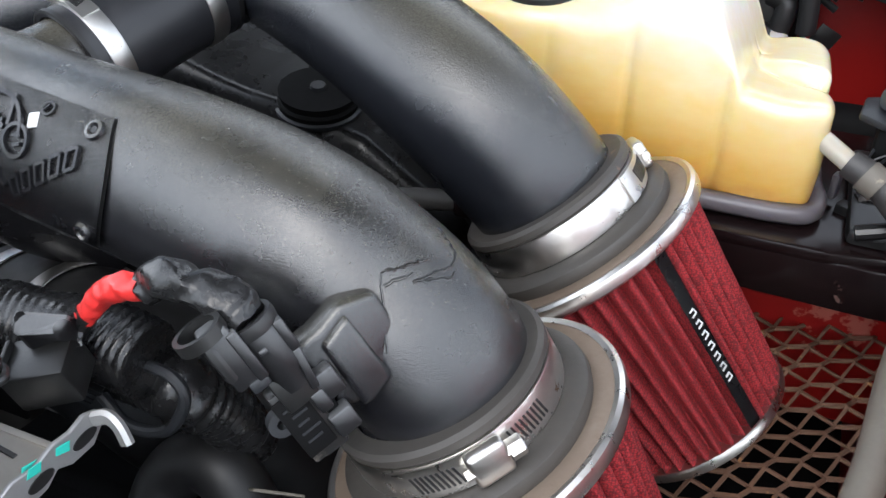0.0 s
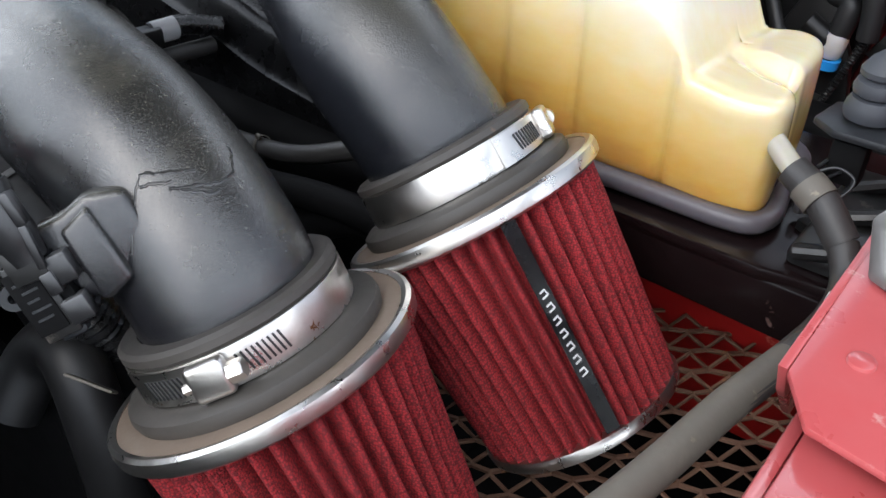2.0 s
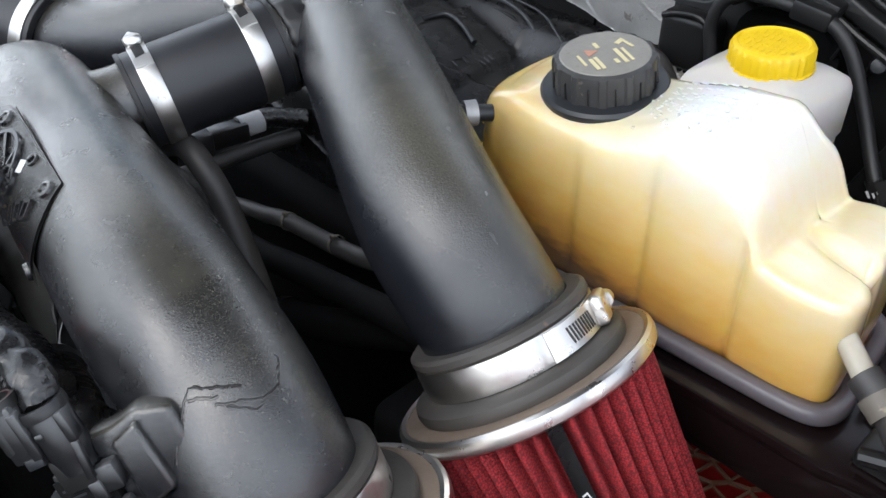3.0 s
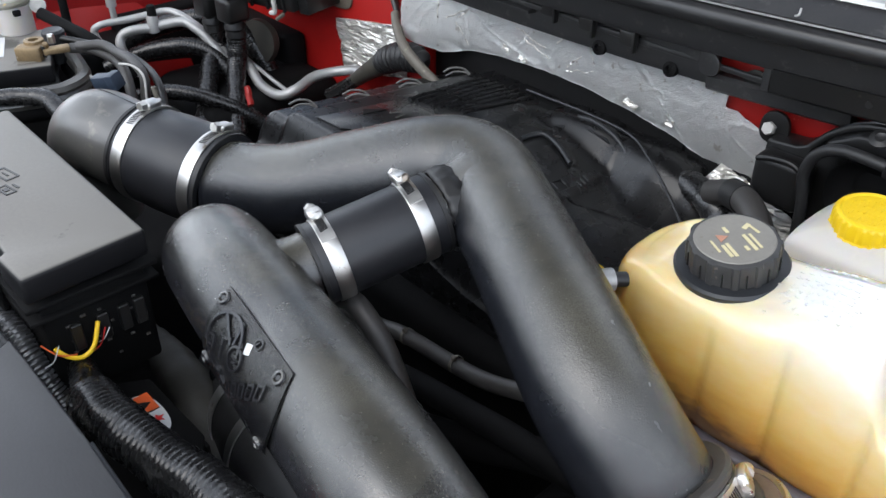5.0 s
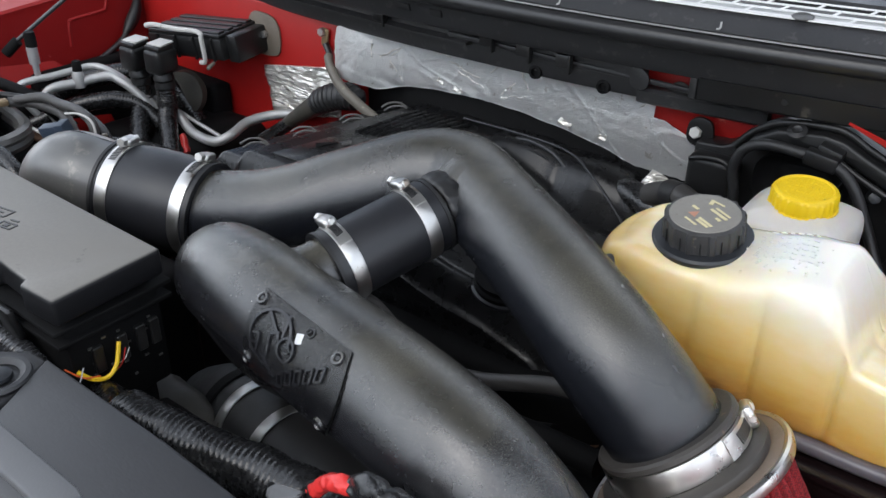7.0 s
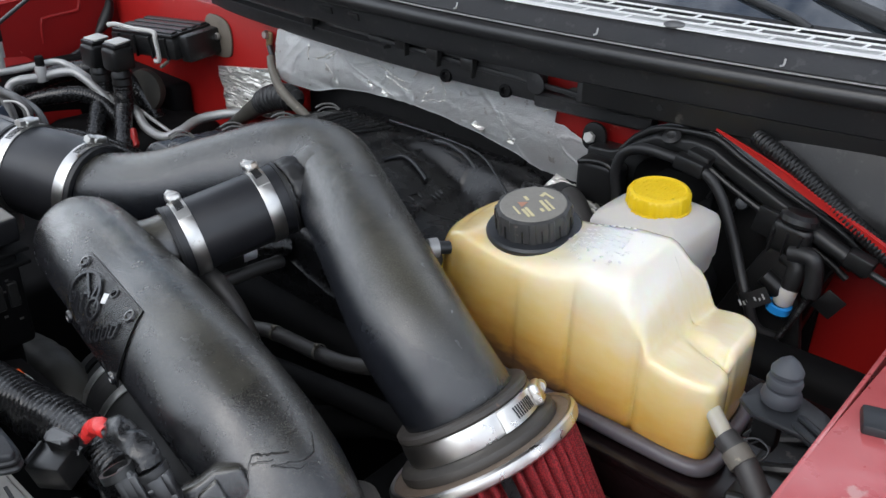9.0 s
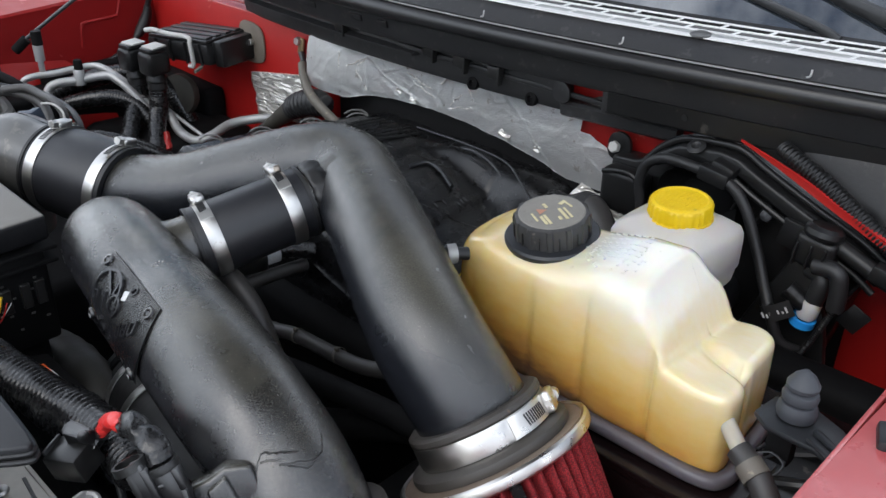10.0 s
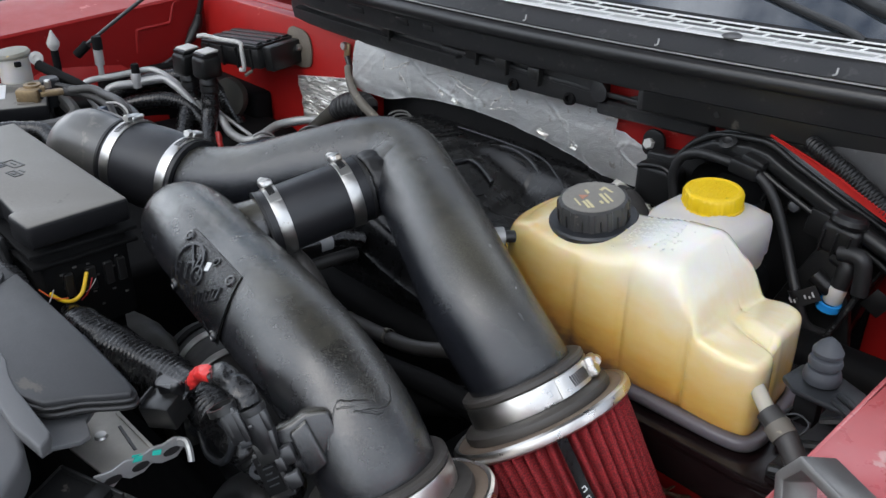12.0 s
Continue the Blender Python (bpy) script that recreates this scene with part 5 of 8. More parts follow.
part("tray_step", box_at(0.07, 0.16, 0.60, 0.74, 1.086, 1.10, 0.005), PLASTIC, tray)

# brake fluid reservoir
br = thing("brake_reservoir", (-0.15, 0.85, 1.13), "milky white brake fluid reservoir with a yellow screw cap", "brake reservoir")
bo = rounded([(-0.215, 0.80), (-0.205, 0.79), (-0.10, 0.79), (-0.088, 0.80), (-0.085, 0.90), (-0.10, 0.912), (-0.20, 0.912), (-0.215, 0.90)], 2)
cb = bo.mean(0)
bm = bmesh.new()
rings = []
for f, z in ((0.80, 1.08), (0.82, 1.135), (0.94, 1.142), (0.96, 1.150), (0.95, 1.157), (1.0, 1.160), (1.0, 1.190), (0.985, 1.200), (0.93, 1.208), (0.72, 1.216), (0.45, 1.221)):
    rings.append([bm.verts.new((*(cb + (p - cb) * f * 0.94), z - 0.006)) for p in bo])
for r0, r1 in zip(rings, rings[1:]):
    for i in range(len(bo)):
        bm.faces.new((r0[i], r0[(i + 1) % len(bo)], r1[(i + 1) % len(bo)], r1[i]))
bm.faces.new(rings[0]), bm.faces.new(rings[-1])
part("reservoir_body", bm, NATURAL, br, angle=1.0)
YM = axis_matrix((-0.151, 0.850, 1.2115), (0, -0.08, 1), (0, 1, 0))
yc = part("cap", lathe([(0, 0), (0.0365, 0), (0.0365, 0.003), (0.035, 0.004), (0.0348, 0.018), (0.0335, 0.0215), (0.030, 0.0230), (0.028, 0.0215), (0, 0.0215)], YM, 120, shape=lambda a, i: 1 + (0.03 if (math.degrees(a) % 12) < 5 and i in (2, 3, 4) else 0)), YELLOW_CAP, br, "bright yellow screw cap")
for r in range(-4, 5):
    half = math.sqrt(max(0, 0.026 ** 2 - (r * 0.0055) ** 2))
    cells = max(1, int(half * 2 / 0.011))
    for c in range(cells):
        x = -half + (c + 0.5) * 2 * half / cells
        part("moulded_bar", box(0.0075, 0.0026, 0.0012, YM @ pose(x, r * 0.0055, 0.0216), 0), YELLOW_CAP, yc)
cyl = thing("master_cylinder", (-0.15, 0.9, 1.02), "dark metal brake master cylinder under the reservoir", "master cylinder")
part("cylinder", sweep([(-0.15, 0.76, 1.06), (-0.15, 1.04, 1.06)], 0.03, 24, 4), PLASTIC_GREY, cyl)


# ---- engine and the middle of the bay ----
eng = thing("engine", (-0.6, 0.8, 0.6), "black engine block below the intake pipes", "engine")
# Plain dark blocks added to fill the depth below the pipes
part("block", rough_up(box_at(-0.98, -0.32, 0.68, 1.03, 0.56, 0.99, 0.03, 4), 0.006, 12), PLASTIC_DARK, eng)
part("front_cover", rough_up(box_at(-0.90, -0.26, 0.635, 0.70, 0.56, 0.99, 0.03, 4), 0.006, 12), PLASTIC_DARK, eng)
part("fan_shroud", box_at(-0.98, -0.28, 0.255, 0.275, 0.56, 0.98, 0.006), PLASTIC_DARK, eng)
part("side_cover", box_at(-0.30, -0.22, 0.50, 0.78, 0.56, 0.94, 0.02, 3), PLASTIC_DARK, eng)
PM = axis_matrix((-0.447, 0.716, 1.052), (0.10, -0.12, 0.98)) @ Matrix.Diagonal((0.66, 0.66, 0.8, 1))
pul = part("oil_cap", lathe([(0, 0.0), (0.022, 0.0), (0.024, 0.008), (0.045, 0.010), (0.062, 0.004), (0.066, 0.014), (0.062, 0.018), (0.064, 0.028), (0.0, 0.03)], PM, 48), PLASTIC_DARK, eng, "dark round cap in a recess")
part("cap_rim", lathe([(0.066, 0.0), (0.070, 0.0), (0.071, 0.006), (0.066, 0.008)], PM, 48, closed=True), PLASTIC_GREY, pul, "worn rim")
part("cap_hub", lathe([(0, 0.012), (0.014, 0.012), (0.016, 0.02), (0.012, 0.034), (0, 0.034)], PM, 24), PLASTIC_GREY, pul)
part("cap_neck", lathe([(0.030, -0.08), (0.030, 0.0), (0.0, 0.0)], PM, 24), PLASTIC_DARK, pul)
for pts, r, mt in (([(-0.74, 0.60, 0.92), (-0.66, 0.60, 0.945), (-0.60, 0.60, 0.960), (-0.55, 0.60, 0.974), (-0.42, 0.60, 0.991), (-0.31, 0.60, 1.035), (-0.24, 0.60, 1.05)], 0.0100, HOSE),
                   ([(-0.50, 0.420, 1.10), (-0.487, 0.433, 1.150), (-0.44, 0.440, 1.176), (-0.405, 0.440, 1.165), (-0.378, 0.440, 1.135), (-0.342, 0.440, 1.06), (-0.31, 0.44, 0.97)], 0.0105, HOSE),
                   # The two lower hoses lie in shadow, which is put into their black
                   ([(-0.62, 0.57, 0.93), (-0.545, 0.56, 0.950), (-0.48, 0.56, 0.965), (-0.40, 0.56, 0.980), (-0.32, 0.56, 0.994), (-0.22, 0.56, 1.00)], 0.0150, PLASTIC_DARK),
                   ([(-0.54, 0.57, 0.86), (-0.47, 0.57, 0.890), (-0.40, 0.57, 0.926), (-0.315, 0.57, 0.975), (-0.28, 0.57, 0.99)], 0.020, PLASTIC_DARK),
                   ([(-0.610, 0.46, 1.046), (-0.607, 0.54, 1.045), (-0.607, 0.60, 1.044), (-0.607, 0.66, 1.040)], 0.0095, HOSE)):
    h = thing("engine_hose", pts[0], "dull black rubber hose running between the intake pipes", "hose", "engine hoses")
    part("hose", sweep(pts, r, 18, 8), mt, h)
    part("hose_end", sweep([pts[0], tuple(0.8 * np.array(pts[0]) + 0.2 * np.array(pts[1]))], r * 1.15, 18, 3), PLASTIC, h)
for x, y, z in ((-0.55, 0.598, 0.984), (-0.462, 0.598, 0.996)):
    tie = thing("cable_tie", (x, y, z), "pale cable tie on the rubber hose", "cable tie", "cable ties")
    part("band", lathe([(0.0102, -0.002), (0.0112, -0.002), (0.0112, 0.002), (0.0102, 0.002)], axis_matrix((x, 0.60, z - 0.010), (1, 0, 0.2)), 20, closed=True), HOSE_WORN, tie)
    part("tie_head", box(0.006, 0.005, 0.006, pose(x, y - 0.002, z + 0.002, 0, 10, 0), 0.001, 1), HOSE_WORN, tie)
wc = thing("wire_connector", (-0.65, 0.61, 1.05), "black wire connector with a white tag behind the coupler", "connector")
part("housing", box(0.050, 0.022, 0.022, pose(-0.617, 0.575, 1.068, 0, 0, 80), 0.003), PLASTIC, wc)
part("tag", lathe([(0.0118, -0.014), (0.0126, -0.014), (0.0126, 0.014), (0.0118, 0.014)], axis_matrix((-0.616, 0.606, 1.070), (0.1, 1, 0)), 20, closed=True), WHITE_INK, wc, "white paper tag")
part("cable", sweep([(-0.617, 0.59, 1.070), (-0.615, 0.63, 1.070), (-0.60, 0.67, 1.06)], 0.0115, 14, 5), TAPE, wc)
part("plug", box(0.034, 0.028, 0.028, pose(-0.620, 0.540, 1.068, 0, 0, 80), 0.005), SEAL, wc)
dip = thing("oil_dipstick", (-0.31, 0.66, 1.1), "black round cap with a yellow ring and symbol", "filler cap")
DM = axis_matrix((-0.335, 0.665, 1.135), (0.1, -0.5, 0.85))
part("cap", lathe([(0, 0), (0.024, 0), (0.026, 0.004), (0.025, 0.010), (0, 0.011)], DM, 32), PLASTIC, dip)
part("ring_mark", lathe([(0.0215, 0.0112), (0.0230, 0.0114), (0.0230, 0.0106), (0.0215, 0.0106)], DM, 36, closed=True), YELLOW_CAP, dip, "yellow printed ring")
part("symbol", prism([(-0.012, -0.003), (-0.002, -0.005), (0.010, 0.002), (0.006, 0.005), (-0.006, 0.004), (-0.009, 0.007)], 0.0006, DM @ pose(0, 0, 0.0112, 0, 0, -90), 0), YELLOW_CAP, dip)
part("neck", sweep([(-0.335, 0.667, 1.13), (-0.34, 0.70, 1.06)], 0.016, 18, 3), PLASTIC_DARK, dip)

# moulded engine cover
cov = thing("engine_cover", (-0.66, 0.85, 1.05), "black moulded plastic engine cover with raised ribs", "engine cover")


def cover_top(x, y):
    front = float(np.interp(x, (-0.99, -0.74, -0.65, -0.60, -0.555, -0.52, -0.45, -0.38, -0.30), (1.123, 1.123, 1.103, 1.091, 1.077, 1.069, 1.060, 1.040, 0.985)))
    back = float(np.interp(x, (-0.99, -0.74, -0.62, -0.54, -0.48, -0.43, -0.39, -0.36, -0.30), (1.118, 1.120, 1.112, 1.116, 1.118, 1.106, 1.070, 1.045, 1.0)))
    w = smooth_step(0.955 - 0.045 * smooth_step(-0.56, -0.46, x), 1.010, y)
    z = front * (1 - w) + back * w
    z -= 0.045 * (1 - smooth_step(0.664, 0.700, y)) ** 2
    left = -0.919 + (y - 0.683) * 0.22
    z -= 0.016 * smooth_step(left + 0.004, left - 0.010, x) if x < left + 0.004 else 0
    z -= 0.05 * smooth_step(left - 0.05, left - 0.10, x) if x < left - 0.05 else 0
    z -= 0.006 * smooth_step(-0.700, -0.692, x) * smooth_step(0.790, 0.798, y - 0.45 * (x + 0.7)) * (1 - smooth_step(0.965, 0.985, y))
    z += 0.006 * smooth_step(-0.526, -0.532, x + 0.12 * (y - 0.86)) * smooth_step(0.835, 0.842, y) * smooth_step(-0.66, -0.64, x) * (1 - w)
    z += 0.009 * math.exp(-((x - -0.615) / 0.050) ** 4) * smooth_step(0.975, 0.995, y)
    return z


bm = bmesh.new()
ys, xs = np.linspace(0.664, 1.030, 100), np.linspace(-0.99, -0.30, 170)
g = [[bm.verts.new((x, y, cover_top(x, y))) for y in ys] for x in xs]
for a, b in zip(g, g[1:]):
    for j in range(len(ys) - 1):
        bm.faces.new((a[j], b[j], b[j + 1], a[j + 1]))
edge = [e for e in bm.edges if e.is_boundary]
skirt = bmesh.ops.extrude_edge_only(bm, edges=edge)["geom"]
for v in skirt:
    if isinstance(v, bmesh.types.BMVert):
        v.co.z -= 0.16 if v.co.y < 0.70 else 0.04
part("cover_shell", bm, COVER, cov, angle=0.8)
for k2 in range(8):
    f = k2 / 7
    p, q = Vector((-0.833 + 0.086 * f, 0.849 + 0.028 * f, 0)), Vector((-0.820 + 0.099 * f, 0.990 + 0.010 * f, 0))
    line = [(*(p + (q - p) * i / 4).to_2d(), cover_top(*(p + (q - p) * i / 4).to_2d()) + 0.0004) for i in range(5)]
    part("rib", sweep(line, 0.0042, 8, 5), COVER, cov)
part("name_panel", prism([(-0.874, 0.707), (-0.820, 0.710), (-0.715, 0.775), (-0.760, 0.838), (-0.840, 0.842)], 0.005, pose(0, 0, 1.1212), 0.002), COVER, cov)
for k2 in range(4):
    part("name_bar", box(0.003, 0.016, 0.0025, pose(-0.806 + 0.014 * k2, 0.800 - 0.004 * k2, 1.1270, 0, 0, -25 + 22 * (k2 % 3)), 0.001, 1), PLASTIC_DUSTY, cov)
part("name_triangle", prism([(-0.845, 0.770), (-0.832, 0.760), (-0.822, 0.795)], 0.002, pose(0, 0, 1.1262), 0), PLASTIC_DARK, cov)
for x, y, w, h in ((-0.566, 0.882, 0.003, 0.018), (-0.560, 0.874, 0.014, 0.003), (-0.560, 0.891, 0.014, 0.003), (-0.545, 0.908, 0.014, 0.003), (-0.546, 0.917, 0.014, 0.003), (-0.548, 0.926, 0.014, 0.003)):
    part("name_bar", box(w, h, 0.003, pose(x, y, cover_top(x, y) + 0.0008, 0, 10, -12), 0.001, 1), COVER, cov)
for (x, y) in ((-0.931, 0.722), (-0.906, 0.804), (-0.884, 0.893), (-0.869, 0.980)):
    for dx, dz in ((0.0, 0.0), (0.006, -0.005)):
        # Highlights of the lips put into the paler plastic of these arcs
        part("port_lip", sweep([(x - 0.019 + dx, y - 0.012, 1.1185 + dz), (x - 0.010 + dx, y - 0.002, 1.1255 + dz), (x + 0.006 + dx, y + 0.008, 1.1265 + dz), (x + 0.019 + dx, y + 0.013, 1.119 + dz)], 0.0017, 8, 6), PLASTIC_DUSTY, cov, "curved port lip, its shine put into pale grey")
# Edges a lighter grey than the cover: their highlights put into colour
part("raised_edge", sweep([(-0.700, 0.990, 1.086), (-0.672, 0.996, 1.101), (-0.640, 1.000, 1.114), (-0.606, 1.000, 1.121), (-0.570, 0.998, 1.116), (-0.545, 0.994, 1.107), (-0.520, 0.985, 1.094)], 0.0042, 12, 8), PLASTIC_GREY, cov, "raised edge, highlight put into a lighter grey")
part("port_face", prism([(-0.655, 1.090), (-0.625, 1.106), (-0.600, 1.114), (-0.568, 1.110), (-0.545, 1.098), (-0.540, 1.080), (-0.65, 1.080)], 0.006, Matrix(((1, 0, 0, 0), (0, 0, 1, 0.986), (0, 1, 0, 0), (0, 0, 0, 1))), 0.002), COVER, cov, "glossy rounded port face")
part("raised_edge", sweep([(-0.660, 0.912, 1.101), (-0.654, 0.930, 1.103), (-0.642, 0.942, 1.104), (-0.612, 0.938, 1.099), (-0.578, 0.926, 1.088)], 0.0038, 12, 8), PLASTIC_GREY, cov, "raised edge, highlight put into a lighter grey")
part("rear_edge", sweep([(-0.74, 1.008, 1.123), (-0.62, 1.012, 1.122), (-0.54, 1.006, 1.119), (-0.49, 0.985, cover_top(-0.49, 0.985)), (-0.44, 0.965, cover_top(-0.44, 0.965)), (-0.40, 0.950, cover_top(-0.40, 0.950))], 0.0022, 10, 6), PLASTIC_GREY, cov, "thin rear seam")
bag = thing("wire_loom", (-0.36, 0.97, 1.06), "glossy wrinkled black wire loom by the firewall", "wire loom", "wire looms")
part("loom", rough_up(sweep([(-0.47, 1.005, 1.075), (-0.42, 0.995, 1.088), (-0.375, 0.975, 1.082), (-0.34, 0.955, 1.055), (-0.32, 0.93, 1.02)], 0.020, 24, 16, shape=conduit_ribs), 0.004, 34), LOOM_WRAP, bag)
part("branch", sweep([(-0.385, 0.975, 1.105), (-0.345, 0.955, 1.128), (-0.305, 0.925, 1.135), (-0.270, 0.895, 1.115), (-0.258, 0.870, 1.07), (-0.255, 0.85, 1.0)], 0.0165, 20, 10), HOSE, bag)
part("branch_end", sweep([(-0.350, 0.958, 1.126), (-0.325, 0.942, 1.133)], 0.0185, 20, 4), RUBBER, bag)

# loom plug lying on the engine cover
plug = thing("harness_plug", (-1.02, 0.97, 1.1), "black harness plug with a wrapped cable behind the engine cover", "connector")
part("plug_body", rough_up(sweep([(-1.134, 0.965, 1.026, 0.012), (-1.085, 0.968, 1.062, 0.017), (-1.050, 0.970, 1.085, 0.019)], seg=24, per=8), 0.0015, 40), OLIVE, plug, "dusty olive plug half")
part("plug_sleeve", sweep([(-1.052, 0.970, 1.084, 0.019), (-1.035, 0.970, 1.096, 0.023), (-1.000, 0.971, 1.112, 0.024), (-0.972, 0.972, 1.118, 0.024), (-0.950, 0.973, 1.116, 0.020), (-0.940, 0.973, 1.112, 0.012)], seg=24, per=10, shape=lambda s, a: 1 + 0.06 * math.sin(s * 520)), RUBBER, plug, "ribbed black sleeve")
part("cable", sweep([(-1.18, 0.94, 0.99), (-1.15, 0.955, 1.012), (-1.12, 0.966, 1.036)], 0.012, 14, 6, shape=lambda s, a: 1 + 0.1 * math.cos(a * 7)), TAPE, plug)
strap = thing("ground_strap", (-1.04, 1.03, 1.18), "ground strap bolted to the red firewall, in a grey sleeve", "ground strap")
part("lug", box(0.016, 0.006, 0.034, pose(-1.050, 1.001, 1.203, 0, 10, 0), 0.003), BRASS, strap)
hex_head((-1.053, 0.999, 1.213), (0, -1, 0.1), 0.008, 0.008, STEEL, strap, "bolt")
part("cable", sweep([(-1.047, 0.998, 1.192), (-1.036, 0.994, 1.180), (-1.026, 0.988, 1.168)], 0.006, 12, 5), SEAL, strap)
part("sleeve", sweep([(-1.030, 0.986, 1.176), (-1.013, 0.975, 1.160), (-0.975, 0.958, 1.140), (-0.935, 0.950, 1.125), (-0.89, 0.955, 1.10)], 0.010, 14, 6, shape=lambda s, a: 0.7 + 0.35 * abs(math.cos(a))), HOSE_WORN, strap, "grey-brown cloth sleeve")

# ---- fuse box ----
fb = thing("fuse_box", (-0.75, 0.265, 1.1), "black plastic fuse box with a dusty lid and snap latches", "fuse box")
LID = [(-0.925, 0.322), (-0.578, 0.320), (-0.572, 0.206), (-0.621, 0.203), (-0.625, 0.211), (-0.675, 0.214), (-0.679, 0.204), (-0.80, 0.204), (-0.925, 0.204)]
part("lid", prism(LID, 0.028, pose(0, 0, 1.211), 0.0045, 3), LID_DUST_SHEEN, fb, "dusty grey-black lid")
for z, h, g in ((1.199, 0.005, 0.004), (1.184, 0.005, 0.003)):
    part("lid_rim", box_at(-0.925 - g, -0.578 + 0.2 * g, 0.207 - g, 0.321 + g, z, z + h, 0.002), PLASTIC_DARK, fb)
part("body", box_at(-0.915, -0.584, 0.214, 0.314, 1.09, 1.20, 0.006), PLASTIC_DARK, fb)
part("lower_body", rough_up(box_at(-0.90, -0.598, 0.222, 0.306, 1.0, 1.10, 0.012, 3), 0.004, 40), PLASTIC_DARK, fb)
for x in (-0.650, -0.824):
    part("latch", box(0.026, 0.008, 0.034, pose(x, 0.199, 1.190, 8, 0, 0), 0.003), PLASTIC, fb)
for x in (-0.70, -0.75, -0.88):
    part("latch_loop", box(0.03, 0.008, 0.012, pose(x, 0.192, 1.178), 0.003), PLASTIC, fb)
for x, y in ((-0.582, 0.24), (-0.582, 0.265), (-0.582, 0.285), (-0.582, 0.30)):
    part("clip", box(0.006, 0.010, 0.028, pose(x, y, 1.155, 0, 0, 0), 0.001, 1), PLASTIC, fb)
for k2 in range(26):
    part("dust_speck", box(0.0015, 0.002 + 0.003 * random.random(), 0.002, pose(-0.5835, 0.225 + 0.085 * random.random(), 1.115 + 0.06 * random.random(), 0, 0, 0), 0), PLASTIC_DUSTY, fb)
SY = pose(-0.755, 0.262, 1.2394, 0, 0, 10) @ Matrix.Diagonal((0.9, 0.9, 1, 1))
for (x, y, w, h) in ((-0.012, 0.010, 0.030, 0.0022), (-0.012, -0.004, 0.030, 0.0022), (-0.027, 0.003, 0.0022, 0.016), (0.003, 0.003, 0.0022, 0.016), (-0.020, -0.012, 0.003, 0.014), (-0.014, -0.012, 0.003, 0.014), (-0.028, -0.006, 0.0025, 0.012), (-0.012, 0.003, 0.012, 0.002),
                     (0.022, -0.010, 0.022, 0.0022), (0.022, -0.020, 0.024, 0.0022), (0.012, -0.015, 0.0022, 0.011), (0.033, -0.015, 0.0022, 0.011), (0.022, -0.004, 0.012, 0.0025), (0.022, -0.015, 0.008, 0.005)):
    part("pictogram", box(w, h, 0.0008, SY @ pose(x, y, 0), 0), SEAL, fb)
for mt, pts, r in ((YELLOW_WIRE, [(-0.583, 0.218, 1.152), (-0.573, 0.224, 1.146), (-0.567, 0.235, 1.143), (-0.567, 0.247, 1.150), (-0.574, 0.258, 1.168)], 0.0022),
                   (RED_PLASTIC, [(-0.585, 0.25, 1.13), (-0.571, 0.255, 1.146), (-0.572, 0.262, 1.160)], 0.0007),
                   (WHITE_INK, [(-0.585, 0.206, 1.135), (-0.572, 0.212, 1.148), (-0.574, 0.220, 1.160)], 0.0006), (WHITE_INK, [(-0.582, 0.256, 1.14), (-0.570, 0.258, 1.150), (-0.572, 0.266, 1.158)], 0.0005),
                   (ORANGE_INK, [(-0.585, 0.208, 1.160), (-0.574, 0.218, 1.150), (-0.570, 0.232, 1.146)], 0.0008)):
    part("wire", sweep(pts, r, 10, 6), mt, fb, "bare coloured wire")

# ---- radiator cover ----
sh = thing("radiator_cover", (-0.5, 0.08, 1.17), "dusty dark grey plastic radiator cover panel with a push pin", "radiator cover")
part("cover_left", prism([(-1.30, 0.175), (-0.90, 0.168), (-0.735, 0.162), (-0.63, 0.154), (-0.60, 0.158), (-0.571, 0.180), (-0.548, 0.181), (-0.513, 0.108), (-0.513, 0.098), (-1.30, 0.098)], 0.028, pose(0, 0, 1.176), 0.003, 3), PANEL, sh)
part("cover_right", prism([(-0.548, 0.181), (-0.40, 0.182), (-0.30, 0.179), (-0.284, 0.177), (-0.280, 0.173), (-0.288, 0.160), (-0.296, 0.149), (-0.302, 0.142), (-0.315, 0.116), (-0.348, 0.102), (-0.40, 0.104), (-0.43, 0.109), (-0.509, 0.112)], 0.007, pose(0, 0, 1.1995), 0.0022, 3), PANEL, sh, "raised end panel")
END_EDGE = [(-0.40, 0.183), (-0.300, 0.1795), (-0.284, 0.176), (-0.283, 0.170), (-0.291, 0.158), (-0.304, 0.141), (-0.317, 0.116), (-0.345, 0.104)]
for dz, dr in ((0.0075, 0.0), (0.0125, 0.003)):
    part("lip_ridge", sweep([(x + dr * 0.8, y, 1.206 - dz) for x, y in END_EDGE], 0.0026, 10, 6), SEAL, sh, "glossy black stepped lip")
part("lip_wall", prism([(-0.40, 0.181), (-0.30, 0.177), (-0.287, 0.172), (-0.306, 0.140), (-0.319, 0.116), (-0.345, 0.105), (-0.40, 0.11)], 0.012, pose(0, 0, 1.1865), 0.001), PANEL, sh)
part("low_tongue", prism([(-0.345, 0.112), (-0.338, 0.172), (-0.318, 0.160), (-0.301, 0.141), (-0.291, 0.139), (-0.281, 0.136), (-0.279, 0.126), (-0.287, 0.108), (-0.284, 0.098), (-0.345, 0.096)], 0.005, pose(0, 0, 1.178), 0.0015), PANEL_LIGHT, sh, "dusty lower tongue")
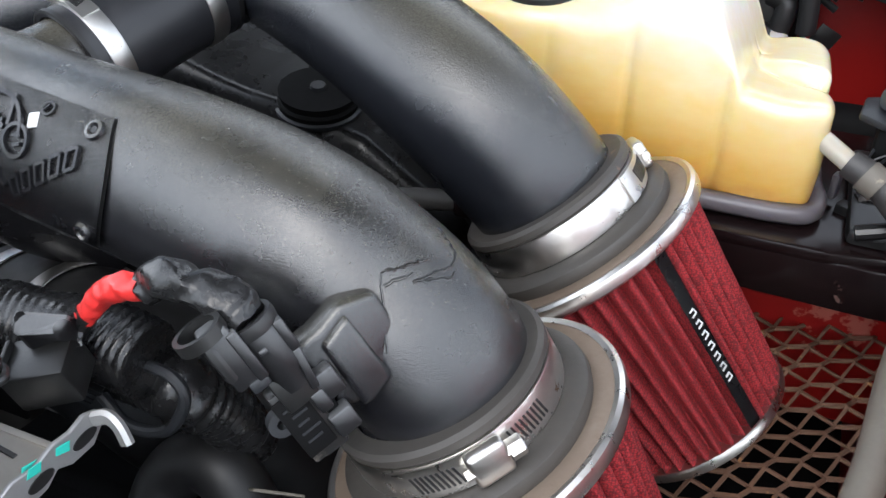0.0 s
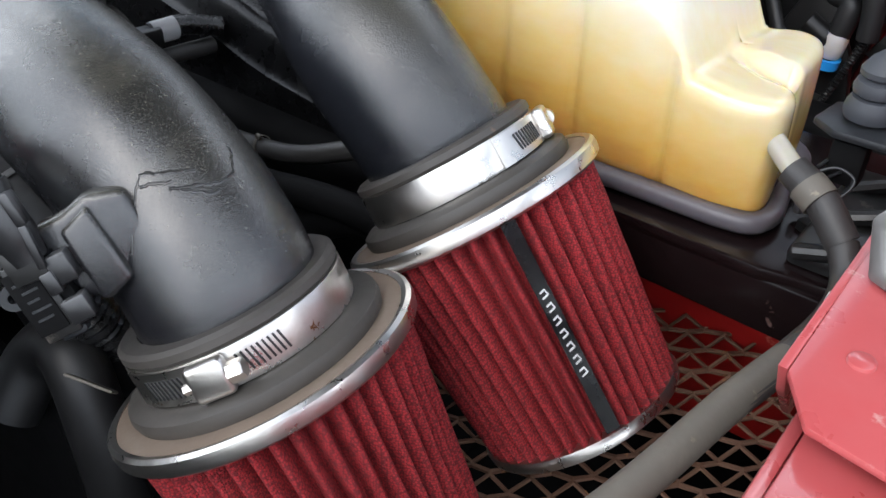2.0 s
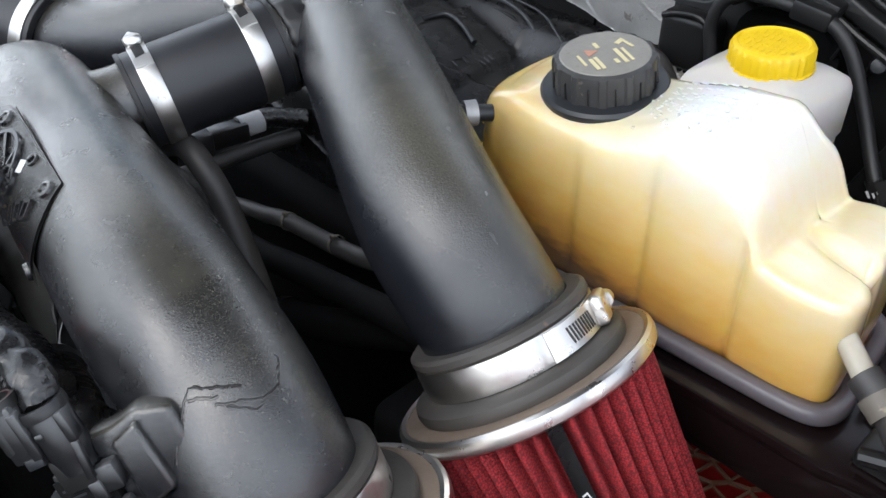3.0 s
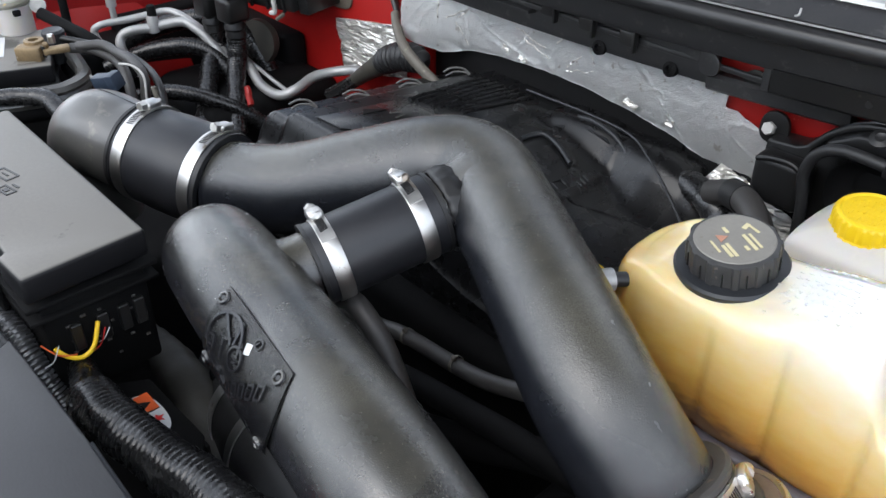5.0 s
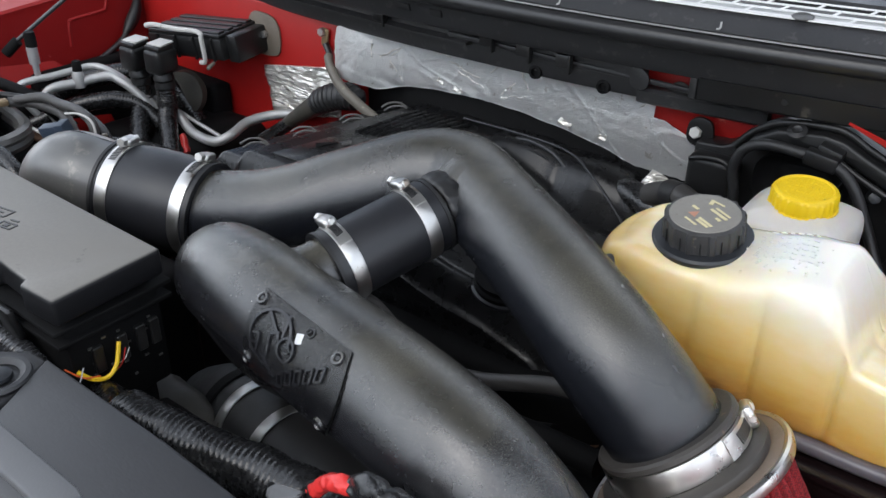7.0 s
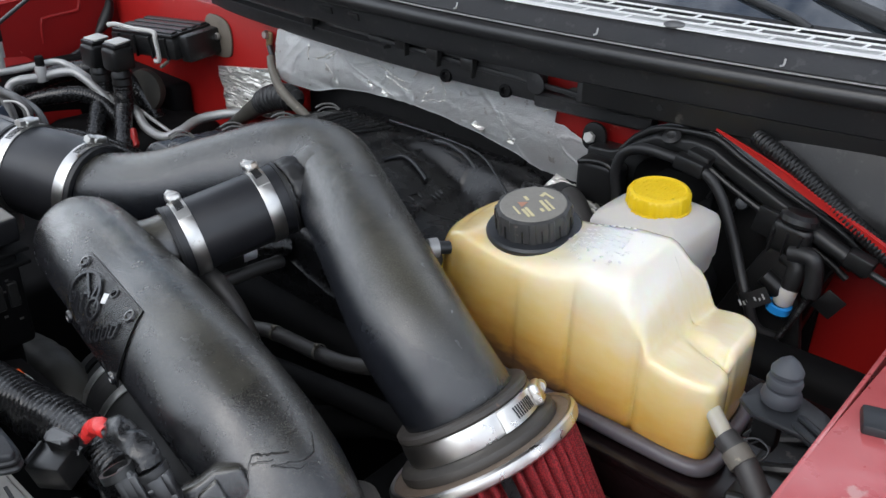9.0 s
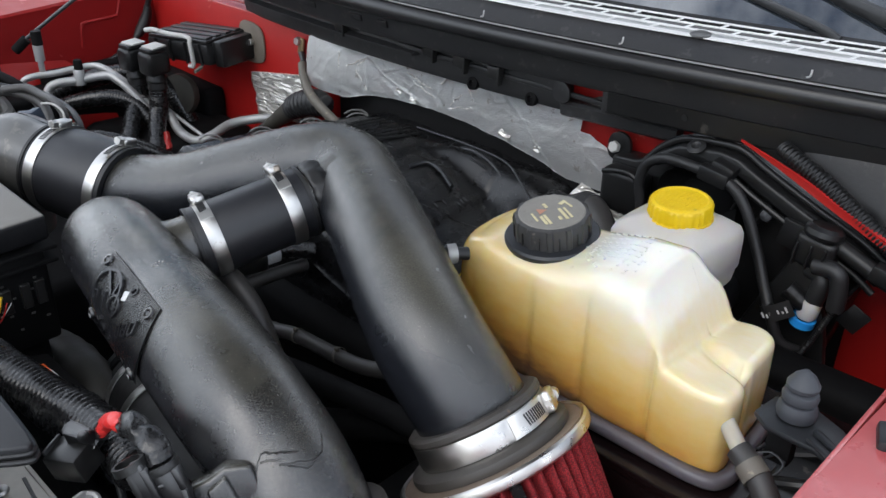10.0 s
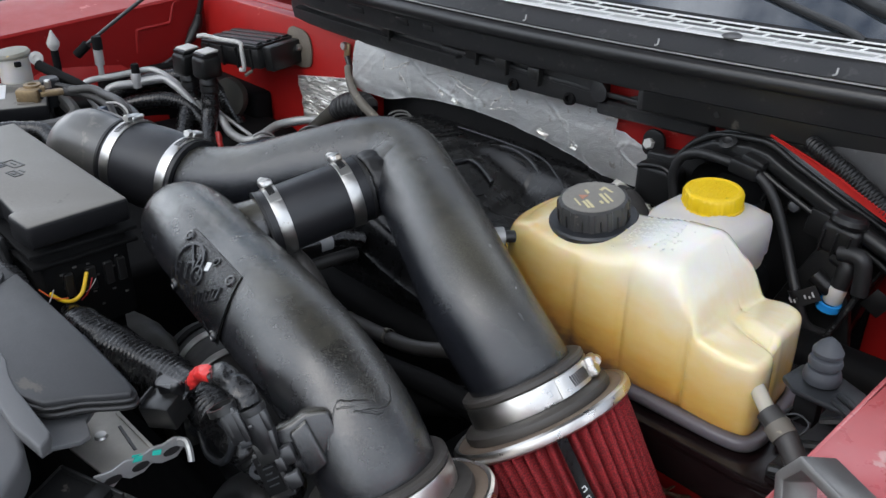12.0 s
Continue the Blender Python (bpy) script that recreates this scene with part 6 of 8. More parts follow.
part("cover_front", prism([(-1.30, 0.096), (-0.45, 0.097), (-0.36, 0.098), (-0.320, 0.096), (-0.275, 0.086), (-0.262, 0.078), (-0.240, 0.058), (-0.225, 0.030), (-0.225, -0.07), (-1.30, -0.07)], 0.030, pose(0, 0, 1.170), 0.005, 3), PANEL_LIGHT, sh, "lighter grey front panel")
part("front_flange", prism([(-1.25, 0.116), (-0.41, 0.117), (-0.395, 0.117), (-0.372, 0.111), (-0.352, 0.108), (-0.274, 0.106), (-0.267, 0.102), (-0.260, 0.093), (-0.300, 0.088), (-0.36, 0.090), (-0.42, 0.092), (-1.25, 0.092)], 0.012, pose(0, 0, 1.1955), 0.002, 3), PANEL_LIGHT, sh, "raised pale flange")
part("under_shell", prism([(-0.42, 0.08), (-0.31, 0.080), (-0.272, 0.070), (-0.242, 0.04), (-0.238, -0.07), (-0.42, -0.07)], 0.088, pose(0, 0, 1.080), 0.008, 3), PLASTIC_DARK, sh)
pin = pose(-0.556, 0.143, 1.206)
part("push_pin_seat", lathe([(0.027, 0.0005), (0.026, 0.003), (0.022, 0.0035), (0.018, 0.001), (0.017, 0.0003)], pin, 40), PANEL, sh)
part("push_pin", lathe([(0, 0.005), (0.008, 0.0045), (0.0115, 0.003), (0.012, 0.0)], pin, 32), PLASTIC_GREY, sh, "round push pin")

# ---- wiring beside the badged pipe ----
loom = thing("wire_loom", (-0.42, 0.235, 1.13), "thick black loom wrapped in creased shiny tape", "wire loom", "wire looms")
LOOM = [(-0.507, 0.218, 1.144), (-0.490, 0.217, 1.148), (-0.46, 0.219, 1.151), (-0.385, 0.231, 1.151), (-0.315, 0.243, 1.153), (-0.268, 0.243, 1.148)]


def wrinkle(s, a):
    return 1 + 0.085 * max(0.15, 0.75 + 1.2 * noise.noise(Vector((s * 24, 5 + math.cos(a), math.sin(a))))) * abs(math.sin(s * 560 + 1.2 * math.sin(a + s * 26))) + 0.10 * noise.noise(Vector((s * 45, math.cos(a), math.sin(a))))


part("wrapped_core", sweep(LOOM, 0.0205, 40, 70, shape=wrinkle), LOOM_WRAP, loom)
part("taped_neck", rough_up(sweep([(-0.592, 0.236, 1.110), (-0.575, 0.234, 1.122), (-0.548, 0.227, 1.131), (-0.515, 0.218, 1.138), (-0.485, 0.215, 1.145)], 0.0135, 24, 8), 0.003, 60), LOOM_WRAP, loom)
part("torn_tape", rough_up(sweep([(-0.512, 0.215, 1.141, 0.016), (-0.500, 0.215, 1.144, 0.0205), (-0.484, 0.215, 1.146, 0.0215)], seg=30, per=8), 0.005, 120), TAPE, loom, "bunched torn tape end")
# bracket beside the loom with its warning sticker
wb = thing("cable_bracket", (-0.50, 0.265, 1.09), "black plastic cable bracket with an orange and white warning sticker", "bracket")
part("bracket_plate", prism([(-0.575, 0.242), (-0.552, 0.283), (-0.452, 0.285), (-0.425, 0.270), (-0.43, 0.240)], 0.006, pose(0, 0, 1.0925), 0.002), PLASTIC_DARK, wb)
part("bracket_wall", box_at(-0.55, -0.44, 0.279, 0.284, 1.00, 1.095, 0.002), PLASTIC_DARK, wb)
st = part("sticker", prism(rounded([(-0.5365, 0.2420), (-0.5365, 0.2735), (-0.4755, 0.2735), (-0.4755, 0.2420)], 3), 0.0006, pose(0, 0, 1.0986), 0), WHITE_INK, wb, "white-edged warning sticker")
part("orange_field", box_at(-0.5345, -0.509, 0.243, 0.2715, 1.0992, 1.0996, 0), ORANGE_INK, st)
part("divider", box_at(-0.509, -0.508, 0.243, 0.2715, 1.0992, 1.0996, 0), SEAL, st)
part("warning_mark", prism([(-0.526, 0.258), (-0.514, 0.259), (-0.520, 0.268)], 0.0004, pose(0, 0, 1.0996), 0), SEAL, st)
for dx, mt in ((-0.496, RED_PLASTIC), (-0.498, SEAL)):
    y0 = 0.264 if mt is RED_PLASTIC else 0.2525
    part("printed_figure", prism([(dx + (0.0065 if q % 2 else 0.0028) * math.cos(q * math.pi / 5), y0 + (0.0065 if q % 2 else 0.0028) * math.sin(q * math.pi / 5)) for q in range(10)], 0.0004, pose(0, 0, 1.0992), 0), mt, st)
cl = thing("corrugated_conduit", (-0.2640, 0.2475, 1.0870), "black corrugated conduit bend with a loop of flat strap", "conduit", "conduits")
part("conduit", sweep([(-0.3300, 0.2651, 1.1123), (-0.2948, 0.2618, 1.1156), (-0.2706, 0.2574, 1.1200), (-0.2618, 0.2596, 1.1112), (-0.2596, 0.2772, 1.0870), (-0.2640, 0.3025, 1.0320)], 0.019, 26, 34, shape=lambda s, a: 1 + 0.05 * math.sin(s * 900)), TAPE, cl)
part("end_collar", lathe([(0.018, -0.006), (0.0215, -0.005), (0.0215, 0.005), (0.018, 0.006)], axis_matrix((-0.3256, 0.2649, 1.1126), (1, -0.1, 0.1)), 28, closed=True), PLASTIC, cl)
part("strap_loop", sweep([(-0.3058, 0.2442, 1.1288), (-0.2750, 0.2420, 1.1453), (-0.2519, 0.2398, 1.1470), (-0.2448, 0.2376, 1.1343), (-0.2574, 0.2332, 1.1123), (-0.2838, 0.2332, 1.1046), (-0.3036, 0.2376, 1.1156)], 0.0034, 10, 8), PLASTIC_GREY, cl)
for k2 in range(12):
    f = k2 / 11
    part("strap_tooth", box(0.010, 0.002, 0.0022, pose(-0.2864 - 0.0345 * f, 0.2376, 1.1511 - 0.0461 * f, 0, 36, 25), 0), PLASTIC_GREY, cl)
part("tie_head", box(0.012, 0.008, 0.010, pose(-0.3031, 0.2365, 1.1288, 0, 36, 25), 0.002), PLASTIC, cl)
cc = thing("corrugated_conduit", (-0.70, 0.19, 1.15), "grey-black corrugated conduit beside the fuse box", "conduit", "conduits")
part("conduit", sweep([(-0.95, 0.16, 1.165), (-0.86, 0.168, 1.172), (-0.765, 0.178, 1.174), (-0.69, 0.188, 1.172), (-0.635, 0.198, 1.155), (-0.603, 0.204, 1.125), (-0.585, 0.212, 1.08)], 0.0135, 22, 50, shape=lambda s, a: 1 + 0.06 * math.sin(s * 1400)), CONDUIT, cc)
part("end_collar", lathe([(0.013, -0.008), (0.0165, -0.007), (0.0165, 0.007), (0.013, 0.008)], axis_matrix((-0.945, 0.1605, 1.1655), (1, 0.09, 0.08)), 28, closed=True), PLASTIC, cc)
rt = thing("sensor_lead", (-0.24, 0.235, 1.2), "sensor lead with bright red tape and a taped sleeve", "wire lead")
part("red_tape", rough_up(sweep([(-0.284, 0.227, 1.187, 0.0052), (-0.2684, 0.228, 1.2042, 0.0062), (-0.2563, 0.228, 1.2121, 0.0066), (-0.2440, 0.229, 1.2145, 0.0064)], seg=20, per=10), 0.0016, 170), RED_PLASTIC, rt, "bright red tape")
part("taped_sleeve", rough_up(sweep([(-0.2490, 0.230, 1.2135, 0.0075), (-0.2287, 0.230, 1.2235, 0.0090), (-0.214, 0.230, 1.2225, 0.0095), (-0.1996, 0.230, 1.2195, 0.0105), (-0.1890, 0.229, 1.2110, 0.0110)], seg=22, per=12), 0.0040, 90), TAPE, rt, "wrinkled black tape sleeve")
part("lower_wires", rough_up(sweep([(-0.305, 0.228, 1.160), (-0.294, 0.226, 1.174), (-0.282, 0.228, 1.190)], 0.0062, 12, 6), 0.002, 100), TAPE, rt)
ms = thing("air_flow_sensor", (-0.155, 0.245, 1.18), "dark grey air flow sensor and plug on the badged intake pipe", "sensor")
SU, SV, SN = Vector((0.457, 0.114, -0.882)), Vector((-0.504, -0.784, -0.362)), Vector((0.733, -0.610, 0.301))
SM = Matrix.Translation((-0.1849, 0.228, 1.2128)) @ Matrix((SV, SU, SN)).transposed().to_4x4()


def mm(*v):
    """A place beside the sensor, in millimetres across, along and out."""
    return SM @ (Vector(v) * 0.001)


def mm_box(at, size, bevel=0.0015, turn=0.0):
    return box(size[0] * 0.001, size[1] * 0.001, size[2] * 0.001, SM @ pose(at[0] * 0.001, at[1] * 0.001, at[2] * 0.001, 0, 0, turn), bevel, 2)


boss = prism([(-0.004, 0.022), (-0.020, 0.022), (-0.034, 0.018), (-0.052, 0.024), (-0.052, 0.064), (-0.028, 0.067), (-0.014, 0.066), (-0.008, 0.058)], 0.018, SM @ pose(0, 0, -0.020), 0.004, 3)
part("boss", boss, PIPE, ms, "moulded sensor boss")
part("boss_plate", rough_up(prism([(-0.017, 0.028), (-0.022, 0.027), (-0.034, 0.022), (-0.036, 0.062), (-0.024, 0.067), (-0.017, 0.067)], 0.009, SM @ pose(0, 0, -0.006), 0.003, 3), 0.0012, 120), PIPE, ms, "raised flange of the boss")
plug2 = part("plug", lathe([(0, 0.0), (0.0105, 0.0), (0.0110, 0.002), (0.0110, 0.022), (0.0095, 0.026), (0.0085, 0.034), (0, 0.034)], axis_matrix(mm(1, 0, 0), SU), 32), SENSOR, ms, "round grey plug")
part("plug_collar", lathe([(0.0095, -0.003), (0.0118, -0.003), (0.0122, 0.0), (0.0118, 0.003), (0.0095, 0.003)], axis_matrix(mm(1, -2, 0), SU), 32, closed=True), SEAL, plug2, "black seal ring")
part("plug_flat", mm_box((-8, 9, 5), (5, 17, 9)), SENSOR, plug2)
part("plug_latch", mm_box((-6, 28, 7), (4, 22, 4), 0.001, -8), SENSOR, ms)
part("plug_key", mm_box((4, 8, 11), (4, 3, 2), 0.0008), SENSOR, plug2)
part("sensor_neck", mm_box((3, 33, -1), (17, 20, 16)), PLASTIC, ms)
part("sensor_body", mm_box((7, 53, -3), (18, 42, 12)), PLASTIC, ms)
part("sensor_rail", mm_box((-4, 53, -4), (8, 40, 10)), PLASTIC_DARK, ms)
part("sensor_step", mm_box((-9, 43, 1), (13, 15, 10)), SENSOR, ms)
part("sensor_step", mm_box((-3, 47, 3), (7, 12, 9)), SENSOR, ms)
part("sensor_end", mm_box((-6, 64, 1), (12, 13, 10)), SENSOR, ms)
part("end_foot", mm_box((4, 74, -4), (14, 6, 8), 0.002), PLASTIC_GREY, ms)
part("data_plate", mm_box((9, 52, 3.6), (15, 34, 1.2), 0.0004), PLASTIC_DARK, ms)
for k2 in range(5):
    part("data_bar", mm_box((9 - (k2 % 2), 41 + 5 * k2, 4.4), (10 - 2 * (k2 % 3), 1.2, 0.4), 0), PLASTIC_GREY, ms)
part("sensor_lug", lathe([(0.0025, -0.003), (0.0065, -0.003), (0.0065, 0.003), (0.0025, 0.003)], axis_matrix(mm(17, 46, 0), SN), 20, closed=True), PLASTIC_GREY, ms)
pc = thing("wire_connector", (-0.205, 0.225, 1.19), "open dark grey plug housing beside the air flow sensor", "connector")
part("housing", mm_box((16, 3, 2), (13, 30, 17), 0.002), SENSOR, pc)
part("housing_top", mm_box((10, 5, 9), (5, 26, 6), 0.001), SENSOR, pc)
part("cavity", mm_box((20, 2, 6), (7, 22, 10), 0.003), SEAL, pc)
part("lip", mm_box((13, 19, 9), (9, 6, 5), 0.001), PLASTIC_GREY, pc)
part("seal_ring", lathe([(0.009, -0.003), (0.0115, -0.003), (0.0115, 0.003), (0.009, 0.003)], axis_matrix(mm(20, -12, 2), SU), 24, closed=True), PLASTIC, pc)
cb2 = thing("wire_connector", (-0.268, 0.19, 1.175), "black square connector with grey tape on top", "connector")
part("housing", box(0.032, 0.026, 0.024, pose(-0.293, 0.205, 1.166, 10, -12, 25), 0.002), PLASTIC, cb2)
part("cavity", box(0.003, 0.020, 0.018, pose(-0.308, 0.198, 1.169, 10, -12, 25), 0.001), SEAL, cb2)
part("tape", rough_up(box(0.026, 0.016, 0.010, pose(-0.296, 0.214, 1.183, 10, -12, 25), 0.003, 4), 0.009, 130), SENSOR, cb2, "crumpled grey tape")
bk = thing("bracket", (-0.25, 0.16, 1.14), "bright slotted steel bracket with teal paint marks", "bracket")
KM = Matrix(((0, -1, 0, -0.2705), (1, 0, 0, 0.132), (0, 0, 1, 1.1425), (0, 0, 0, 1)))
wave = [(-0.004, -0.008), (0.010, -0.010), (0.017, -0.004), (0.024, -0.010), (0.036, -0.010), (0.044, -0.005), (0.052, -0.010), (0.066, -0.011), (0.074, -0.004), (0.074, 0.006), (0.066, 0.010), (0.056, 0.008), (0.046, 0.010), (0.034, 0.007), (0.022, 0.010), (0.010, 0.007), (-0.004, 0.009)]
part("strip_plate", prism(wave, 0.0025, KM @ pose(0, 0.00125, 0, 90, 0, 0), 0.0006, 1), ALUMINIUM, bk)
for y in (0.010, 0.034, 0.062):
    for sgn in (-1, 1):
        part("slot", lathe([(0, 0), (0.0046, 0), (0.0046, 0.0006), (0, 0.0006)], KM @ pose(y, 0.0014 * sgn, -0.002, -90 * sgn, 0, 0) @ Matrix.Diagonal((1.7, 0.8, 1, 1)), 18), SEAL, bk)
for y, z in ((0.033, 0.0065), (0.049, 0.004)):
    for sgn in (-1, 1):
        part("paint_mark", rough_up(box(0.008, 0.0006, 0.005, KM @ pose(y, 0.0017 * sgn, z, 0, 20, 0), 0.0002, 1), 0.001, 300), GREEN_PAINT, bk, "teal paint mark")
part("tab", sweep([(-0.270, 0.202, 1.146), (-0.263, 0.205, 1.147), (-0.256, 0.204, 1.144), (-0.251, 0.202, 1.136)], 0.0045, 10, 5, shape=lambda s, a: 0.35 + 0.65 * abs(math.cos(a))), ALUMINIUM, bk)
bp = thing("bracket", (-0.30, 0.16, 1.13), "dull grey steel bracket plate with a screw", "bracket")
part("plate", prism([(-0.370, 0.186), (-0.350, 0.186), (-0.283, 0.184), (-0.2715, 0.180), (-0.2715, 0.140), (-0.330, 0.132), (-0.372, 0.140)], 0.003, pose(0, 0, 1.138), 0.001), DULL_STEEL, bp)
part("plate_fold", box(0.070, 0.004, 0.003, pose(-0.315, 0.1835, 1.1405, 0, 0, 0), 0.001), DULL_STEEL, bp)
part("plate_slot", box(0.040, 0.003, 0.0012, pose(-0.310, 0.174, 1.1412, 0, 0, -6), 0.0005, 1), SEAL, bp)
part("screw", lathe([(0, 0.003), (0.005, 0.0025), (0.006, 0)], pose(-0.327, 0.158, 1.141), 16), STEEL, bp)
bb = thing("relay_box", (-0.27, 0.12, 1.1), "black plastic relay box under the radiator cover", "relay box")
part("box_body", box(0.085, 0.055, 0.05, pose(-0.258, 0.108, 1.112, 8, 8, 25), 0.006, 3), PLASTIC, bb)
part("box_rim", box(0.088, 0.060, 0.005, pose(-0.256, 0.108, 1.136, 8, 8, 25), 0.002, 3), PLASTIC_DUSTY, bb)
part("box_lid", box(0.078, 0.050, 0.006, pose(-0.256, 0.108, 1.140, 8, 8, 25), 0.003, 3), PLASTIC, bb)
part("box_wall", box(0.060, 0.003, 0.014, pose(-0.268, 0.126, 1.146, 8, 8, 25), 0.001), PLASTIC, bb)
part("box_catch", box(0.014, 0.020, 0.010, pose(-0.252, 0.122, 1.146, 8, 8, 25), 0.002), PLASTIC_SATIN, bb)
lh = thing("engine_hose", (-0.24, 0.21, 1.0), "thick grey-black rubber hose below the sensor", "hose", "engine hoses")
part("hose", sweep([(-0.300, 0.235, 0.99), (-0.298, 0.262, 1.022), (-0.276, 0.272, 1.040), (-0.250, 0.268, 1.030), (-0.232, 0.262, 0.98), (-0.228, 0.26, 0.90)], 0.020, 20, 8), RUBBER, lh)
part("flap", box(0.03, 0.002, 0.02, pose(-0.213, 0.258, 1.055, 40, 20, 30), 0.001), HOSE_WORN, lh, "torn pale flap")
gb = thing("lower_duct", (-0.50, 0.28, 1.0), "dull black rubber duct in the dark beside the fuse box", "duct")
part("duct", sweep([(-0.80, 0.36, 0.95), (-0.68, 0.352, 0.985), (-0.60, 0.345, 0.975), (-0.54, 0.335, 0.90)], 0.028, 20, 8, shape=lambda s, a: 1 + 0.04 * math.sin(s * 160)), OLIVE, gb)

# ---- far corner: battery, lines, module ----
ba = thing("battery", (-1.3935, 0.372, 0.95), "black battery with a white and red label, dusty top", "battery")
BT = pose(-1.3935, 0.372, 0, 0, 0, -20.4)
part("case", box(0.172, 0.290, 0.205, BT @ pose(0, 0, 1.0225), 0.006), PLASTIC, ba)
# Black block added below the battery to hide the red wall behind
part("tray", rough_up(box_at(-1.52, -0.99, 0.18, 0.62, 0.56, 0.925, 0.02, 3), 0.004, 12), PLASTIC_DARK, ba, "black block added below the battery")
part("lid", box(0.180, 0.300, 0.030, BT @ pose(0, 0, 1.137), 0.004, 3), LID_DUST_SHEEN, ba, "dusty lid")
part("lid_step", box(0.186, 0.306, 0.006, BT @ pose(0, 0, 1.116), 0.002), PLASTIC, ba)
part("label", box(0.092, 0.120, 0.001, BT @ pose(-0.020, 0.020, 1.1526), 0), WHITE_INK, ba, "white printed label")
for (x, y, w, h, mt) in ((0.004, 0.064, 0.020, 0.012, RED_PLASTIC), (0.004, 0.044, 0.028, 0.010, SEAL), (0.004, 0.026, 0.028, 0.010, SEAL), (0.004, 0.008, 0.026, 0.009, SEAL), (-0.040, 0.030, 0.006, 0.070, SEAL), (0.020, 0.030, 0.004, 0.080, SEAL)):
    part("label_bar", box(w, h, 0.001, BT @ pose(x, y, 1.1534, 0, 0, 12 if h < 0.02 else 0), 0), mt, ba)
STRAP = [(-1.346, 0.539, 1.130), (-1.262, 0.526, 1.130), (-1.220, 0.512, 1.129), (-1.202, 0.482, 1.127), (-1.206, 0.445, 1.126), (-1.249, 0.331, 1.125), (-1.30, 0.19, 1.12)]
part("hold_down", sweep(STRAP, 0.017, 12, 8, shape=lambda s, a: 0.4 + 0.6 * abs(math.cos(a))), PLASTIC_DUSTY, ba, "grey moulded hold-down frame")
part("tray_wall", sweep([(x - 0.008, y, z - 0.024) for x, y, z in STRAP], 0.016, 12, 8), PLASTIC_DARK, ba)
part("vent_plug", box(0.016, 0.040, 0.004, BT @ pose(0.066, 0.120, 1.1525, 0, 0, 0), 0.002), HOSE_WORN, ba)
tc = thing("battery_terminal", (-1.293, 0.470, 1.15), "corroded brass battery terminal clamp with cables", "terminal")
part("clamp_body", box(0.024, 0.040, 0.024, pose(-1.296, 0.466, 1.164, 0, 0, -42), 0.004), BRASS, tc)
part("clamp_ring", lathe([(0.008, 0), (0.015, 0), (0.016, 0.004), (0.015, 0.012), (0.008, 0.012)], pose(-1.306, 0.478, 1.168), 24, closed=True), BRASS, tc)
part("clamp_arm", box(0.018, 0.040, 0.010, pose(-1.278, 0.500, 1.166, 0, 0, -15), 0.003), BRASS, tc)
part("clamp_split", box(0.003, 0.016, 0.018, pose(-1.284, 0.478, 1.166, 0, 0, -42), 0.0005), SEAL, tc)
hex_head((-1.300, 0.503, 1.170), (0, 0, 1), 0.006, 0.014, STEEL, tc, "nut")
hex_head((-1.283, 0.486, 1.170), (0.3, 0, 1), 0.005, 0.010, BRASS, tc, "nut")
for pts, r, mt in (([(-1.276, 0.520, 1.164), (-1.262, 0.545, 1.160), (-1.230, 0.560, 1.155), (-1.180, 0.560, 1.150), (-1.140, 0.550, 1.120), (-1.12, 0.54, 1.05)], 0.008, HOSE), ([(-1.270, 0.530, 1.166), (-1.235, 0.556, 1.172), (-1.195, 0.562, 1.169), (-1.140, 0.562, 1.170), (-1.104, 0.560, 1.158), (-1.100, 0.555, 1.125), (-1.11, 0.55, 1.05)], 0.0075, HOSE),
                   ([(-1.34, 0.52, 1.165), (-1.28, 0.575, 1.150), (-1.20, 0.600, 1.140), (-1.12, 0.59, 1.12), (-1.09, 0.57, 1.05)], 0.006, PLASTIC), ([(-1.150, 0.545, 1.168), (-1.120, 0.552, 1.172), (-1.095, 0.556, 1.162), (-1.085, 0.55, 1.13)], 0.0018, PALE_GREY), ([(-1.075, 0.560, 1.150), (-1.072, 0.560, 1.120), (-1.078, 0.555, 1.06)], 0.004, HOSE_WORN),
                   ([(-1.215, 0.520, 1.135), (-1.185, 0.530, 1.128), (-1.150, 0.528, 1.142)], 0.003, PALE_GREY), ([(-1.24, 0.515, 1.12), (-1.19, 0.54, 1.11), (-1.15, 0.53, 1.08)], 0.007, RUST)):
    part("cable", sweep(pts, r, 12, 8), mt, tc)
NAVY = material("navy_plug", (0.03, 0.045, 0.07), (0.02, 0.03, 0.05), 0.5)
part("plug", box(0.040, 0.018, 0.020, pose(-1.125, 0.510, 1.158, 10, -12, 24), 0.003), NAVY, tc, "dark blue plug")
part("plug", box(0.016, 0.022, 0.024, pose(-1.108, 0.517, 1.162, 10, -12, 24), 0.002), NAVY, tc, "dark blue plug")
bh = thing("engine_hose", (-1.2, 0.38, 1.1), "black ribbed cable hose curving between battery and fuse box", "hose", "engine hoses")
part("hose", sweep([(-1.29, 0.22, 1.130), (-1.25, 0.325, 1.135), (-1.23, 0.370, 1.136), (-1.205, 0.412, 1.136), (-1.165, 0.440, 1.132), (-1.11, 0.440, 1.10), (-1.07, 0.44, 1.03)], 0.013, 18, 10, shape=wrinkle), TAPE, bh)
part("hose_branch", sweep([(-1.26, 0.22, 1.10), (-1.20, 0.30, 1.115), (-1.14, 0.34, 1.105), (-1.08, 0.38, 1.06)], 0.010, 14, 8), HOSE_WORN, bh)
wf = thing("washer_filler", (-1.448, 0.499, 1.0), "white washer fluid filler with a grey-green flip cap", "washer filler")
part("neck", lathe([(0.028, -0.20), (0.029, 0.0), (0.031, 0.004), (0, 0.004)], pose(-1.448, 0.499, 1.195), 28), NATURAL, wf)
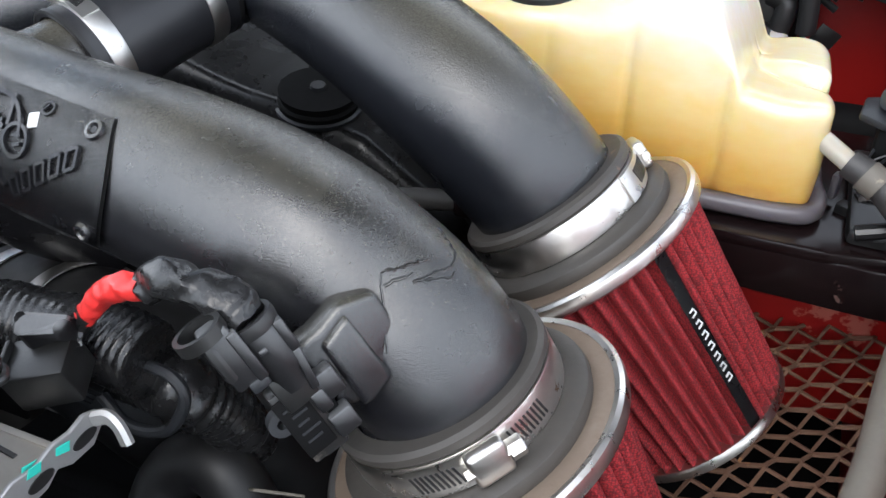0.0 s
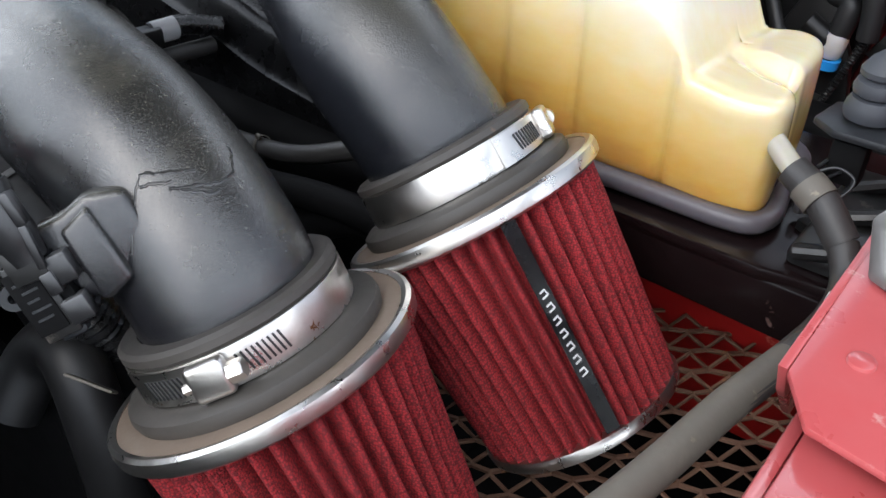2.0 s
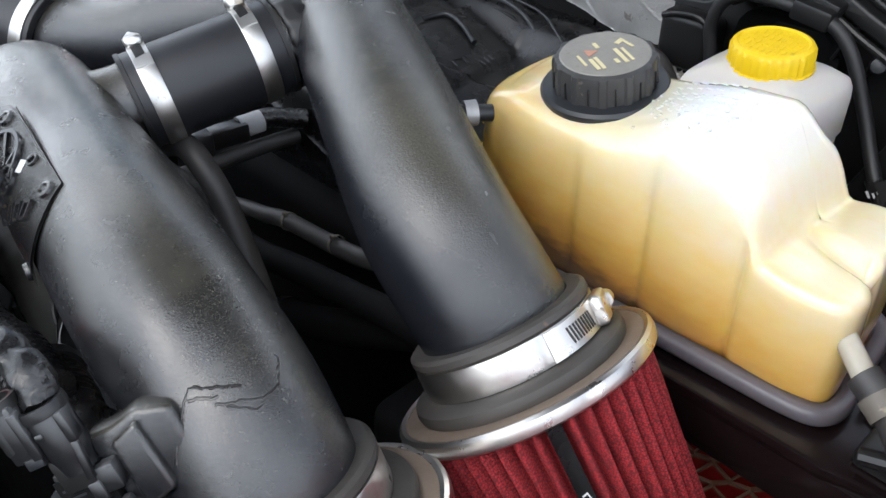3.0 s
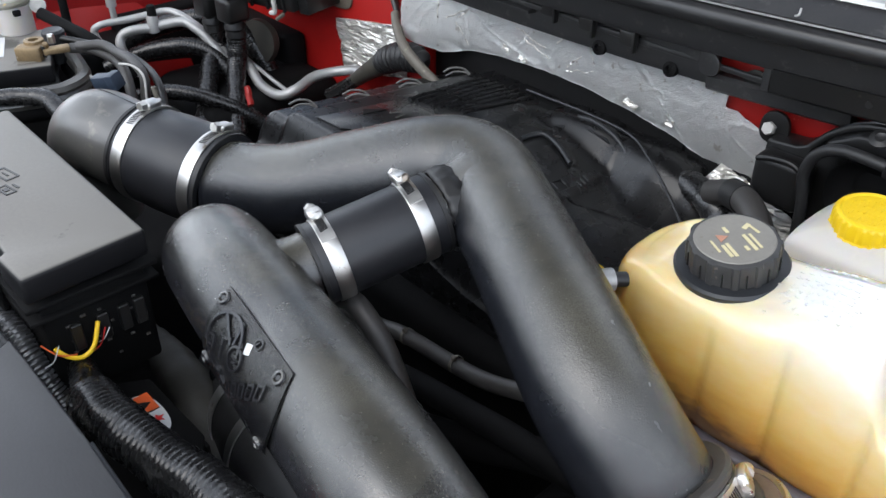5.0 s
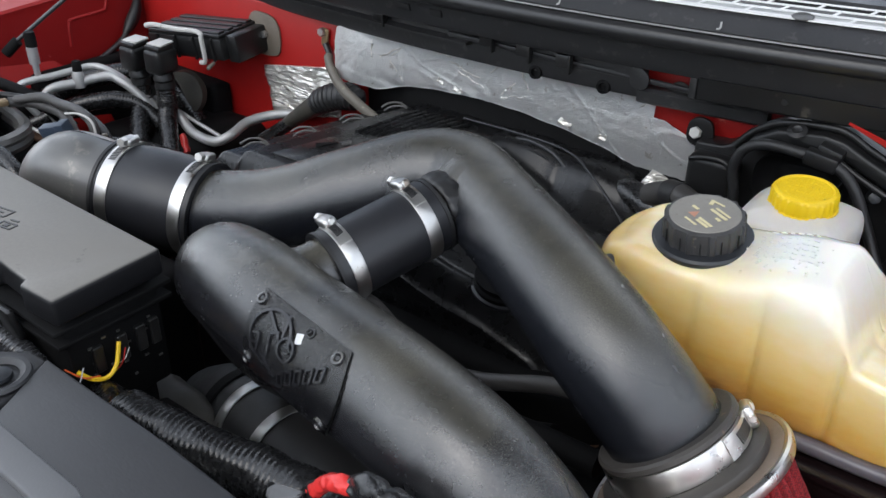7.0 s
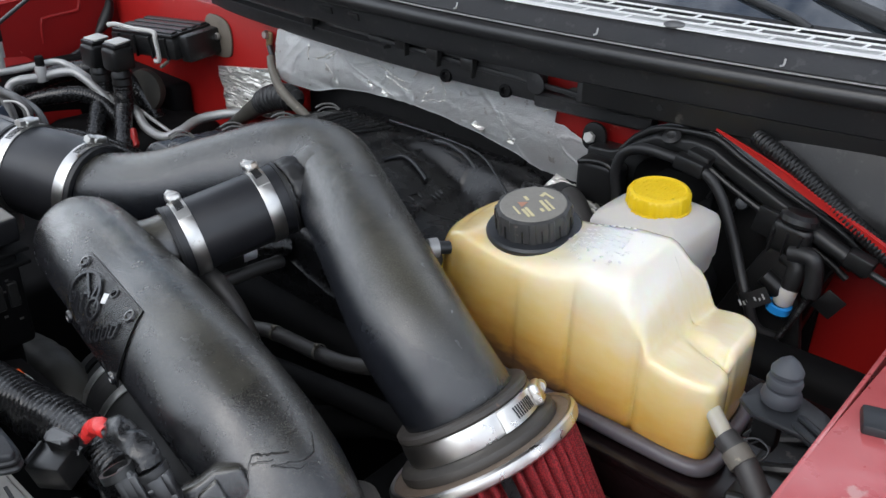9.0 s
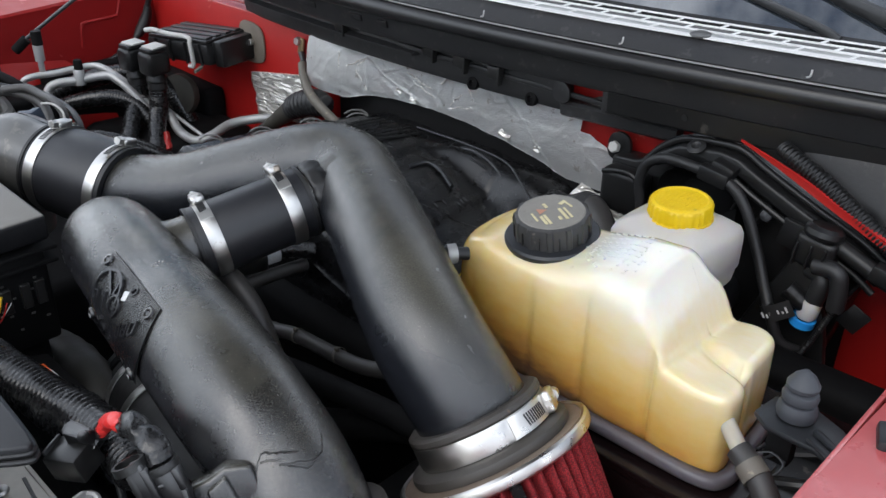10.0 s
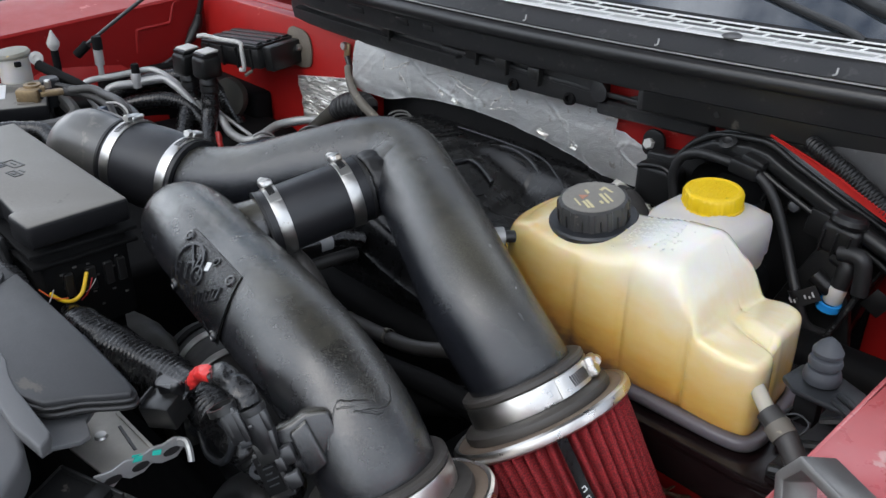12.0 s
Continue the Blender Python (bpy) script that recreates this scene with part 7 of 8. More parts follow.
part("neck_catch", box(0.012, 0.012, 0.010, pose(-1.420, 0.496, 1.190), 0.002), PLASTIC_DARK, wf)
part("cap", lathe([(0, 0.0), (0.033, 0.0), (0.034, 0.005), (0.031, 0.010), (0, 0.012)], pose(-1.448, 0.499, 1.200, 6, 0, 0), 32), material("olive_cap", (0.20, 0.19, 0.15), (0.14, 0.135, 0.11), 0.5, spots=((0.40, 0.28, 0.10), -0.02, 60)), wf, "dull olive grey cap with rusty stains")
part("hinge", lathe([(0, 0), (0.013, 0), (0.013, 0.006), (0.006, 0.008), (0, 0.006)], axis_matrix((-1.425, 0.534, 1.194), (0.9, -0.3, 0.3)), 20), PALE_GREY, wf, "pale round hinge")
part("tube", sweep([(-1.410, 0.530, 1.185), (-1.37, 0.550, 1.170), (-1.31, 0.575, 1.15), (-1.28, 0.62, 1.09)], 0.010, 14, 6), PLASTIC_DARK, wf)
part("knob", lathe([(0.018, -0.05), (0.018, 0.0), (0.015, 0.004), (0, 0.004)], pose(-1.345, 0.522, 1.172), 20), PLASTIC_GREY, wf, "dark grey pump cap")
rs = thing("hood_prop", (-1.56, 0.66, 1.16), "slim dark hood prop rod with a black rubber end", "prop rod")
part("rod", sweep([(-1.556, 0.675, 1.166), (-1.50, 0.76, 1.24), (-1.36, 0.97, 1.42)], 0.004, 10, 4), PLASTIC_GREY, rs)
part("tip", sweep([(-1.562, 0.664, 1.152), (-1.548, 0.686, 1.175)], 0.010, 14, 4), PLASTIC_DARK, rs)
sp = thing("hood_bumper", (-1.58, 0.63, 1.12), "pointed grey rubber hood bumper on a black stem", "hood bumper")
part("tip", lathe([(0.004, 0.0), (0.012, 0.012), (0.013, 0.02), (0.002, 0.045), (0, 0.046)], pose(-1.58, 0.626, 1.162), 20), PALE_GREY, sp, "pale grey tip")
part("stem", sweep([(-1.58, 0.626, 1.05), (-1.58, 0.626, 1.166)], 0.008, 14, 4), PLASTIC_DARK, sp)
ac = thing("aircon_lines", (-1.482, 0.726, 1.004), "dull aluminium air conditioning lines with capped ports", "pipes")
part("line", sweep([(-1.500, 0.690, 1.010), (-1.515, 0.662, 1.060), (-1.523, 0.652, 1.092), (-1.519, 0.660, 1.104), (-1.512, 0.682, 1.108), (-1.500, 0.710, 1.110), (-1.485, 0.750, 1.115), (-1.470, 0.778, 1.119), (-1.452, 0.792, 1.115), (-1.430, 0.807, 1.101), (-1.400, 0.825, 1.075), (-1.35, 0.86, 1.01)], 0.0068, 14, 6), ALUMINIUM, ac)
part("line", sweep([(-1.470, 0.700, 1.010), (-1.488, 0.684, 1.060), (-1.493, 0.690, 1.083), (-1.484, 0.708, 1.093), (-1.470, 0.739, 1.095), (-1.455, 0.769, 1.100), (-1.438, 0.794, 1.102), (-1.420, 0.805, 1.093), (-1.395, 0.818, 1.072), (-1.34, 0.85, 1.00)], 0.0090, 14, 6), ALUMINIUM, ac)
part("port", lathe([(0.006, 0), (0.006, 0.026), (0.0098, 0.027), (0.0098, 0.060), (0, 0.060)], pose(-1.512, 0.691, 1.110), 18), ALUMINIUM, ac)
part("port_cap", lathe([(0.0105, 0), (0.0105, 0.024), (0.0095, 0.028), (0, 0.028)], pose(-1.512, 0.692, 1.169), 20), PLASTIC_DARK, ac, "black screw cap")
part("port", lathe([(0.011, -0.01), (0.011, 0.018), (0.0085, 0.022), (0, 0.022)], pose(-1.466, 0.745, 1.097), 18), ALUMINIUM, ac)
part("port_cap", lathe([(0.0088, 0), (0.0088, 0.020), (0.0075, 0.023), (0, 0.023)], pose(-1.466, 0.746, 1.115), 20), PLASTIC_DARK, ac, "black screw cap")
al = thing("heater_lines", (-1.1, 0.9, 1.0), "dull aluminium heater lines curving to the firewall", "pipes")
part("line", sweep([(-1.40, 0.86, 1.045), (-1.332, 0.86, 1.032), (-1.28, 0.852, 1.009), (-1.212, 0.85, 1.0075), (-1.187, 0.872, 1.020), (-1.190, 0.92, 1.032), (-1.160, 0.965, 1.040), (-1.10, 0.985, 1.05)], 0.0095, 14, 8), ALUMINIUM, al)
part("line", sweep([(-1.40, 0.87, 1.05), (-1.354, 0.87, 1.035), (-1.277, 0.87, 1.020), (-1.205, 0.87, 1.008)], 0.004, 12, 8), ALUMINIUM, al)
hb = thing("heater_box", (-1.35, 0.85, 0.9), "dark plastic heater housing in the far corner", "heater box")
part("housing", rough_up(box_at(-1.50, -1.24, 0.72, 1.02, 0.80, 1.00, 0.04, 4), 0.012, 9), PLASTIC_DARK, hb)
part("blower", lathe([(0, 0), (0.040, 0), (0.045, 0.008), (0.043, 0.022), (0.016, 0.026), (0, 0.026)], axis_matrix((-1.375, 0.925, 1.050), (0.35, -0.9, 0.15)), 32), OLIVE, hb, "dusty round cap")
md = thing("control_module", (-1.36, 0.95, 1.1), "black finned control module with two harness plugs on the firewall", "control module")
MM = pose(-1.336, 0.950, 1.160, 4, -5, 5)
part("module_body", box(0.205, 0.105, 0.042, MM, 0.005), PLASTIC_SATIN, md)
part("module_lid", box(0.200, 0.100, 0.008, MM @ pose(0, 0, 0.024), 0.003), PLASTIC_SATIN, md)
for k2 in range(4):
    part("fin", box(0.19, 0.016, 0.004, MM @ pose(0, -0.036 + 0.024 * k2, 0.0295), 0.0015, 1), PLASTIC_SATIN, md)
for dx in (-0.070, -0.02, 0.03, 0.080):
    part("side_rib", box(0.005, 0.006, 0.044, MM @ pose(dx, -0.054, 0.0), 0.001, 1), PLASTIC_SATIN, md)
part("end_block", box(0.030, 0.085, 0.052, MM @ pose(0.112, 0.005, -0.002), 0.006), PLASTIC_SATIN, md)
part("mount", prism(rounded([(-0.052, -0.045), (0.045, -0.045), (0.060, -0.01), (0.055, 0.045), (0.02, 0.062), (-0.052, 0.060)], 2), 0.004, pose(-1.222, 1.0065, 1.172, 90, 0, 0) @ Matrix.Diagonal((0.8, 0.78, 1, 1)), 0.001), TAN_PLATE, md, "dusty tan mount plate")
hex_head((-1.213, 1.000, 1.180), (0, -1, 0.1), 0.007, 0.008, STEEL, md, "bolt")
hex_head((-1.255, 0.905, 1.138), (0.2, -1, -0.3), 0.004, 0.020, HOSE_WORN, md, "stud")
for at in ((-1.402, 0.836, 1.138), (-1.340, 0.848, 1.140)):
    pm = Matrix.Translation(at) @ pose(0, 0, 0, 0, 0, 5)
    q = part("harness_plug", box(0.044, 0.050, 0.046, pm, 0.008, 3), PLASTIC_SATIN, md, "black harness plug")
    part("plug_cap", box(0.040, 0.040, 0.010, pm @ pose(0, 0, 0.026), 0.004), PLASTIC_SATIN, q)
    part("plug_top", box(0.038, 0.034, 0.004, pm @ pose(0, 0.004, 0.0325, 4, 0, 0), 0.0015), PALE_GREY, q, "pale grey plug top")
    part("cable_boot", lathe([(0.016, 0), (0.020, 0.004), (0.018, 0.016), (0.020, 0.020), (0.017, 0.034), (0.015, 0.036)], pm @ pose(0, 0, -0.056), 20), PLASTIC_SATIN, q)
lv = [(-0.055, -0.050, 0.036), (-0.005, -0.058, 0.036), (0.056, -0.058, 0.034), (0.064, -0.062, 0.020), (0.064, -0.064, -0.018), (0.052, -0.066, -0.022)]
part("lever", sweep([tuple(MM @ Vector(v)) for v in lv], 0.0046, 8, 6), PALE_GREY, md, "pale grey locking lever")
part("lever", sweep([tuple(MM @ Vector(v)) for v in ((-0.095, -0.056, 0.036), (-0.075, -0.052, 0.038), (-0.050, -0.052, 0.036))], 0.0050, 8, 6), PALE_GREY, md, "pale grey locking lever")
for p0, p1 in (((-1.402, 0.836, 1.088), (-1.27, 0.72, 0.96)), ((-1.340, 0.848, 1.088), (-1.22, 0.76, 0.95))):
    a, b = Vector(p0), Vector(p1)
    part("wrapped_cable", sweep([tuple(a), (a.x + 0.004, a.y - 0.004, a.z - 0.035), tuple(a * 0.6 + b * 0.4 + Vector((-0.02, 0.01, -0.01))), tuple(b)], 0.0175, 28, 40, shape=conduit_ribs), LOOM_WRAP, md, "black wrapped cable")
    part("cable_band", lathe([(0.0180, -0.006), (0.0196, -0.005), (0.0196, 0.005), (0.0180, 0.006)], axis_matrix((a.x + 0.004, a.y - 0.004, a.z - 0.032), (0, 0.2, 1)), 20, closed=True), TAPE, md)
part("red_wire", rough_up(sweep([(-1.236, 0.80, 1.030), (-1.226, 0.796, 1.018), (-1.214, 0.79, 1.004)], 0.006, 10, 5), 0.002, 90), RED_PAINT, md, "red plug")
fcb = thing("fender_cable", (-1.5, 0.97, 1.1), "black cable along the red fender into the far corner", "cable")
part("cable", sweep([(-1.560, 0.992, 1.300), (-1.590, 0.992, 1.235), (-1.610, 0.985, 1.180), (-1.617, 0.970, 1.140), (-1.610, 0.930, 1.105), (-1.60, 0.84, 1.07)], 0.0065, 12, 8), SEAL, fcb)
part("boot", sweep([(-1.606, 0.987, 1.190, 0.008), (-1.612, 0.983, 1.165, 0.012), (-1.617, 0.970, 1.140, 0.013), (-1.614, 0.950, 1.120, 0.007)], seg=14, per=5), RUBBER, fcb, "rubber boot")
cvl = thing("wire_loom", (-1.45, 0.83, 1.05), "black corrugated looms bundled beside the aluminium lines", "wire loom", "wire looms")
for pts, r in (([(-1.56, 0.72, 1.05), (-1.50, 0.80, 1.085), (-1.44, 0.87, 1.09), (-1.39, 0.90, 1.06), (-1.35, 0.92, 0.99)], 0.019), ([(-1.52, 0.66, 1.02), (-1.46, 0.74, 1.055), (-1.40, 0.81, 1.055), (-1.34, 0.84, 1.00)], 0.016), ([(-1.40, 0.62, 1.00), (-1.33, 0.70, 1.02), (-1.25, 0.78, 0.99), (-1.20, 0.84, 0.93)], 0.014)):
    part("loom", sweep(pts, r, 20, 46, shape=conduit_ribs), LOOM_WRAP, cvl)

# ---- behind the coolant tank: black housing, hoses and clips ----
hs = thing("wiper_motor_cover", (-0.2, 1.0, 1.1), "black plastic wiper motor cover with a cable arch on the cowl", "motor cover")
BROW = [(-0.282, 1.206), (-0.260, 1.231), (-0.228, 1.250), (-0.173, 1.257), (-0.149, 1.254), (-0.120, 1.240), (-0.06, 1.215), (0.005, 1.190), (0.036, 1.172)]
across = lambda y: Matrix(((1, 0, 0, 0), (0, 0, 1, y), (0, 1, 0, 0), (0, 0, 0, 1)))
part("cover_face", prism([(-0.334, 1.122), (-0.340, 1.150), (-0.337, 1.194), (-0.300, 1.197)] + BROW + [(0.012, 1.128), (-0.012, 1.02), (-0.05, 0.85), (-0.20, 0.85), (-0.25, 1.11)], 0.036, across(0.992), 0.004, 3), PLASTIC_SATIN, hs)
part("cover_brow", sweep([(x, 0.990, z - 0.002) for x, z in BROW], 0.005, 12, 6), PLASTIC_SATIN, hs)
part("upper_step", prism([(x, z - 0.006) for x, z in BROW[1:]] + [(x, z - 0.026) for x, z in reversed(BROW[1:])], 0.024, across(0.970), 0.004, 3), PLASTIC_SATIN, hs, "stepped upper edge")
part("inner_ridge", sweep([(x, 0.966, z - 0.030) for x, z in BROW[2:]], 0.004, 10, 6), PLASTIC_SATIN, hs)
for k2 in range(4):
    x, z = BROW[4 + k2]
    part("web", box(0.004, 0.022, 0.050, pose(x + 0.012, 0.984, z - 0.050, 0, 24, 0), 0.001, 1), PLASTIC_SATIN, hs)
part("dimple", lathe([(0, 0), (0.010, 0), (0.012, 0.004), (0.006, 0.006), (0, 0.003)], axis_matrix((-0.205, 0.972, 1.246), (0, -0.5, 0.85)), 20), SEAL, hs)
part("clip_block", box(0.030, 0.020, 0.022, pose(-0.160, 0.962, 1.232, 0, 14, 0), 0.003), PLASTIC_SATIN, hs)
part("knob", lathe([(0, 0), (0.008, 0), (0.009, 0.006), (0.007, 0.020), (0, 0.022)], axis_matrix((-0.106, 0.985, 1.186), (0.3, -1, 0.3)), 18), PLASTIC_GREY, hs)
part("left_pod", box_at(-0.334, -0.268, 0.960, 0.994, 1.126, 1.188, 0.010, 4), PLASTIC_SATIN, hs)
part("pod_edge", sweep([(-0.330, 0.962, 1.181), (-0.310, 0.960, 1.188), (-0.285, 0.960, 1.189), (-0.268, 0.961, 1.176)], 0.0035, 10, 6), PLASTIC_SATIN, hs)
part("bolt_tab", prism(rounded([(-0.018, -0.022), (0.020, -0.022), (0.020, 0.014), (0.0, 0.022), (-0.018, 0.012)], 2), 0.006, pose(-0.342, 1.018, 1.200, 90, 0, 0), 0.001), PLASTIC_SATIN, hs)
# Bright steel bolt in pale plastic: its shine is put into the colour
hex_head((-0.345, 1.010, 1.198), (0, -1, 0.35), 0.0085, 0.008, PALE_GREY, hs, "bolt")
# Thin dark plate put in for the shade inside a hollow
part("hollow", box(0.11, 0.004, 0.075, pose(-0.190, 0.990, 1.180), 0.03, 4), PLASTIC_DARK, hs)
vh = thing("vacuum_hose", (-0.1, 0.93, 1.1), "black vacuum hose with a white printed band", "hose")
VH = [(-0.258, 0.955, 1.08), (-0.262, 0.955, 1.150), (-0.268, 0.954, 1.186), (-0.260, 0.953, 1.214), (-0.237, 0.952, 1.229), (-0.200, 0.951, 1.231), (-0.152, 0.950, 1.226), (-0.123, 0.950, 1.204), (-0.095, 0.947, 1.156), (-0.072, 0.935, 1.118), (-0.052, 0.922, 1.092), (-0.036, 0.922, 1.064), (-0.015, 0.938, 1.052)]
part("hose", sweep(VH, 0.0068, 16, 8), RUBBER, vh)
part("clip", box(0.040, 0.018, 0.020, pose(-0.165, 0.950, 1.228, 0, 8, 0), 0.004), PLASTIC_SATIN, vh)
BM = axis_matrix((-0.055, 0.923, 1.096), (0.027, 0.0, -0.038), (0, -1, 0))
part("band", lathe([(0.0069, -0.011), (0.0076, -0.011), (0.0076, 0.011), (0.0069, 0.011)], BM, 20, closed=True), SEAL, vh)
part("band_tab", box(0.001, 0.026, 0.02, BM @ pose(0.006, -0.018, 0, 0, 0, -20), 0), SEAL, vh)
for k2 in range(7):
    part("printed_bar", box(0.0008, 0.002, 0.007 - 0.002 * (k2 % 3), BM @ pose(0.0086 - 0.0006 * abs(k2 - 2), 0.005 - 0.005 * k2, 0.002 * (k2 % 2), 0, 0, -10), 0), WHITE_INK, vh)
bt = thing("vacuum_fitting", (-0.010, 0.940, 1.110), "grey rubber elbow fittings with a bright blue ring clip", "fitting")
part("elbow", sweep([(-0.045, 0.935, 1.128), (-0.028, 0.936, 1.118), (-0.020, 0.937, 1.114)], 0.011, 16, 5), PLASTIC_SATIN, bt)
part("fitting", lathe([(0.010, -0.004), (0.012, 0.0), (0.012, 0.016), (0.010, 0.02)], axis_matrix((-0.018, 0.937, 1.104), (0.15, 0, 1)), 20), NATURAL, bt, "pale plastic fitting")
part("blue_ring", lathe([(0.010, -0.005), (0.0145, -0.005), (0.0145, 0.004), (0.010, 0.004)], axis_matrix((-0.020, 0.935, 1.096), (0.15, 0, 1)), 22, closed=True), BLUE_CLIP, bt, "bright blue ring")
part("elbow", sweep([(-0.016, 0.938, 1.115), (-0.012, 0.940, 1.140), (-0.014, 0.943, 1.152), (-0.030, 0.948, 1.156)], 0.011, 16, 6), RUBBER, bt)
part("elbow", sweep([(-0.022, 0.935, 1.167), (-0.004, 0.934, 1.170), (0.006, 0.933, 1.166), (0.010, 0.933, 1.150), (0.012, 0.932, 1.125)], 0.010, 16, 6), RUBBER, bt)
part("spring_wire", sweep([(0.010, 0.932, 1.122), (0.002, 0.930, 1.095), (-0.012, 0.925, 1.055), (-0.035, 0.915, 0.995)], 0.0035, 10, 40, shape=lambda s, a: 1 + 0.25 * math.sin(s * 2200)), PLASTIC_SATIN, bt, "thin coiled cable")
part("flag", box(0.025, 0.002, 0.03, pose(0.030, 0.945, 1.115, 0, 30, 10), 0.001), PLASTIC_SATIN, bt)
vs = thing("solenoid_valve", (0.0, 0.96, 1.17), "black plastic solenoid valve on the bay side", "valve")
part("valve_body", box(0.046, 0.030, 0.040, pose(-0.028, 0.948, 1.180, 0, 6, 0), 0.008, 3), PLASTIC_SATIN, vs)
part("valve_cap", lathe([(0, 0), (0.020, 0), (0.022, 0.004), (0.021, 0.010), (0.016, 0.014), (0, 0.015)], pose(-0.024, 0.945, 1.199, -10, 4, 0), 30), PLASTIC_SATIN, vs)
for k2 in range(3):
    part("valve_rib", box(0.003, 0.034, 0.030, pose(-0.046 + 0.016 * k2, 0.946, 1.176, 0, 6, 0), 0.001, 1), PLASTIC_SATIN, vs)
part("valve_arm", sweep([(-0.008, 0.955, 1.19), (0.03, 0.95, 1.178), (0.06, 0.945, 1.17)], 0.010, 14, 5), PLASTIC_SATIN, vs)
part("valve_plug", box(0.03, 0.02, 0.02, pose(0.05, 0.945, 1.178, 0, 14, 0), 0.003), PLASTIC_SATIN, vs)
part("valve_bracket", box(0.05, 0.008, 0.036, pose(-0.055, 0.966, 1.178, 0, 10, 0), 0.003), PLASTIC_SATIN, vs)
wl = thing("wire_lead", (0.1, 0.95, 1.1), "black wire lead hanging on the red panel", "wire lead")
part("wire", sweep([(0.06, 0.945, 1.17), (0.10, 0.935, 1.16), (0.115, 0.93, 1.13), (0.11, 0.925, 1.08), (0.13, 0.92, 1.05), (0.15, 0.915, 1.04)], 0.004, 10, 8), SEAL, wl)
part("wire", sweep([(0.13, 0.97, 1.20), (0.14, 0.93, 1.16), (0.145, 0.90, 1.10), (0.15, 0.87, 1.03), (0.15, 0.86, 0.95)], 0.006, 10, 8), SEAL, wl)
ce = thing("cowl_end_panel", (0.05, 0.93, 1.26), "dark plastic cowl end panel behind the red flange", "body panel")
bm = bmesh.new()
rows = []
for k2 in range(13):
    f = k2 / 12
    foot = Vector((-0.15 + 0.50 * f, 0.992 - 0.02 * f, 1.262 - 0.20 * f))
    head = Vector((-0.16 + 0.50 * f, yb + 0.034 + bow(-0.16 + 0.50 * f), 1.2905))
    rows.append([bm.verts.new(foot + (head - foot) * q + Vector((0, 0, 0.010 * math.sin(math.pi * q)))) for q in (0, 0.25, 0.5, 0.75, 1)])
for a, c in zip(rows, rows[1:]):
    for q in range(4):
        bm.faces.new((a[q], a[q + 1], c[q + 1], c[q]))
bmesh.ops.solidify(bm, geom=bm.faces[:], thickness=0.004)
part("panel", bm, COWL, ce, angle=3)
fc = thing("corrugated_conduit", (0.0, 0.95, 1.25), "grey-black corrugated conduit beside the red flange", "conduit", "conduits")
part("conduit", sweep([(-0.105, 0.988, 1.270), (-0.085, 0.978, 1.266), (-0.042, 0.974, 1.247), (0.003, 0.970, 1.222), (0.07, 0.963, 1.186), (0.16, 0.953, 1.14)], 0.0100, 20, 70, shape=lambda s, a: 1 + 0.07 * math.sin(s * 1300)), PLASTIC_SATIN, fc)
dk = thing("air_duct", (0.02, 0.87, 0.9), "black plastic duct panel behind the coolant tank", "duct")
part("duct_panel", rough_up(box_at(-0.07, 0.115, 0.865, 0.93, 0.80, 1.066, 0.02, 4), 0.006, 14), PLASTIC_DARK, dk)
part("duct_curve", prism([(-0.14, 0.95), (-0.08, 1.10), (-0.055, 1.155), (-0.035, 1.165), (0.0, 1.10), (0.02, 1.0), (0.02, 0.95)], 0.012, Matrix(((1, 0, 0, 0), (0, 0, 1, 0.944), (0, 1, 0, 0), (0, 0, 0, 1))), 0.004), PLASTIC_SATIN, dk)

# rubber hood bumper on its bracket
rb = thing("hood_bumper", (0.085, 0.64, 1.15), "grey ribbed rubber hood bumper on a black bracket", "hood bumper")
RBM = pose(0.085, 0.643, 1.184) @ Matrix.Diagonal((0.74, 0.74, 0.98, 1))
part("rubber_cone", lathe([(0.021, -0.002), (0.0225, 0.002), (0.0215, 0.007), (0.0185, 0.0115), (0.0145, 0.0125), (0.0190, 0.0145), (0.0200, 0.0185), (0.0180, 0.0225), (0.0130, 0.0245), (0.0175, 0.0265), (0.0178, 0.0300), (0.0120, 0.0370), (0.004, 0.0425), (0, 0.043)], RBM, 40), material("grey_rubber", (0.034, 0.038, 0.046), (0.045, 0.048, 0.055), 0.6, bump=0.1), rb, "grey ribbed rubber")
part("bracket_plate", prism([(-0.028, -0.016), (-0.012, -0.028), (0.03, -0.028), (0.085, -0.055), (0.095, -0.035), (0.035, 0.012), (0.0, 0.026), (-0.024, 0.016)], 0.006, pose(0.085, 0.643, 1.174), 0.002), PLASTIC_GREY, rb)
for k2 in range(2):
    part("bracket_rib", box(0.05, 0.007, 0.006, pose(0.127, 0.622 - 0.012 * k2, 1.182, 0, 0, -28), 0.003), PLASTIC_GREY, rb)
part("clip", box(0.022, 0.016, 0.03, pose(0.083, 0.632, 1.155), 0.003), PLASTIC_DARK, rb)
part("clip_wire", sweep([(0.070, 0.612, 1.150), (0.078, 0.606, 1.142), (0.090, 0.608, 1.142), (0.094, 0.614, 1.152), (0.082, 0.616, 1.156), (0.070, 0.612, 1.150)], 0.0010, 8, 5), PLASTIC_GREY, rb)
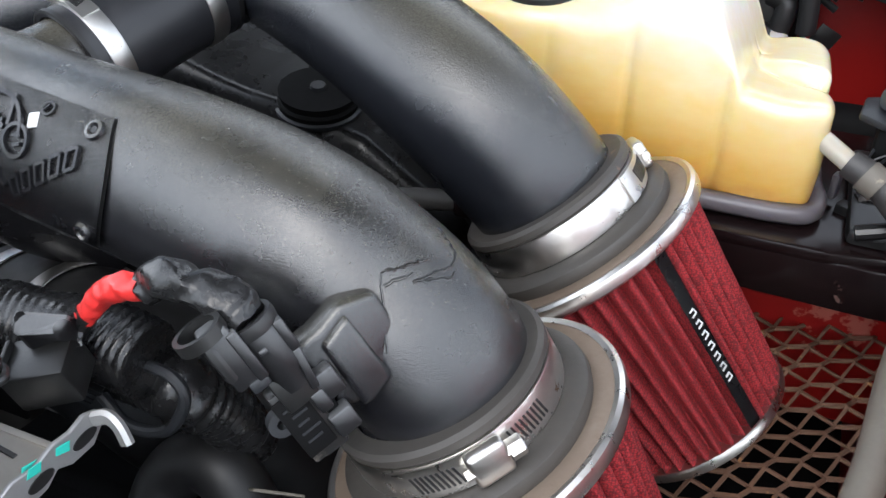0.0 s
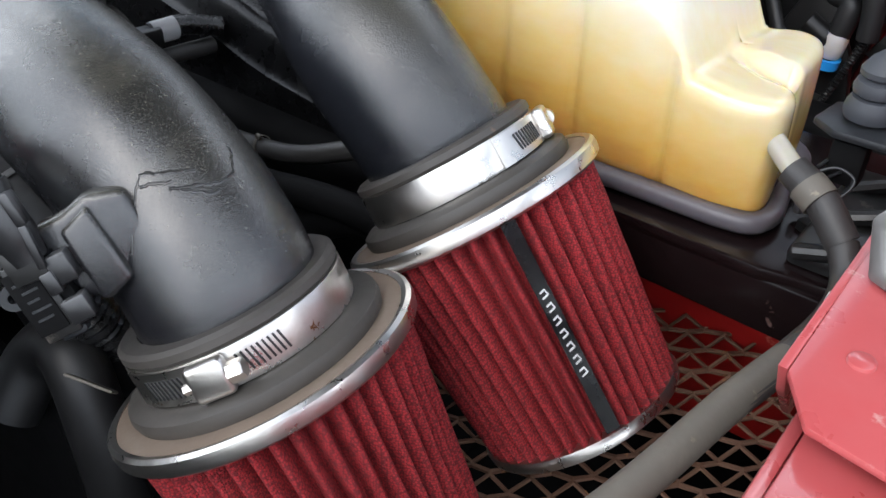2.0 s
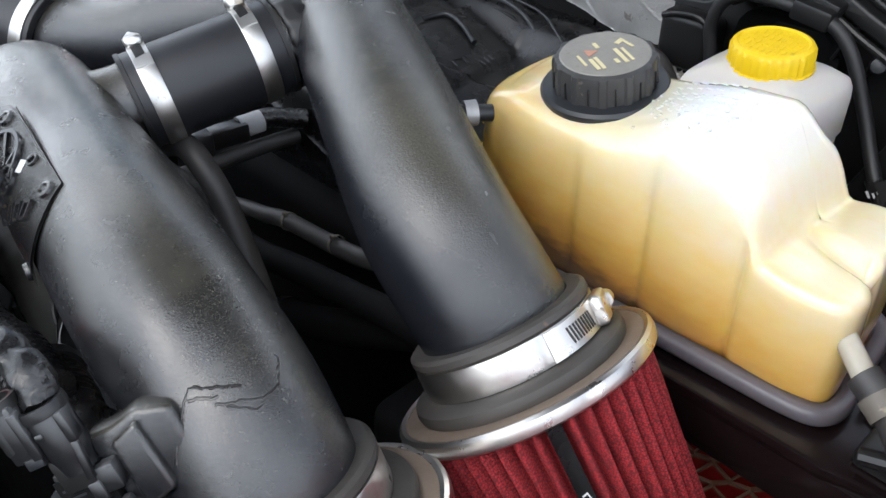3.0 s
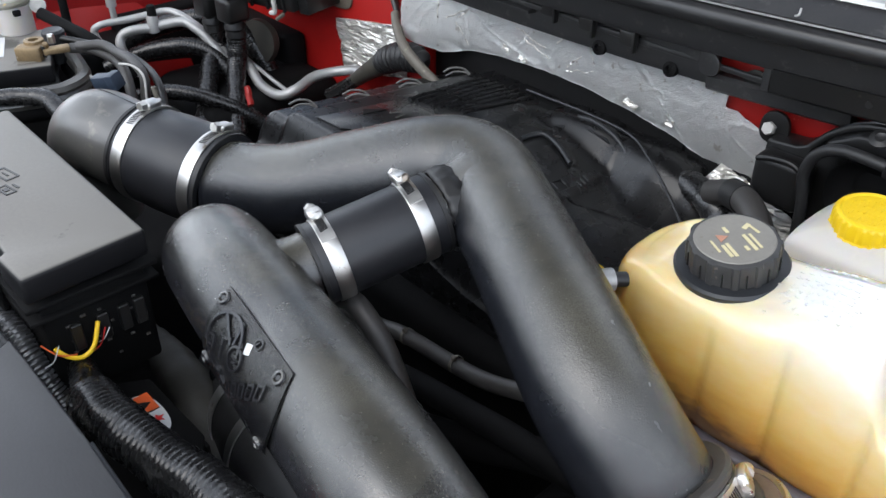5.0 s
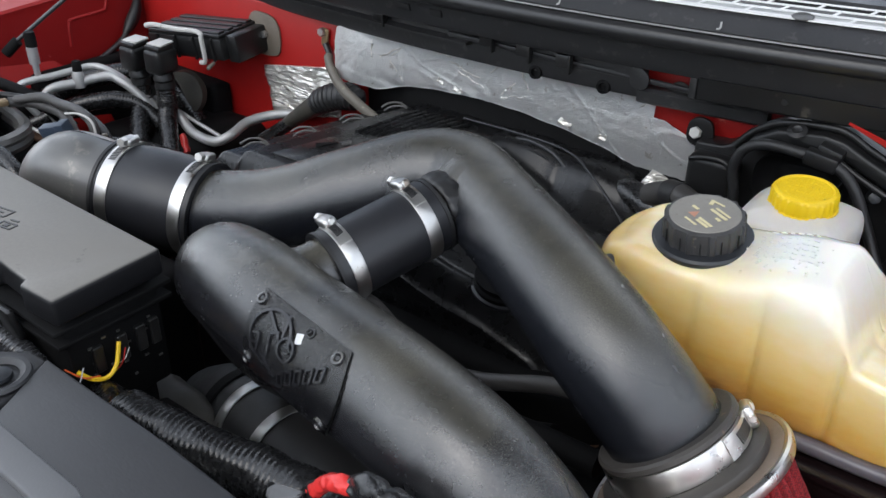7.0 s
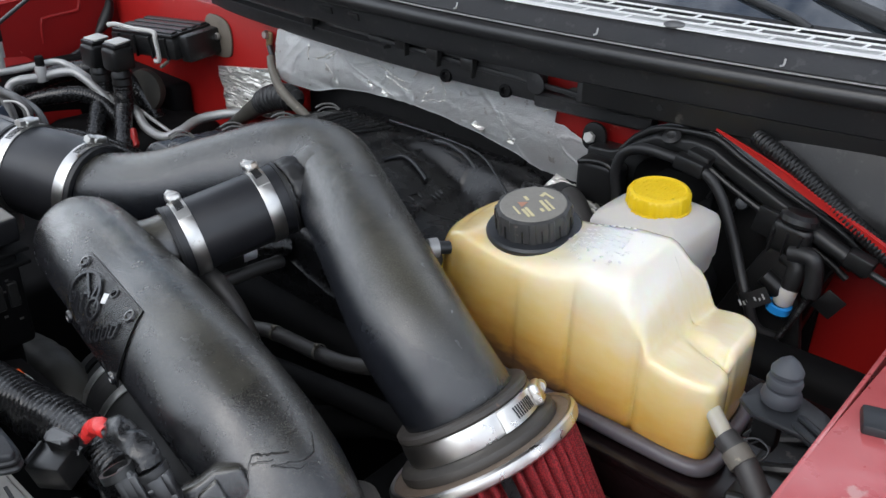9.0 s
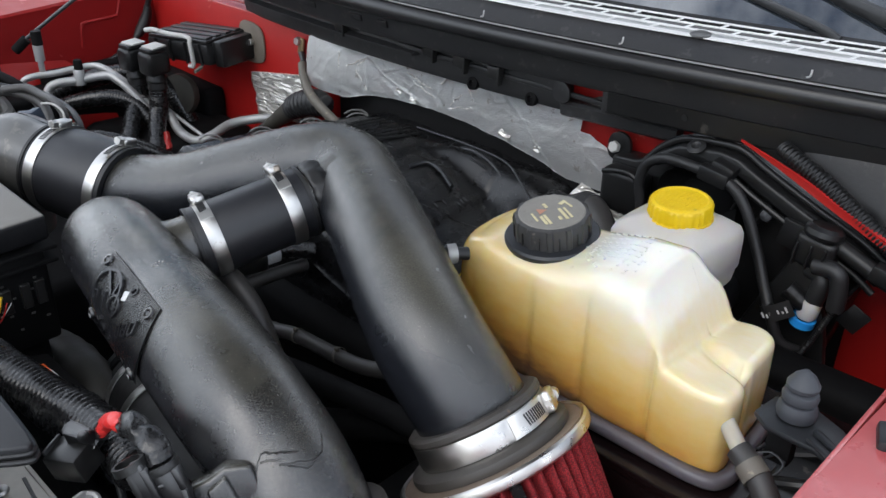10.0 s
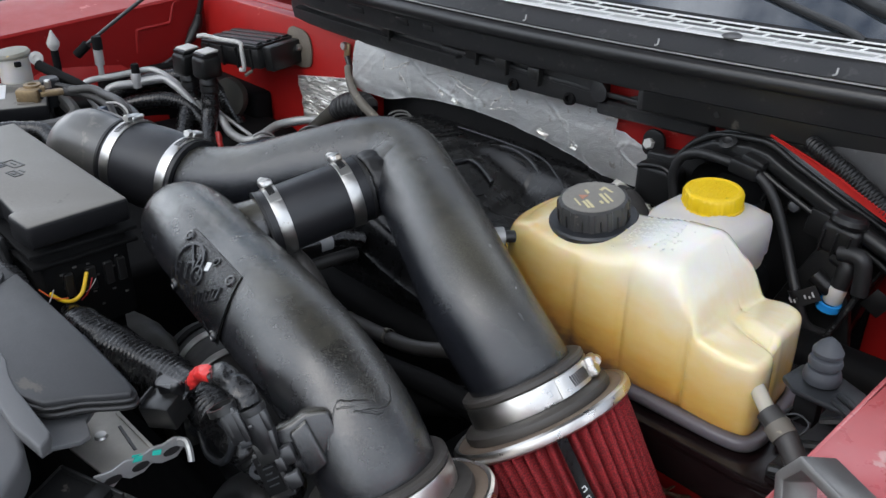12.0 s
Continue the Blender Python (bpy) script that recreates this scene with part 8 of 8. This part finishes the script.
part("stay", sweep([(0.165, 0.66, 1.205), (0.150, 0.63, 1.190), (0.130, 0.61, 1.180)], 0.004, 10, 5), ALUMINIUM, rb)
gp = thing("hood_prop", (0.2, 0.72, 1.2), "slim grey gas prop rising from the rail", "prop rod")
part("rod", sweep([(0.165, 0.668, 1.198), (0.185, 0.72, 1.28), (0.22, 0.80, 1.40)], 0.006, 12, 4), PLASTIC_GREY, gp)
part("foot", box(0.05, 0.03, 0.012, pose(0.172, 0.640, 1.205, 0, 0, 20), 0.003), PLASTIC_GREY, gp)
for k2 in range(3):
    st = thing("support_strut", (0.12, 0.66, 1.08), "black plastic strut beside the tank tray", "strut", "support struts")
    part("strut", sweep([(0.075, 0.70 - 0.05 * k2, 1.098), (0.105, 0.715 - 0.055 * k2, 1.106), (0.165, 0.745 - 0.06 * k2, 1.12)], 0.006, 10, 5), PLASTIC, st)

# ---- rusty expanded mesh below the filters ----
mesh_th = thing("expanded_mesh", (0.03, 0.5, 0.92), "rusty expanded steel mesh sheet below the air filters", "mesh")
CX, CY = 0.030, 0.0115
MSH = pose(0.03, 0.52, 0.93, 4, -3, 30)
for r in range(46):
    y0 = -0.26 + CY * r
    pts = []
    for c in range(31):
        x = -0.21 + CX * 0.5 * c
        up = (c + r) % 2
        pts.append((x, y0 + (CY * 0.42 if up else -CY * 0.42), 0.0035 * (1 if c % 2 else -1)))
    pts = [tuple(MSH @ Vector(v)) for v in pts]
    part("strand", rough_up(sweep_line(pts, 0.0016, 0.0014), 0.0008, 200), RUST, mesh_th)
part("edge_rod", rough_up(sweep([(0.139, 0.68, 1.04), (0.1405, 0.58, 1.045), (0.143, 0.48, 1.05), (0.147, 0.42, 1.055), (0.150, 0.32, 1.06)], 0.0045, 12, 16, shape=lambda s, a: 1 + 0.2 * math.sin(s * 430 + a)), 0.0015, 120), RUST, mesh_th, "twisted rusty edge")
# Unseen dark sheet added to hide the bright ground below the mesh
rod2 = thing("under_mesh_sheet", (0.05, 0.6, 0.8), "dark sheet added below the rusty mesh to close the depth", "skid plate")
part("fill_sheet", box_at(-0.35, 0.42, 0.16, 1.02, 0.60, 0.64, 0.01), PLASTIC_DARK, rod2)
